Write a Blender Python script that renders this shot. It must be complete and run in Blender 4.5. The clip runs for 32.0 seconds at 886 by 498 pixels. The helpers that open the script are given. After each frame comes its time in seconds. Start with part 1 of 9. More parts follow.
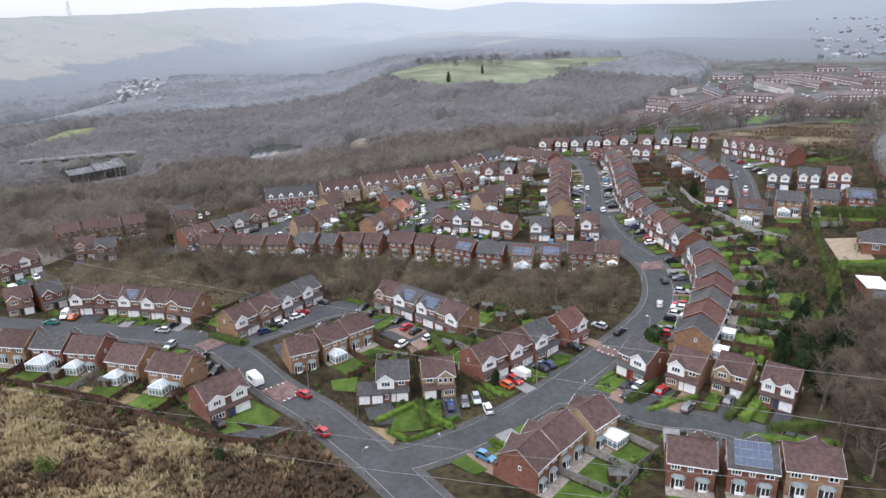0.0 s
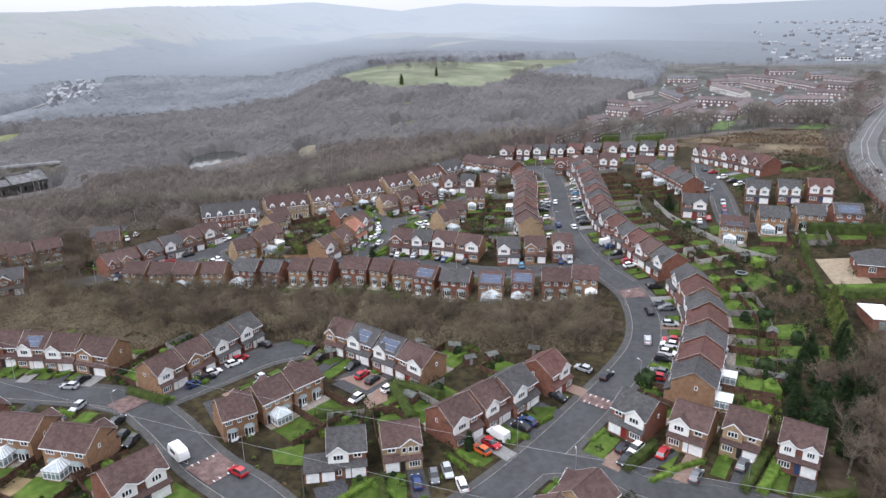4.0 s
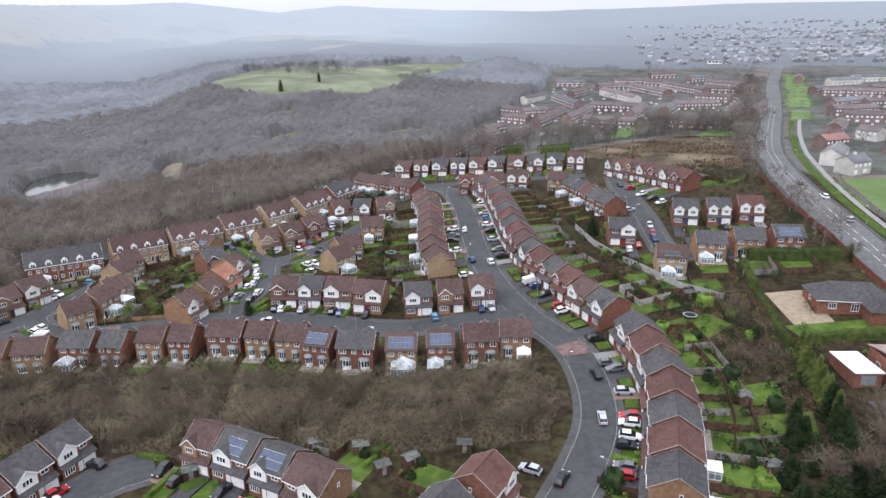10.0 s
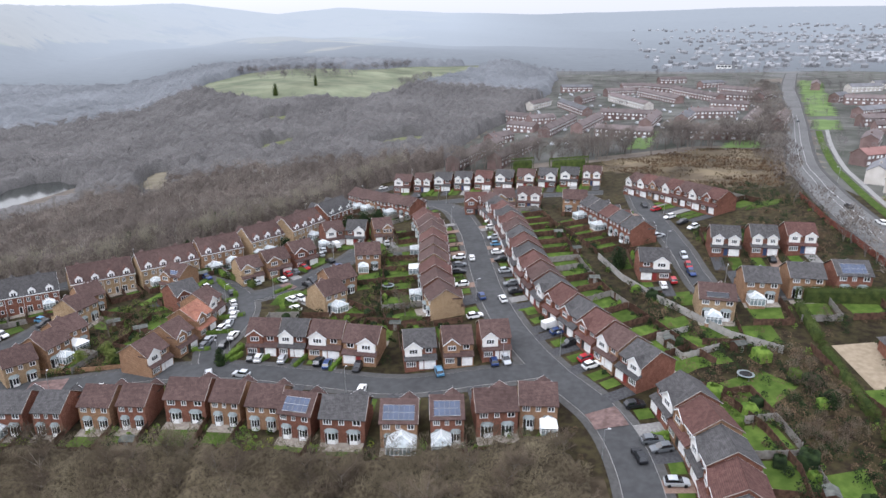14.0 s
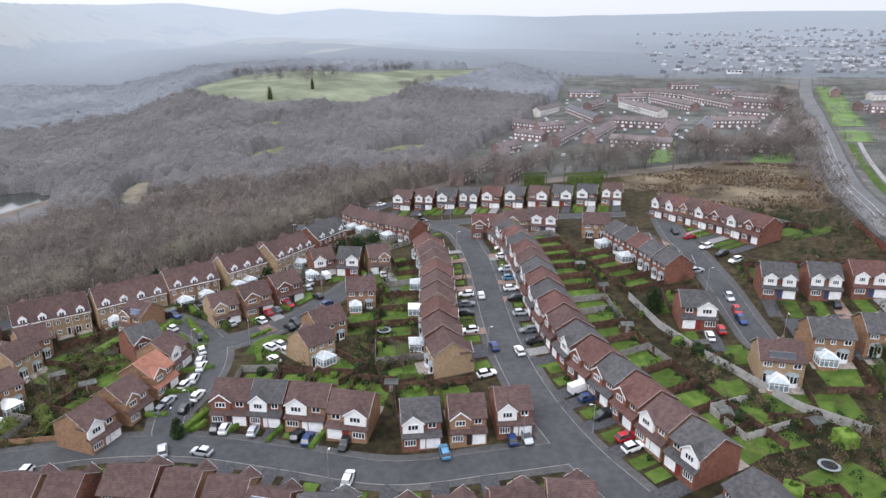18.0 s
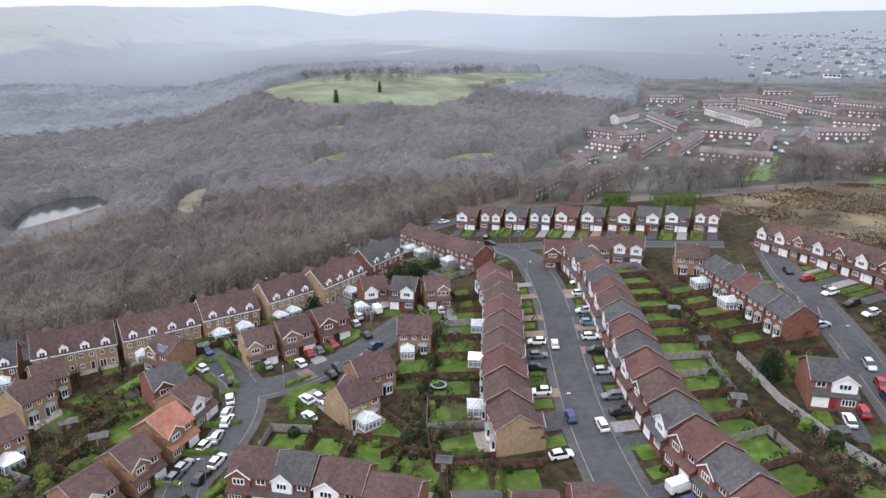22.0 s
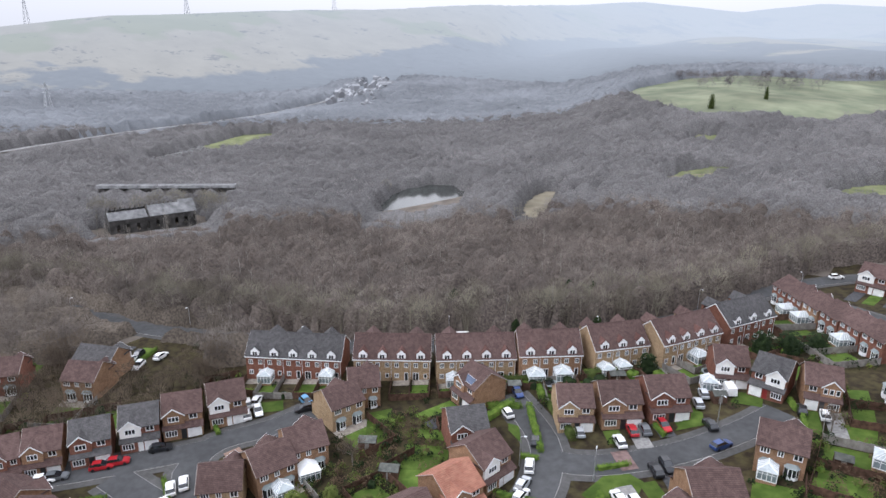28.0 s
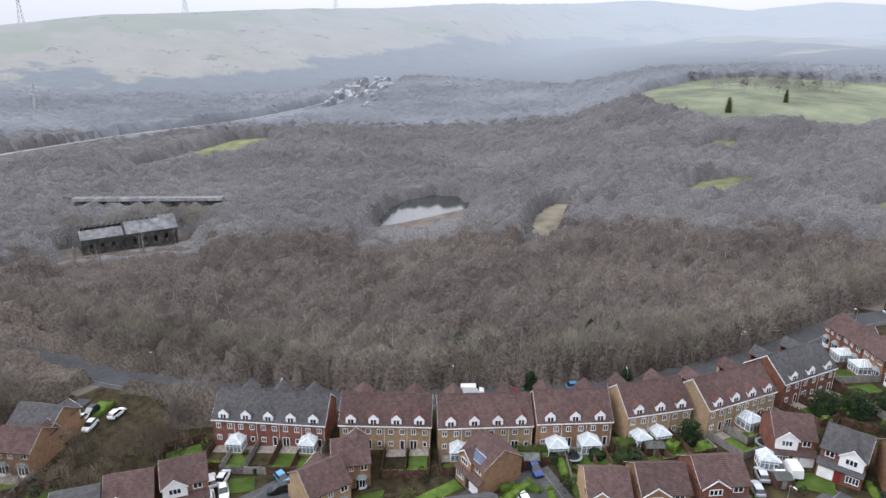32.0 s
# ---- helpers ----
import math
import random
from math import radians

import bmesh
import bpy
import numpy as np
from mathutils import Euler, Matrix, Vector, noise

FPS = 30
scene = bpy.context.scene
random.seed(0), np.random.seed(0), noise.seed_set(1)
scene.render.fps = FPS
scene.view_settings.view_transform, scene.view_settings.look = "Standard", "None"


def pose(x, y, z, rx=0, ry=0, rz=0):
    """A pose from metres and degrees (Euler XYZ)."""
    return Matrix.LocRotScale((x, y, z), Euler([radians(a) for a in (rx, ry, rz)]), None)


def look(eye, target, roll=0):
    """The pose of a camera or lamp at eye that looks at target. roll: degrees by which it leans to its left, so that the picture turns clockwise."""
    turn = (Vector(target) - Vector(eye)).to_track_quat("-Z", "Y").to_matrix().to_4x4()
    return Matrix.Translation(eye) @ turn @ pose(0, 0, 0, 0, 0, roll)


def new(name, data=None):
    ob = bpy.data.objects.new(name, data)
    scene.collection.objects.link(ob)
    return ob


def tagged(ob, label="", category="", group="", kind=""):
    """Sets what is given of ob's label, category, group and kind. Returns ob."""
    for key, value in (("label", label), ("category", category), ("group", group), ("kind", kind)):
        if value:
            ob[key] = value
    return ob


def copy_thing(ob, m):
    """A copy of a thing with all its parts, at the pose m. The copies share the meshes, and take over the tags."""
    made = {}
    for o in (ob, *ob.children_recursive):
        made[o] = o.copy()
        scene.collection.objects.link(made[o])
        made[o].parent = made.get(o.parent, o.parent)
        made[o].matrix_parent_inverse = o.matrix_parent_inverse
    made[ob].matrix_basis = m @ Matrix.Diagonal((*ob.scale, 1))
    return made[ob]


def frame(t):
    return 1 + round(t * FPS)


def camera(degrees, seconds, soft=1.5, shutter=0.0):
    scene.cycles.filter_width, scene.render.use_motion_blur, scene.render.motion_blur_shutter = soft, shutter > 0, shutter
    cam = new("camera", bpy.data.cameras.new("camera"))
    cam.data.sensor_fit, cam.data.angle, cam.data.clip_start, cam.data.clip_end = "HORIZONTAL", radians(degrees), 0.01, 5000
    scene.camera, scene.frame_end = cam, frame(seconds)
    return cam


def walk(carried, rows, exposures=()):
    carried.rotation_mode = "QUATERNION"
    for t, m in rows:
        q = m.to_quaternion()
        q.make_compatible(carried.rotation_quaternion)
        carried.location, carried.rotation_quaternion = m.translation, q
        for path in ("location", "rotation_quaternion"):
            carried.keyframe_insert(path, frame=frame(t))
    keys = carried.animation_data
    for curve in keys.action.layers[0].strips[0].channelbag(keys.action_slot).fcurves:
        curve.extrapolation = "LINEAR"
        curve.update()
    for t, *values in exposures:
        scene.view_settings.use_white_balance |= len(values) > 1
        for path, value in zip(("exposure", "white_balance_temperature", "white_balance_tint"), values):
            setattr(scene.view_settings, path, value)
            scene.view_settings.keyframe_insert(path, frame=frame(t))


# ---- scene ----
cam = camera(67.62, 32.0)
PATH = [
    (0.0, look((0.00, 0.00, 60.00), (-23.92, 91.88, 28.59), -0.80)),
    (0.5, look((-0.85, 2.83, 60.01), (-24.79, 94.72, 28.65), -0.79)),
    (1.0, look((-1.73, 5.67, 60.02), (-25.64, 97.58, 28.70), -0.81)),
    (1.5, look((-2.59, 8.54, 60.04), (-26.36, 100.49, 28.73), -0.74)),
    (2.0, look((-3.52, 11.49, 60.06), (-24.99, 104.00, 28.75), -0.62)),
    (2.5, look((-4.55, 14.50, 60.06), (-22.88, 107.66, 28.69), -0.47)),
    (4.5, look((-8.26, 26.89, 60.03), (-24.55, 120.45, 28.69), -0.34)),
    (5.0, look((-9.08, 30.03, 60.06), (-23.16, 123.96, 28.74), -0.30)),
    (5.5, look((-9.81, 33.21, 60.09), (-21.09, 127.52, 28.82), -0.31)),
    (6.0, look((-10.58, 36.38, 60.05), (-19.15, 130.99, 28.81), -0.27)),
    (6.5, look((-11.36, 39.66, 60.00), (-16.99, 134.50, 28.79), -0.24)),
    (7.0, look((-12.05, 43.00, 59.98), (-14.67, 137.96, 28.75), -0.21)),
    (7.5, look((-12.72, 46.31, 59.92), (-13.79, 141.30, 28.70), -0.13)),
    (8.0, look((-13.38, 49.57, 59.85), (-14.40, 144.59, 28.69), -0.12)),
    (8.5, look((-13.92, 52.92, 59.81), (-14.89, 147.94, 28.67), -0.13)),
    (9.0, look((-14.32, 56.36, 59.77), (-15.30, 151.39, 28.67), -0.09)),
    (9.5, look((-14.63, 59.82, 59.75), (-15.65, 154.88, 28.72), -0.08)),
    (10.0, look((-14.88, 63.29, 59.75), (-15.86, 158.35, 28.74), -0.09)),
    (10.5, look((-15.14, 66.73, 59.72), (-16.14, 161.81, 28.75), -0.07)),
    (11.0, look((-15.42, 70.24, 59.70), (-16.42, 165.33, 28.77), 0.01)),
    (11.5, look((-15.68, 73.76, 59.67), (-16.67, 168.87, 28.81), -0.00)),
    (12.0, look((-15.87, 77.35, 59.63), (-16.88, 172.48, 28.82), 0.05)),
    (12.5, look((-16.04, 81.00, 59.60), (-17.02, 176.15, 28.85), 0.10)),
    (13.0, look((-16.25, 84.62, 59.59), (-17.21, 179.78, 28.87), 0.16)),
    (13.5, look((-16.48, 88.17, 59.61), (-17.40, 183.34, 28.91), 0.20)),
    (14.0, look((-16.73, 91.68, 59.66), (-17.63, 186.86, 28.98), 0.20)),
    (14.5, look((-16.96, 95.25, 59.70), (-17.83, 190.42, 29.03), 0.25)),
    (16.5, look((-17.90, 109.83, 59.80), (-18.75, 205.04, 29.23), 0.56)),
    (17.0, look((-18.11, 113.46, 59.82), (-18.97, 208.69, 29.31), 0.58)),
    (17.5, look((-18.30, 117.02, 59.84), (-19.15, 212.27, 29.38), 0.64)),
    (18.0, look((-18.47, 120.56, 59.89), (-19.34, 215.81, 29.45), 0.62)),
    (18.5, look((-18.66, 124.15, 59.91), (-19.52, 219.41, 29.50), 0.62)),
    (19.0, look((-18.85, 127.73, 59.94), (-19.69, 222.99, 29.54), 0.62)),
    (19.5, look((-19.00, 131.23, 59.97), (-19.84, 226.50, 29.60), 0.61)),
    (20.0, look((-19.10, 134.73, 60.02), (-19.96, 229.99, 29.62), 0.62)),
    (20.5, look((-19.21, 138.16, 60.11), (-20.13, 233.42, 29.70), 0.60)),
    (21.0, look((-19.35, 141.39, 60.20), (-20.27, 236.66, 29.81), 0.65)),
    (21.5, look((-19.49, 144.22, 60.26), (-20.57, 239.52, 29.97), 0.61)),
    (22.0, look((-19.64, 146.85, 60.25), (-30.38, 241.52, 29.87), 0.59)),
    (22.5, look((-19.78, 149.32, 60.22), (-45.87, 240.92, 29.76), 0.68)),
    (23.0, look((-19.99, 151.76, 60.23), (-60.17, 238.03, 29.54), 0.66)),
    (23.5, look((-20.32, 154.15, 60.26), (-71.60, 234.22, 29.27), 0.67)),
    (24.0, look((-20.74, 156.34, 60.31), (-76.96, 232.93, 29.12), 0.63)),
    (24.5, look((-21.32, 158.36, 60.37), (-78.09, 234.51, 29.08), 0.64)),
    (25.0, look((-22.16, 160.43, 60.42), (-78.95, 236.56, 29.12), 0.68)),
    (25.5, look((-23.24, 162.58, 60.46), (-80.01, 238.71, 29.13), 0.71)),
    (27.5, look((-28.93, 171.76, 60.73), (-85.78, 247.82, 29.36), 0.81)),
    (28.0, look((-30.59, 174.12, 60.80), (-87.45, 250.16, 29.42), 0.85)),
    (28.5, look((-32.38, 176.54, 60.90), (-89.26, 252.56, 29.51), 0.88)),
    (29.0, look((-34.20, 179.01, 61.01), (-91.10, 255.00, 29.59), 0.83)),
    (29.5, look((-36.08, 181.54, 61.15), (-93.03, 257.47, 29.66), 0.90)),
    (30.0, look((-38.03, 184.04, 61.27), (-94.96, 259.97, 29.75), 0.89)),
    (30.5, look((-40.03, 186.56, 61.41), (-97.02, 262.43, 29.83), 0.92)),
    (31.0, look((-42.01, 189.04, 61.53), (-99.01, 264.89, 29.94), 0.92)),
    (31.5, look((-43.89, 191.54, 61.61), (-101.03, 267.30, 30.07), 0.92)),
    (32.0, look((-45.65, 193.97, 61.66), (-102.81, 269.70, 30.08), 0.83)),
]
walk(cam, PATH, exposures=[(0.0, 0.80, 5940, 14), (32.0, 0.80, 5940, 14)])

# ---- sky, sun and exposure ----
world = bpy.data.worlds.new("overcast_world")
scene.world = world
world.use_nodes = True
wn, wl = world.node_tree.nodes, world.node_tree.links
wn.clear()
sky = wn.new("ShaderNodeTexSky")
sky.sky_type = "NISHITA"
sky.sun_disc = False
sky.sun_elevation = radians(38)
sky.sun_rotation = radians(-35)
sky.air_density, sky.dust_density, sky.ozone_density = 1.0, 6.0, 0.6
soft_sky = wn.new("ShaderNodeHueSaturation")
soft_sky.inputs["Saturation"].default_value = 0.30
cloud = wn.new("ShaderNodeMix")
cloud.data_type = "RGBA"
cloud.inputs[0].default_value = 0.85
cloud.inputs[7].default_value = (7.3, 7.35, 7.5, 1)  # even cloud cover
wl.new(soft_sky.outputs[0], cloud.inputs[6])
# an overcast sky is brightest overhead and dimmer towards the horizon
way = wn.new("ShaderNodeTexCoord")
high = wn.new("ShaderNodeSeparateXYZ")
rise = wn.new("ShaderNodeMapRange")
rise.inputs[1].default_value, rise.inputs[2].default_value, rise.inputs[3].default_value, rise.inputs[4].default_value = 0.0, 1.0, 0.62, 1.30
dome = wn.new("ShaderNodeMix")
dome.data_type, dome.blend_type = "RGBA", "MULTIPLY"
dome.inputs[0].default_value = 1.0
wl.new(way.outputs["Generated"], high.inputs[0])
wl.new(high.outputs[2], rise.inputs[0])
wl.new(cloud.outputs[2], dome.inputs[6])
wl.new(rise.outputs[0], dome.inputs[7])
back = wn.new("ShaderNodeBackground")
back.inputs["Strength"].default_value = 0.125
wout = wn.new("ShaderNodeOutputWorld")
wl.new(sky.outputs[0], soft_sky.inputs["Color"])
wl.new(dome.outputs[2], back.inputs[0])
wl.new(back.outputs[0], wout.inputs[0])
sun = new("sun", bpy.data.lights.new("sun", "SUN"))
sun.data.energy, sun.data.angle, sun.data.color = 1.15, radians(40), (1.0, 0.98, 0.95)
sun.matrix_world = look((0, 0, 400), (150, 260, 0))

# ---- materials ----
def mat(name, c1, c2, scale=1.0, rough=0.85, bump=0.0, bscale=20.0, metal=0.0, vary=0.0, big=0.0, bigscale=0.03, detail=4.0):
    """Two tones mixed by noise; vary: tone from thing to thing; big: broad patches."""
    m = bpy.data.materials.new(name)
    m.use_nodes = True
    n, l = m.node_tree.nodes, m.node_tree.links
    b = n["Principled BSDF"]
    b.inputs["Roughness"].default_value = rough
    b.inputs["Metallic"].default_value = metal
    if rough > 0.75:
        b.inputs["Specular IOR Level"].default_value = 0.12  # porous and rough
    geo = n.new("ShaderNodeNewGeometry")
    nz = n.new("ShaderNodeTexNoise")
    nz.inputs["Scale"].default_value, nz.inputs["Detail"].default_value = scale, detail
    l.new(geo.outputs["Position"], nz.inputs["Vector"])
    ramp = n.new("ShaderNodeValToRGB")
    ramp.color_ramp.elements[0].position, ramp.color_ramp.elements[1].position = 0.35, 0.65
    ramp.color_ramp.elements[0].color, ramp.color_ramp.elements[1].color = (*c1, 1), (*c2, 1)
    l.new(nz.outputs["Fac"], ramp.inputs[0])
    last = ramp.outputs[0]
    if vary or big:
        hsv = n.new("ShaderNodeHueSaturation")
        l.new(last, hsv.inputs["Color"])
        v = None
        if vary:
            oi = n.new("ShaderNodeObjectInfo")
            mr = n.new("ShaderNodeMapRange")
            mr.inputs[3].default_value, mr.inputs[4].default_value = 1 - vary, 1 + vary
            l.new(oi.outputs["Random"], mr.inputs[0])
            v = mr.outputs[0]
        if big:
            n2 = n.new("ShaderNodeTexNoise")
            n2.inputs["Scale"].default_value, n2.inputs["Detail"].default_value = bigscale, 5
            l.new(geo.outputs["Position"], n2.inputs["Vector"])
            m2 = n.new("ShaderNodeMapRange")
            m2.inputs[1].default_value, m2.inputs[2].default_value = 0.3, 0.7
            m2.inputs[3].default_value, m2.inputs[4].default_value = 1 - big, 1 + big
            l.new(n2.outputs["Fac"], m2.inputs[0])
            if v is None:
                v = m2.outputs[0]
            else:
                mu = n.new("ShaderNodeMath")
                mu.operation = "MULTIPLY"
                l.new(v, mu.inputs[0])
                l.new(m2.outputs[0], mu.inputs[1])
                v = mu.outputs[0]
        l.new(v, hsv.inputs["Value"])
        last = hsv.outputs[0]
    l.new(last, b.inputs["Base Color"])
    if bump:
        nb = n.new("ShaderNodeTexNoise")
        nb.inputs["Scale"].default_value = bscale
        l.new(geo.outputs["Position"], nb.inputs["Vector"])
        bp = n.new("ShaderNodeBump")
        bp.inputs["Strength"].default_value, bp.inputs["Distance"].default_value = bump, 0.05
        l.new(nb.outputs["Fac"], bp.inputs["Height"])
        l.new(bp.outputs[0], b.inputs["Normal"])
    return m


def soften(m, k):
    """Fine twigs and leaves scatter light from above: turn their shading towards the sky."""
    n, l = m.node_tree.nodes, m.node_tree.links
    geo = n.new("ShaderNodeNewGeometry")
    mx = n.new("ShaderNodeMix")
    mx.data_type = "VECTOR"
    mx.inputs[0].default_value = k
    l.new(geo.outputs["Normal"], mx.inputs[4])
    mx.inputs[5].default_value = (0, 0, 1)
    nm = n.new("ShaderNodeVectorMath")
    nm.operation = "NORMALIZE"
    l.new(mx.outputs[1], nm.inputs[0])
    l.new(nm.outputs[0], n["Principled BSDF"].inputs["Normal"])
    return m


def course_mat(name, c1, c2, gauge, rough, depth, vary):
    """Roof tiles: courses stepped in height, tile-to-tile tone, moss and weathering."""
    m = mat(name, c1, c2, 1.3, rough, vary=vary, big=0.14, bigscale=0.12)
    n, l = m.node_tree.nodes, m.node_tree.links
    b = n["Principled BSDF"]
    tc = n.new("ShaderNodeTexCoord")
    sep = n.new("ShaderNodeSeparateXYZ")
    l.new(tc.outputs["Object"], sep.inputs[0])
    add = n.new("ShaderNodeMath")
    add.operation = "ADD"
    l.new(sep.outputs[0], add.inputs[0])
    l.new(sep.outputs[1], add.inputs[1])
    com = n.new("ShaderNodeCombineXYZ")
    l.new(add.outputs[0], com.inputs[0])
    l.new(sep.outputs[2], com.inputs[1])
    br = n.new("ShaderNodeTexBrick")
    br.inputs["Color1"].default_value, br.inputs["Color2"].default_value = (1, 1, 1, 1), (0.72, 0.72, 0.72, 1)
    br.inputs["Mortar"].default_value = (0.42, 0.42, 0.42, 1)
    br.inputs["Scale"].default_value, br.inputs["Mortar Size"].default_value = 1.0, 0.022
    br.inputs["Brick Width"].default_value, br.inputs["Row Height"].default_value = 0.38, gauge
    l.new(com.outputs[0], br.inputs["Vector"])
    mx = n.new("ShaderNodeMix")
    mx.data_type, mx.blend_type = "RGBA", "MULTIPLY"
    mx.inputs[0].default_value = 0.7
    src = b.inputs["Base Color"].links[0].from_socket
    l.new(src, mx.inputs[6])
    l.new(br.outputs["Color"], mx.inputs[7])
    l.new(mx.outputs[2], b.inputs["Base Color"])
    bp = n.new("ShaderNodeBump")
    bp.inputs["Strength"].default_value, bp.inputs["Distance"].default_value = depth, 0.04
    l.new(br.outputs["Fac"], bp.inputs["Height"])
    bp.invert = True
    l.new(bp.outputs[0], b.inputs["Normal"])
    return m


def glass_mat(name, c, rough, alpha=1.0):
    m = mat(name, c, tuple(v * 1.5 for v in c), 0.8, rough)
    b = m.node_tree.nodes["Principled BSDF"]
    b.inputs["IOR"].default_value = 1.5
    b.inputs["Specular IOR Level"].default_value = 0.8
    b.inputs["Alpha"].default_value = alpha
    return m


ROOF = {
    "brown": course_mat("brown_concrete_roof_tiles", (0.094, 0.061, 0.055), (0.130, 0.086, 0.078), 0.17, 0.9, 0.6, 0.10),
    "red": course_mat("red_brown_roof_tiles", (0.115, 0.060, 0.052), (0.152, 0.084, 0.073), 0.17, 0.9, 0.6, 0.10),
    "grey": course_mat("dark_grey_roof_tiles", (0.076, 0.073, 0.074), (0.112, 0.108, 0.108), 0.17, 0.85, 0.6, 0.10),
    "salmon": course_mat("salmon_clay_roof_tiles", (0.34, 0.15, 0.105), (0.41, 0.20, 0.14), 0.17, 0.9, 0.6, 0.05),
}
BRICK = {
    "red": course_mat("red_facing_brick", (0.225, 0.100, 0.070), (0.305, 0.145, 0.102), 0.075, 0.9, 0.3, 0.08),
    "buff": course_mat("buff_facing_brick", (0.42, 0.295, 0.175), (0.53, 0.385, 0.24), 0.075, 0.9, 0.3, 0.08),
    "tan": course_mat("tan_orange_brick", (0.325, 0.190, 0.112), (0.42, 0.262, 0.162), 0.075, 0.9, 0.3, 0.08),
}
M_WHITE = mat("white_painted_render", (0.72, 0.71, 0.68), (0.80, 0.79, 0.76), 0.9, 0.8)
M_UPVC = mat("white_upvc", (0.76, 0.77, 0.77), (0.82, 0.83, 0.83), 2.0, 0.35)
M_VERGE = mat("pale_mortar_verge", (0.33, 0.29, 0.26), (0.50, 0.46, 0.42), 1.5, 0.9)
M_GLASS = glass_mat("dark_window_glass", (0.018, 0.020, 0.023), 0.06)
M_LEAD = mat("grey_lead_bay_roof", (0.16, 0.19, 0.19), (0.22, 0.25, 0.25), 2.0, 0.6)
M_DOORS = [mat("door_paint_" + k, c, tuple(v * 1.2 for v in c), 1.0, 0.4) for k, c in (("white", (0.7, 0.7, 0.69)), ("black", (0.02, 0.02, 0.022)), ("blue", (0.03, 0.05, 0.11)), ("red", (0.18, 0.02, 0.02)))]
M_CONGLASS = glass_mat("pale_conservatory_glazing", (0.15, 0.18, 0.19), 0.12)
M_POLY = mat("white_polycarbonate_roof", (0.30, 0.335, 0.345), (0.43, 0.465, 0.475), 1.5, 0.35)
M_SOLAR = glass_mat("solar_cells", (0.035, 0.050, 0.088), 0.16)
M_SOLARK = glass_mat("black_solar_cells", (0.010, 0.012, 0.018), 0.12)
M_ALU = mat("aluminium_rail", (0.55, 0.56, 0.57), (0.65, 0.66, 0.67), 3.0, 0.35, metal=0.8)
M_ASPHALT = mat("worn_asphalt", (0.056, 0.057, 0.058), (0.070, 0.071, 0.073), 0.7, 0.9, big=0.16, bigscale=0.11)
M_PAVE = mat("asphalt_footway", (0.064, 0.063, 0.061), (0.084, 0.082, 0.080), 1.2, 0.92, big=0.14, bigscale=0.2)
# hill road: asphalt colour lightened to imitate haze over it
M_HILLROAD = mat("hazed_pale_asphalt", (0.105, 0.104, 0.103), (0.145, 0.143, 0.141), 0.8, 0.92, 0.1, 30, big=0.15, bigscale=0.05)
M_KERB = mat("concrete_kerb", (0.20, 0.197, 0.19), (0.30, 0.295, 0.285), 2.0, 0.9)
M_LINE = mat("worn_white_road_paint", (0.42, 0.42, 0.41), (0.7, 0.7, 0.69), 3.0, 0.8)
M_REDTABLE = mat("red_brick_road_table", (0.105, 0.070, 0.064), (0.185, 0.128, 0.118), 0.9, 0.9, 0.1, 25)
M_GRASS = mat("garden_lawn", (0.044, 0.076, 0.013), (0.078, 0.116, 0.023), 0.5, 0.95, 0.5, 12, vary=0.22, big=0.2, bigscale=0.15)
M_DRIVES = [mat("tarmac_drive", (0.045, 0.045, 0.048), (0.075, 0.075, 0.078), 2.0, 0.9), mat("block_paved_drive", (0.17, 0.115, 0.09), (0.25, 0.175, 0.14), 3.0, 0.9), mat("grey_slab_drive", (0.17, 0.165, 0.16), (0.25, 0.245, 0.235), 2.0, 0.9)]
M_PATIO = mat("stone_patio_slabs", (0.19, 0.165, 0.14), (0.31, 0.275, 0.235), 1.4, 0.9)
M_SOIL = mat("winter_garden_ground", (0.021, 0.015, 0.010), (0.048, 0.041, 0.019), 0.6, 0.95, 0.6, 5, big=0.35, bigscale=0.06)
M_WOODFLOOR = mat("leaf_litter_floor", (0.095, 0.080, 0.067), (0.15, 0.130, 0.110), 0.12, 0.95, 0.6, 3, big=0.3, bigscale=0.02)
M_SCRUB = mat("rough_winter_grass", (0.105, 0.070, 0.040), (0.25, 0.195, 0.105), 0.16, 0.95, 0.8, 3, big=0.35, bigscale=0.07, detail=8)
M_MEADOW = mat("pasture_grass", (0.112, 0.128, 0.084), (0.180, 0.190, 0.126), 0.045, 0.95, big=0.36, bigscale=0.014)
M_PITCH = mat("mown_playing_field", (0.095, 0.145, 0.050), (0.13, 0.185, 0.068), 0.06, 0.95, big=0.15, bigscale=0.03)
M_FENCE = mat("brown_stained_fence", (0.058, 0.034, 0.024), (0.118, 0.070, 0.049), 1.2, 0.9, 0.4, 10, vary=0.25)
M_FENCEG = mat("weathered_grey_fence", (0.17, 0.155, 0.14), (0.26, 0.245, 0.225), 1.2, 0.9, 0.4, 10, vary=0.15)
# twigs of the farther trees, paler and greyer in colour to suggest haze
M_TWIG = mat("hazed_winter_twigs", (0.101, 0.090, 0.091), (0.207, 0.191, 0.186), 0.10, 0.95, big=0.34, bigscale=0.016)
M_TRUNK = mat("pale_bark", (0.10, 0.086, 0.070), (0.20, 0.175, 0.148), 0.9, 0.95)
M_EVER = mat("dark_evergreen_leaves", (0.008, 0.015, 0.006), (0.026, 0.042, 0.014), 0.9, 0.9, vary=0.2)
M_HEDGE = mat("clipped_hedge_leaves", (0.050, 0.092, 0.014), (0.115, 0.170, 0.030), 0.9, 0.9, vary=0.25)
for m_ in (M_TWIG, M_EVER, M_HEDGE):
    soften(m_, 0.6)
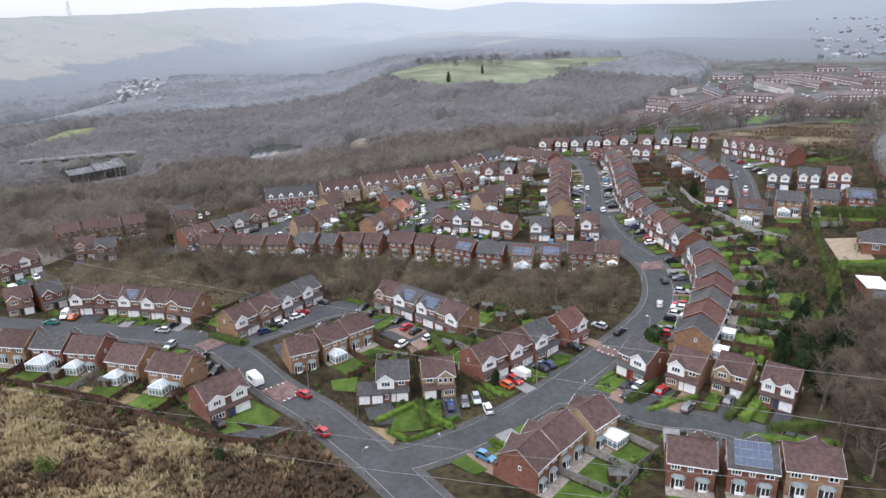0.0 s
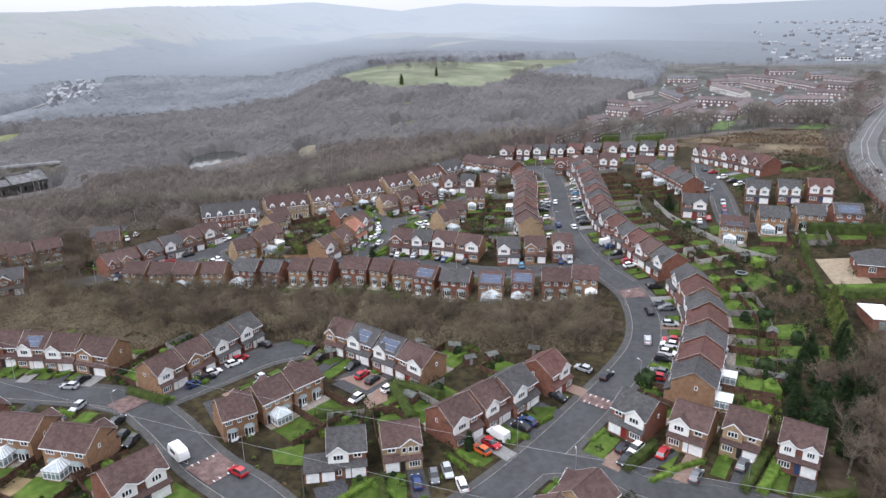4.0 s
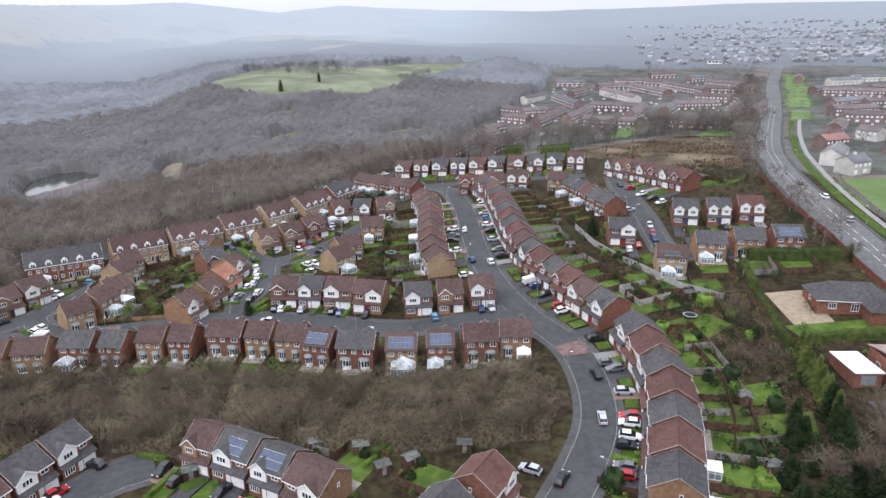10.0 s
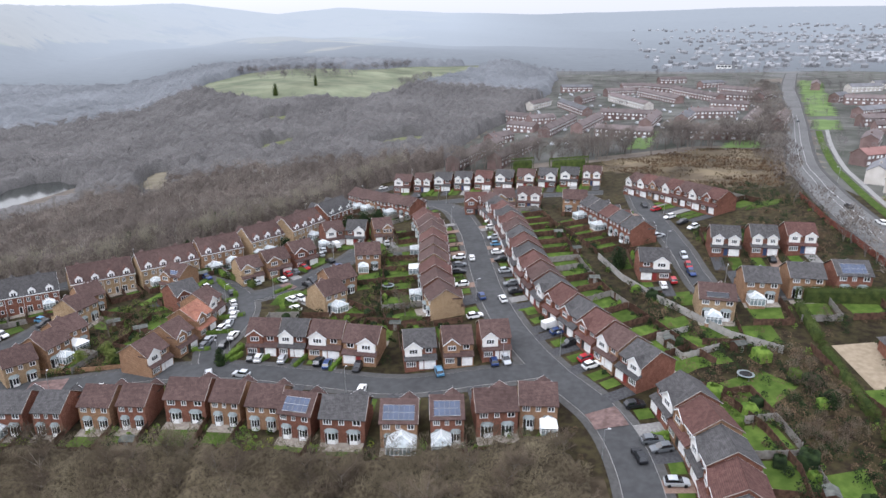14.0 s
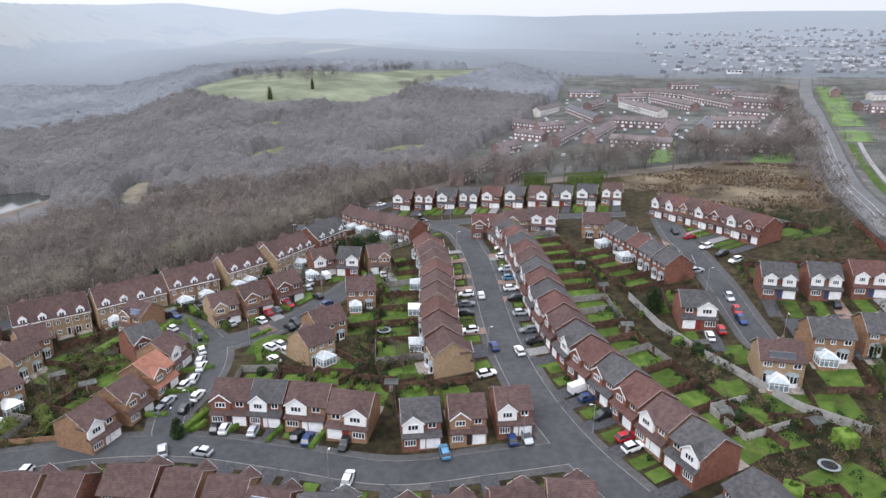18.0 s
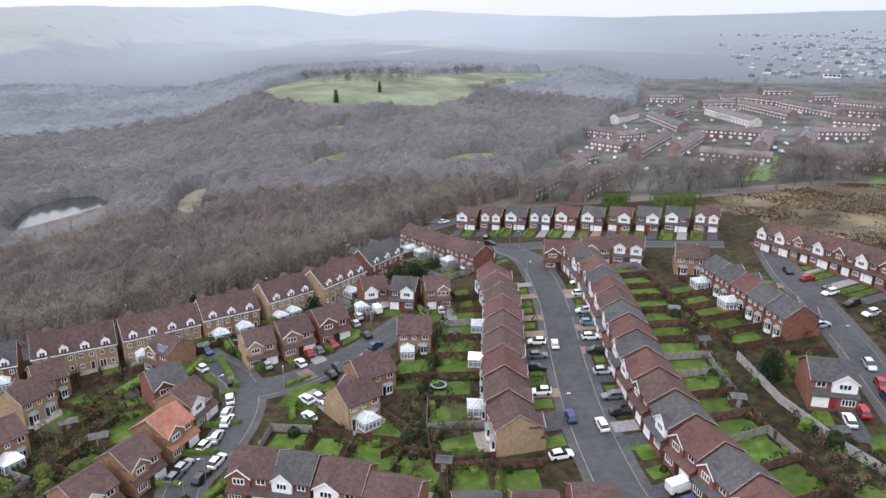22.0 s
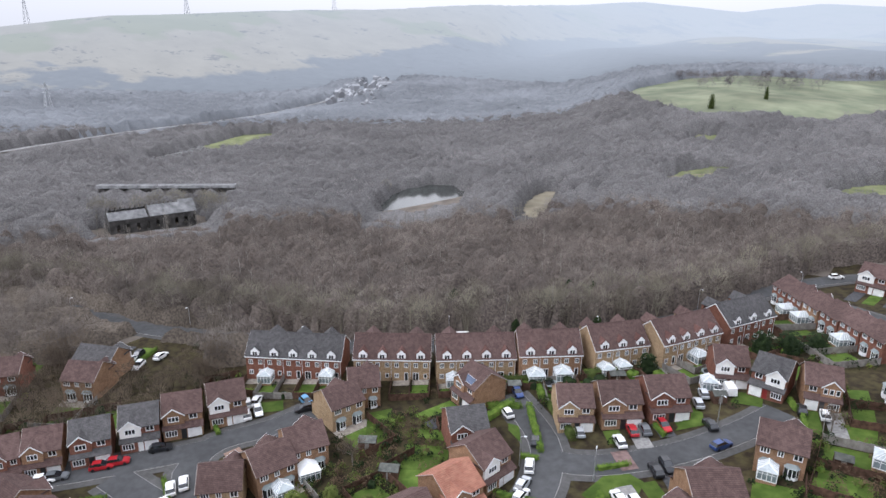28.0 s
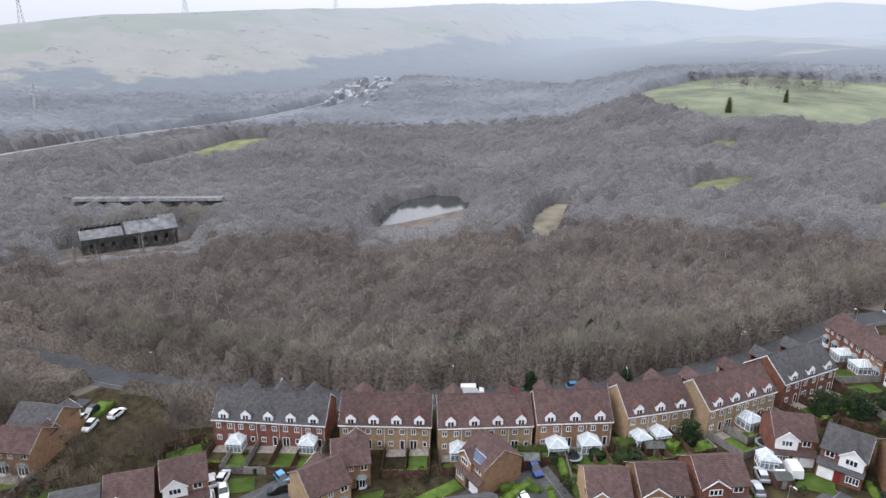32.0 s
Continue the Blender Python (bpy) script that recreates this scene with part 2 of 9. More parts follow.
M_RUBBER = mat("black_tyre_rubber", (0.015, 0.015, 0.016), (0.03, 0.03, 0.032), 4.0, 0.8)
M_STEEL = mat("galvanised_steel", (0.33, 0.34, 0.35), (0.45, 0.46, 0.47), 2.0, 0.5, metal=0.6)


# ---- mesh helpers ----
class Shape:
    """Collects vertices and faces of one mesh."""

    def __init__(self):
        self.v, self.f = [], []

    def poly(self, pts):
        k = len(self.v)
        self.v += [tuple(p) for p in pts]
        self.f.append(tuple(range(k, k + len(pts))))
        return self

    def solid(self, low, high):
        """A prism between two rings of the same length, closed at both ends."""
        k, n = len(self.v), len(low)
        self.v += [tuple(p) for p in low] + [tuple(p) for p in high]
        self.f.append(tuple(range(k + n - 1, k - 1, -1)))
        self.f.append(tuple(range(k + n, k + 2 * n)))
        for i in range(n):
            j = (i + 1) % n
            self.f.append((k + i, k + j, k + n + j, k + n + i))
        return self

    def box(self, x0, x1, y0, y1, z0, z1, c=0.0):
        """A box; c: width of the chamfer round its upper edge."""
        self.solid([(x0, y0, z0), (x1, y0, z0), (x1, y1, z0), (x0, y1, z0)], [(x0, y0, z1 - c), (x1, y0, z1 - c), (x1, y1, z1 - c), (x0, y1, z1 - c)])
        if c:
            self.f.pop(-5)
            k = len(self.v) - 4
            self.v += [(x0 + c, y0 + c, z1), (x1 - c, y0 + c, z1), (x1 - c, y1 - c, z1), (x0 + c, y1 - c, z1)]
            self.f += [(k, k + 1, k + 5, k + 4), (k + 1, k + 2, k + 6, k + 5), (k + 2, k + 3, k + 7, k + 6), (k + 3, k, k + 4, k + 7), (k + 4, k + 5, k + 6, k + 7)]
        return self

    def extrude_x(self, prof, x0, x1):
        return self.solid([(x0, y, z) for y, z in prof], [(x1, y, z) for y, z in prof])

    def extrude_y(self, prof, y0, y1):
        return self.solid([(x, y1, z) for x, z in prof], [(x, y0, z) for x, z in prof])

    def tube(self, a, b, r0, r1, n=6):
        a, b = Vector(a), Vector(b)
        q = (b - a).to_track_quat("Z", "Y")
        ring = [q @ Vector((math.cos(2 * math.pi * i / n), math.sin(2 * math.pi * i / n), 0)) for i in range(n)]
        return self.solid([a + p * r0 for p in ring], [b + p * r1 for p in ring])

    def plate(self, us, ws, solid, put):
        """One connected plate with openings: cells between the cuts us and ws where solid(i, j) holds; put(u, w, depth) places a corner."""
        at = {}

        def v(i, j, k):
            if (i, j, k) not in at:
                at[i, j, k] = len(self.v)
                self.v.append(put(us[i], ws[j], k))
            return at[i, j, k]

        nu, nw = len(us) - 1, len(ws) - 1
        on = lambda i, j: 0 <= i < nu and 0 <= j < nw and solid(i, j)
        for i in range(nu):
            for j in range(nw):
                if on(i, j):
                    self.f.append((v(i, j, 0), v(i + 1, j, 0), v(i + 1, j + 1, 0), v(i, j + 1, 0)))
                    for (di, dj), (a, b) in (((-1, 0), ((i, j), (i, j + 1))), ((1, 0), ((i + 1, j), (i + 1, j + 1))), ((0, -1), ((i, j), (i + 1, j))), ((0, 1), ((i, j + 1), (i + 1, j + 1)))):
                        if not on(i + di, j + dj):
                            self.f.append((v(*a, 0), v(*b, 0), v(*b, 1), v(*a, 1)))
        return self

    def mesh(self, name, material):
        me = bpy.data.meshes.new(name)
        me.from_pydata(self.v, [], self.f)
        me.materials.append(material)
        me.update()
        return me


def part(name, shape, material, parent, label=""):
    ob = new(name, shape.mesh(name, material))
    ob.parent = parent
    if label:
        ob["label"] = label
    return ob


def thing(name, m, label, category, group=""):
    ob = new(name)
    ob.empty_display_size = 0.3
    ob.matrix_world = m
    return tagged(ob, label, category, group)


# ---- the lie of the land ----
LAND = (-10.073, 7.151, 8.623, 1.649, 3.101, -0.123, -2.489, -0.956, -0.23)
BEAR = (-180, -100, -60, -32, -22, -9, -5, 0, 9, 14, 21, 27, 33, 41, 54, 62, 70, 100, 180)
R_EST = (150, 150, 150, 190, 250, 270, 265, 260, 240, 230, 220, 200, 190, 185, 180, 175, 170, 170, 150)
Z_450 = (-10, 5, 12, 8, 6, -2, -5, -8, -9, -9, -10, -18, -24, -26, -25, -24, -24, -18, -10)
Z_620 = (-8, 7, 15, 12, 8, 0, 2, 6, 14, 16, 9, -14, -22, -25, -24, -24, -22, -16, -8)
Z_850 = (-4, 17, 22, 20, 14, 12, 20, 19, 22, 22, 14, -12, -16, -21, -22, -23, -16, -12, -4)
R_VAL = (900, 900, 1400, 1800, 1600, 1500, 1650, 1800, 2400, 2300, 2000, 1700, 1300, 1100, 950, 900, 900, 900, 900)
Z_VAL = (0, 20, 40, 50, 32, 23, 26, 28, 42, 38, 20, 4, -8, -14, -19, -22, -12, -10, 0)
R_TOP = (1500, 2500, 2800, 3000, 3300, 3900, 3900, 3900, 3600, 3300, 3000, 2600, 2000, 1700, 1450, 1350, 1300, 1300, 1500)
E_TOP = (0.0, 1.0, 1.6, 1.9, 1.9, 1.5, 1.55, 1.6, 2.0, 1.45, 2.1, 1.8, 1.8, 1.22, 0.77, 0.41, -0.66, -0.6, 0.0)


def land(x, y):
    """Height of the ground at arrays x, y."""
    x, y = np.asarray(x, float), np.asarray(y, float)
    u, v = np.clip(x, -200, 110) / 100, (np.clip(y, 60, 360) - 220) / 100
    c = LAND
    z0 = c[0] + c[1] * u + c[2] * v + c[3] * u * u + c[4] * u * v + c[5] * v * v + c[6] * v**3 + c[7] * u * v * v + c[8] * u * u * v
    dx, dy = x + 20, y - 150
    r, b = np.hypot(dx, dy), np.degrees(np.arctan2(-dx, dy))
    re, za, zb, zc, rv, zv, rt, et = (np.interp(b, BEAR, k) for k in (R_EST, Z_450, Z_620, Z_850, R_VAL, Z_VAL, R_TOP, E_TOP))
    zt = 60 + rt * np.tan(np.radians(et))
    s = lambda a: np.clip(a, 0, 1) ** 2 * (3 - 2 * np.clip(a, 0, 1))
    z = z0 + (za - z0) * s((r - re) / (470 - re))
    z = z + (zb - za) * s((r - 450) / 170) + (zc - zb) * s((r - 600) / 260)
    z = z + (zv - zc) * s((r - 860) / np.maximum(rv - 860, 60))
    z = z + (zt - zv) * s((r - rv) / (rt - rv))
    far = np.clip((r - 900) / 600, 0, 1)
    z = z + far * (9 * np.sin(x / 170 + 1.3) * np.cos(y / 210) + 4 * np.sin(x / 67 + y / 90)) * np.clip((rt * 0.92 - r) / 300, 0.25, 1)
    return z - np.clip(r - rt, 0, None) * 0.08


def Z(x, y):
    return float(land(x, y))

# ---- ground ----
def spaced(a, b, lo, hi, step):
    """Positions from lo to hi: close together between a and b, wider and wider outside."""
    mid = list(np.arange(a, b + 0.1, step))
    out, s, x = [], step, b
    while x < hi:
        s *= 1.13
        x += s
        out.append(min(x, hi))
    low, s, x = [], step, a
    while x > lo:
        s *= 1.13
        x -= s
        low.append(max(x, lo))
    return np.array(low[::-1] + mid + out)


def inside(x, y, poly):
    c = np.zeros(np.shape(x), bool)
    n = len(poly)
    for i in range(n):
        (x0, y0), (x1, y1) = poly[i], poly[(i + 1) % n]
        if y0 != y1:
            c ^= ((y0 > y) != (y1 > y)) & (x < (x1 - x0) * (y - y0) / (y1 - y0) + x0)
    return c


ESTATE = [(-200, 120), (-95, 92), (-60, 90), (-40, 20), (60, 20), (130, 60), (118, 420), (60, 415), (-50, 415), (-62, 352), (-100, 305), (-155, 262), (-190, 262)]
COPSE = [(-140, 178), (-110, 172), (-70, 172), (-20, 170), (4, 172), (8, 186), (2, 196), (-30, 192), (-60, 197), (-110, 199), (-150, 197)]
FIELD = [(-279, 780), (-244, 728), (-228, 706), (-204, 690), (-186, 680), (-168, 676), (-150, 684), (-138, 694), (-114, 690), (-94, 696), (-84, 716), (-72, 728), (-64, 762), (-46, 822), (-32, 866), (2, 935), (40, 990), (58, 1040), (22, 1060), (-64, 1010), (-100, 950), (-124, 925), (-165, 930), (-201, 918), (-254, 890)]
TOWN = [(-22, 432), (52, 424), (120, 432), (150, 418), (185, 492), (240, 612), (320, 790), (420, 990), (120, 1000), (90, 820), (40, 640), (5, 560)]
TOWN_EAST = [(112, 312), (400, 312), (640, 900), (430, 990), (330, 790), (262, 640), (212, 520), (172, 436), (140, 372)]
gx, gy = spaced(-230, 150, -4600, 4600, 6), spaced(50, 430, -3000, 4700, 6)
GX, GY = np.meshgrid(gx, gy)
GZ = land(GX, GY) - np.clip((np.hypot(GX + 20, GY - 150) - 980) * 0.06, 0, 45)  # dips under the far hills
nx, ny = len(gx), len(gy)
verts = np.stack([GX, GY, GZ], -1).reshape(-1, 3)
idx = np.arange(nx * ny).reshape(ny, nx)
faces = np.stack([idx[:-1, :-1], idx[:-1, 1:], idx[1:, 1:], idx[1:, :-1]], -1).reshape(-1, 4)
fx, fy = verts[faces].mean(1)[:, 0], verts[faces].mean(1)[:, 1]
me = bpy.data.meshes.new("ground")
me.from_pydata(verts.tolist(), [], faces.tolist())
M_MOOR = mat("moorland_grass", (0.095, 0.097, 0.094), (0.15, 0.15, 0.145), 0.01, 0.95, big=0.25, bigscale=0.004)
M_LITTER = mat("dark_copse_litter", (0.034, 0.026, 0.017), (0.062, 0.048, 0.032), 0.4, 0.95, big=0.3, bigscale=0.1)
M_LOT = mat("rough_brown_plot", (0.062, 0.048, 0.034), (0.135, 0.108, 0.070), 0.09, 0.95, big=0.4, bigscale=0.035)
M_TOWN = mat("town_gardens_and_yards", (0.058, 0.062, 0.050), (0.112, 0.110, 0.102), 0.06, 0.95, big=0.3, bigscale=0.015)
for m in (M_WOODFLOOR, M_SOIL, M_SCRUB, M_MEADOW, M_MOOR, M_LITTER, M_TOWN, M_LOT):
    me.materials.append(m)
fr = np.hypot(fx + 20, fy - 150)
slot = np.zeros(len(faces), int)
slot[fr > 780] = 4
slot[inside(fx, fy, TOWN) | inside(fx, fy, TOWN_EAST)] = 6
slot[inside(fx, fy, ESTATE)] = 1
slot[inside(fx, fy, COPSE)] = 5
slot[(fy < 112) & (fx < -40) & (fy > -400)] = 2
slot[inside(fx, fy, [(52, 398), (66, 378), (84, 342), (106, 330), (124, 367), (140, 412), (118, 418), (60, 414)])] = 7
slot[inside(fx, fy, [(-96, 101), (-80, 100), (-63, 98), (-56, 106), (-66, 118), (-100, 118)])] = 1
slot[inside(fx, fy, [(-58, 20), (-20, 30), (-16, 76), (-36, 92), (-46, 100), (-56, 106), (-66, 99), (-76, 88), (-66, 76), (-72, 60), (-60, 44)])] = 5
slot[inside(fx, fy, [(44, 110), (64, 110), (70, 150), (64, 168), (56, 152), (42, 140)])] = 5
me.polygons.foreach_set("material_index", slot)
me.polygons.foreach_set("use_smooth", np.ones(len(faces), bool))
me.update()
tagged(new("ground", me), "sloping valley ground of gardens, rough grass and leaf litter", "ground", kind="structure")


def ribbon(name, pts, half, material, lift, label, category, kerb=False, closed=False, step=3.0, offset=0.0):
    """A strip along a smoothed line that lies on the land; offset: to the right of the line."""
    p = [Vector((*q, 0)) for q in pts]
    fine = []
    for i in range(len(p) - 1):
        a, b, c, d = p[max(i - 1, 0)], p[i], p[i + 1], p[min(i + 2, len(p) - 1)]
        n = max(2, int((c - b).length / step))
        for k in range(n):
            t = k / n
            fine.append(0.5 * ((2 * b) + (c - a) * t + (2 * a - 5 * b + 4 * c - d) * t * t + (3 * b - a - 3 * c + d) * t**3))
    fine.append(p[-1])
    me = bpy.data.meshes.new(name)
    vs, fs = [], []
    across = max(2, int(half * 2 / 2.0) + 1)
    for i, q in enumerate(fine):
        d = (fine[min(i + 1, len(fine) - 1)] - fine[max(i - 1, 0)]).normalized()
        s = Vector((d.y, -d.x, 0))
        for k in range(across + 1):
            w = q + s * (offset - half + 2 * half * k / across)
            vs.append((w.x, w.y, Z(w.x, w.y) + lift))
        if kerb:
            for e in (-1, 1):
                w = q + s * (offset + e * (half + 0.02))
                vs.append((w.x, w.y, Z(w.x, w.y) + lift - 0.16))
    m = across + (3 if kerb else 1)
    for i in range(len(fine) - 1):
        for k in range(across):
            a = i * m + k
            fs.append((a, a + 1, a + m + 1, a + m))
        if kerb:
            a = i * m
            fs.append((a + across + 1, a, a + m, a + m + across + 1))
            fs.append((a + across, a + across + 2, a + m + across + 2, a + m + across))
    me.from_pydata(vs, [], fs)
    me.materials.append(material)
    me.update()
    return tagged(new(name, me), label, category, kind="structure")


PATCHES = []


def patch(name, corners, material, lift, label, category, kind="structure", cell=3.0):
    """A four-cornered piece of ground cover that follows the land."""
    a, b, c, d = [Vector((*q, 0)) for q in corners]
    PATCHES.append(corners)
    nu = max(1, int(max((b - a).length, (c - d).length) / cell) + 1)
    nv = max(1, int(max((d - a).length, (c - b).length) / cell) + 1)
    vs = []
    for j in range(nv + 1):
        for i in range(nu + 1):
            s, t = i / nu, j / nv
            q = (a * (1 - s) + b * s) * (1 - t) + (d * (1 - s) + c * s) * t
            vs.append((q.x, q.y, Z(q.x, q.y) + lift))
    fs = [(j * (nu + 1) + i, j * (nu + 1) + i + 1, (j + 1) * (nu + 1) + i + 1, (j + 1) * (nu + 1) + i) for j in range(nv) for i in range(nu)]
    me = bpy.data.meshes.new(name)
    me.from_pydata(vs, [], fs)
    me.materials.append(material)
    me.update()
    ob = new(name, me)
    return tagged(ob, label, category, kind=kind)


# roads: line, half width of the carriageway
ROADS = {
    "main": ([(-37, 98.5), (-28, 106), (-17, 119), (-7, 134.7), (2.6, 151.7), (9.2, 163.6), (14.4, 176), (15.8, 190), (13.6, 204.6), (5.2, 221), (-0.8, 238), (-4.9, 258), (-6.9, 277), (-8, 294), (-9.3, 311), (-12.4, 333), (-16, 348), (-24, 360)], 3.4),
    "west": ([(-4, 66), (-15, 78), (-27, 89), (-37, 97.5), (-47.5, 105.2), (-58, 112.8), (-71.5, 120.3), (-88, 132.2), (-102, 138.8), (-130, 138), (-165, 134), (-210, 132)], 3.5),
    "east": ([(-12, 128), (0, 130), (10.8, 124.5), (21.8, 124), (31, 121), (42, 117)], 2.6),
    "middle": ([(5, 221.5), (-10, 219.5), (-28, 217.8), (-47, 222.5), (-66, 226.8), (-84, 226.8), (-102, 223), (-121, 219.8), (-138, 219)], 2.9),
    "north_west": ([(-116, 221), (-128, 228), (-131, 236), (-126, 246), (-124, 254)], 2.8),
    "far_left": ([(-165, 200), (-149, 211), (-138, 224.5), (-131, 234)], 2.8),
    "loop": ([(-70, 226.5), (-74, 236), (-72, 248), (-73, 260), (-79, 271), (-92.8, 281.2)], 2.8),
    "loop_east": ([(-76, 266), (-67.5, 269), (-57, 279.5), (-49, 293), (-45, 303)], 2.8),
    "close": ([(-95, 139), (-86, 152), (-78, 163), (-70, 168)], 4.0),
    "right_close": ([(57, 352), (52.5, 322), (52.6, 306), (51.8, 280), (50.5, 263), (51, 251), (60, 249), (78, 247)], 2.7),
    "hill_road": ([(101, 170), (103, 232), (105.5, 260), (109, 291), (117, 325), (135, 374), (162, 433), (204, 520), (255, 630), (315, 761), (400, 930)], 5.2),
    "top": ([(-60, 380), (-46, 372), (-24, 362), (-2, 362), (20, 358), (45, 352)], 2.8),
    "back": ([(-225, 250), (-190, 257), (-156.4, 271), (-132, 284), (-107.5, 303), (-88, 321), (-71, 349), (-62, 375), (-47, 396), (-28, 410)], 2.5),
}
for rname, (line, half) in ROADS.items():
    ribbon("pavement", line, half + 1.7, M_PAVE, 0.10, "grey asphalt footway beside the road", "pavement")
    ribbon("kerb", line, half + 0.11, M_KERB, 0.13, "pale concrete kerb along the road", "kerb", kerb=True)
for k, (rname, (line, half)) in enumerate(ROADS.items()):
    ribbon("road", line, half, M_HILLROAD if rname == "hill_road" else M_ASPHALT, 0.17 + 0.004 * k, "worn grey asphalt estate road", "road", kerb=True)

# ---- houses ----
LITE = [False]


def window_part(parent, x, z, w, h, y, face, bars=2, frame=M_UPVC, name="window"):
    """A white-framed window on a wall; face: -1 front, 1 back, 'l' or 'r' on a side wall (x is then y)."""
    s, g = Shape(), Shape()
    t = 0.12
    sg = face if face in (-1, 1) else -1 if face == "l" else 1
    y0, y1 = sorted((y - 0.02 * sg, y + 0.025 * sg))
    us = [x - w / 2]
    for k in range(bars):
        us += [x - w / 2 + (w - t) * k / bars + t, x - w / 2 + (w - t) * (k + 1) / bars]
    us += [x + w / 2]
    ws = [z - 0.02, z + t, z + h - t, z + h]
    deep = lambda k: y + sg * (0.06 if k == 0 else -0.01)
    put = (lambda u, v, k: (u, deep(k), v)) if face in (-1, 1) else (lambda u, v, k: (deep(k), u, v))
    s.plate(us, ws, lambda i, j: j != 1 or i % 2 == 0, put)
    if face in (-1, 1):
        g.box(x - w / 2 + 0.01, x + w / 2 - 0.01, y0, y1, z, z + h - 0.02)
    else:
        g.box(y0, y1, x - w / 2 + 0.01, x + w / 2 - 0.01, z, z + h - 0.02)
    if LITE[0]:
        k = len(s.f)
        for q in g.f:
            s.f.append(tuple(i + len(s.v) for i in q))
        s.v += g.v
        ob = part(name, s, frame, parent)
        ob.data.materials.append(M_GLASS)
        for q in range(k, len(s.f)):
            ob.data.polygons[q].material_index = 1
        return ob
    ob = part(name, s, frame, parent)
    part("pane", g, M_GLASS, ob)
    return ob


def gable_profile(a, b, ze, zr, th, over):
    """Roof slab across a span from a to b: eaves ze, ridge zr."""
    m = (a + b) / 2
    k = (zr - ze) / (b - m)
    return [(a - over, ze - over * k), (m, zr), (b + over, ze - over * k), (b + over, ze - over * k + th), (m, zr + th), (a - over, ze - over * k + th)]


def build_house(roof, brick, style, label, front, rear, side, lite):
    """A two-storey detached house 7 m wide and 8 m deep, front towards -y, base at the origin."""
    w, d, he, hr = 7.0, 8.0, 5.0, 7.6
    LITE[0] = lite
    R, B = ROOF[roof], BRICK[brick]
    h = thing("house", Matrix.Identity(4), label, "house", "estate houses")
    x0, x1, y0, y1 = -w / 2, w / 2, -d / 2, d / 2
    part("wall", Shape().extrude_x([(y0, -1.6), (y1, -1.6), (y1, he), (0, hr), (y0, he)], x0, x1), B, h)
    part("roof", Shape().extrude_x(gable_profile(y0, y1, he, hr, 0.16, 0.38), x0 - 0.22, x1 + 0.22), R, h, roof + " tiled roof")
    if not lite:
        part("ridge_tiles", Shape().extrude_x([(-0.16, hr + 0.10), (0.16, hr + 0.10), (0.05, hr + 0.24), (-0.05, hr + 0.24)], x0 - 0.22, x1 + 0.22), R, h)
    sl = (hr - he) / (d / 2)
    for e in (-1, 1) if not lite else (side,):
        if e != side and not front:
            continue
        xa = e * (w / 2 + 0.225)
        pr = [(y0 - 0.38, he - 0.38 * sl + 0.08), (0, hr + 0.08), (y1 + 0.38, he - 0.38 * sl + 0.08), (y1 + 0.38, he - 0.38 * sl + 0.17), (0, hr + 0.17), (y0 - 0.38, he - 0.38 * sl + 0.17)]
        part("bargeboard", Shape().extrude_x(pr, xa - 0.02, xa + 0.03), M_VERGE, h, "pale mortared verge")
    for e in () if lite else ((-1, 1) if front and rear else (-1,) if front else (1,)):
        yy = e * (d / 2 + 0.38)
        part("gutter", Shape().box(x0 - 0.2, x1 + 0.2, yy - 0.06, yy + 0.06, he - 0.34, he - 0.14), M_UPVC, h, "white eaves gutter")
    # ground floor stands out below a lean-to roof
    yg = y0 - 1.0
    part("front_wall", Shape().box(x0, x1, yg, y0 - 0.01, -1.6, 2.45), B, h)
    part("porch_roof", Shape().extrude_x([(yg - 0.35, 2.28), (y0 - 0.01, 3.05), (y0 - 0.01, 3.25), (yg - 0.35, 2.44)], x0 - 0.15, x1 + 0.15), R, h, roof + " tiled lean-to roof")
    white = style in (0, 2, 4)
    gm = M_WHITE if white else B
    gw = 3.7 if style != 2 else 2.6
    for gx0 in ([-1.55] if style in (0, 1) else [1.4] if style in (3, 4) else [-1.9, 1.9]):
        zg, yf = he + gw / 2 * 0.78, y0 - 0.45
        part("front_gable", Shape().extrude_y([(gx0 - gw / 2, 2.7), (gx0 + gw / 2, 2.7), (gx0 + gw / 2, he), (gx0, zg), (gx0 - gw / 2, he)], yf, y0 - 0.01), gm, h, "white rendered gable" if white else brick + " brick gable")
        yb = y0 + (zg - he) / sl + 0.1
        part("gable_roof", Shape().extrude_y(gable_profile(gx0 - gw / 2, gx0 + gw / 2, he, zg, 0.14, 0.25), yf - 0.2, yb), R, h)
        k = 0.78
        pr = [(gx0 - gw / 2 - 0.25, he - 0.25 * k - 0.1), (gx0, zg - 0.12), (gx0 + gw / 2 + 0.25, he - 0.25 * k - 0.1), (gx0 + gw / 2 + 0.25, he - 0.25 * k + 0.13), (gx0, zg + 0.15), (gx0 - gw / 2 - 0.25, he - 0.25 * k + 0.13)]
        part("gable_board", Shape().extrude_y(pr, yf - 0.25, yf - 0.2), M_UPVC, h, "white gable board")
        if not front:
            continue
        if style == 3:
            for xx in (-1.15, 0, 1.15):
                window_part(h, gx0 + xx, 3.55, 0.85, 1.2, yf, -1, 1)
        else:
            window_part(h, gx0, 3.6, gw * 0.52, 1.15, yf, -1, 3)
    if front and style in (0, 1):
        window_part(h, 1.9, 3.6, 1.5, 1.1, y0, -1, 2)
    elif front and style in (3, 4):
        window_part(h, -2.0, 3.6, 1.5, 1.1, y0, -1, 2)
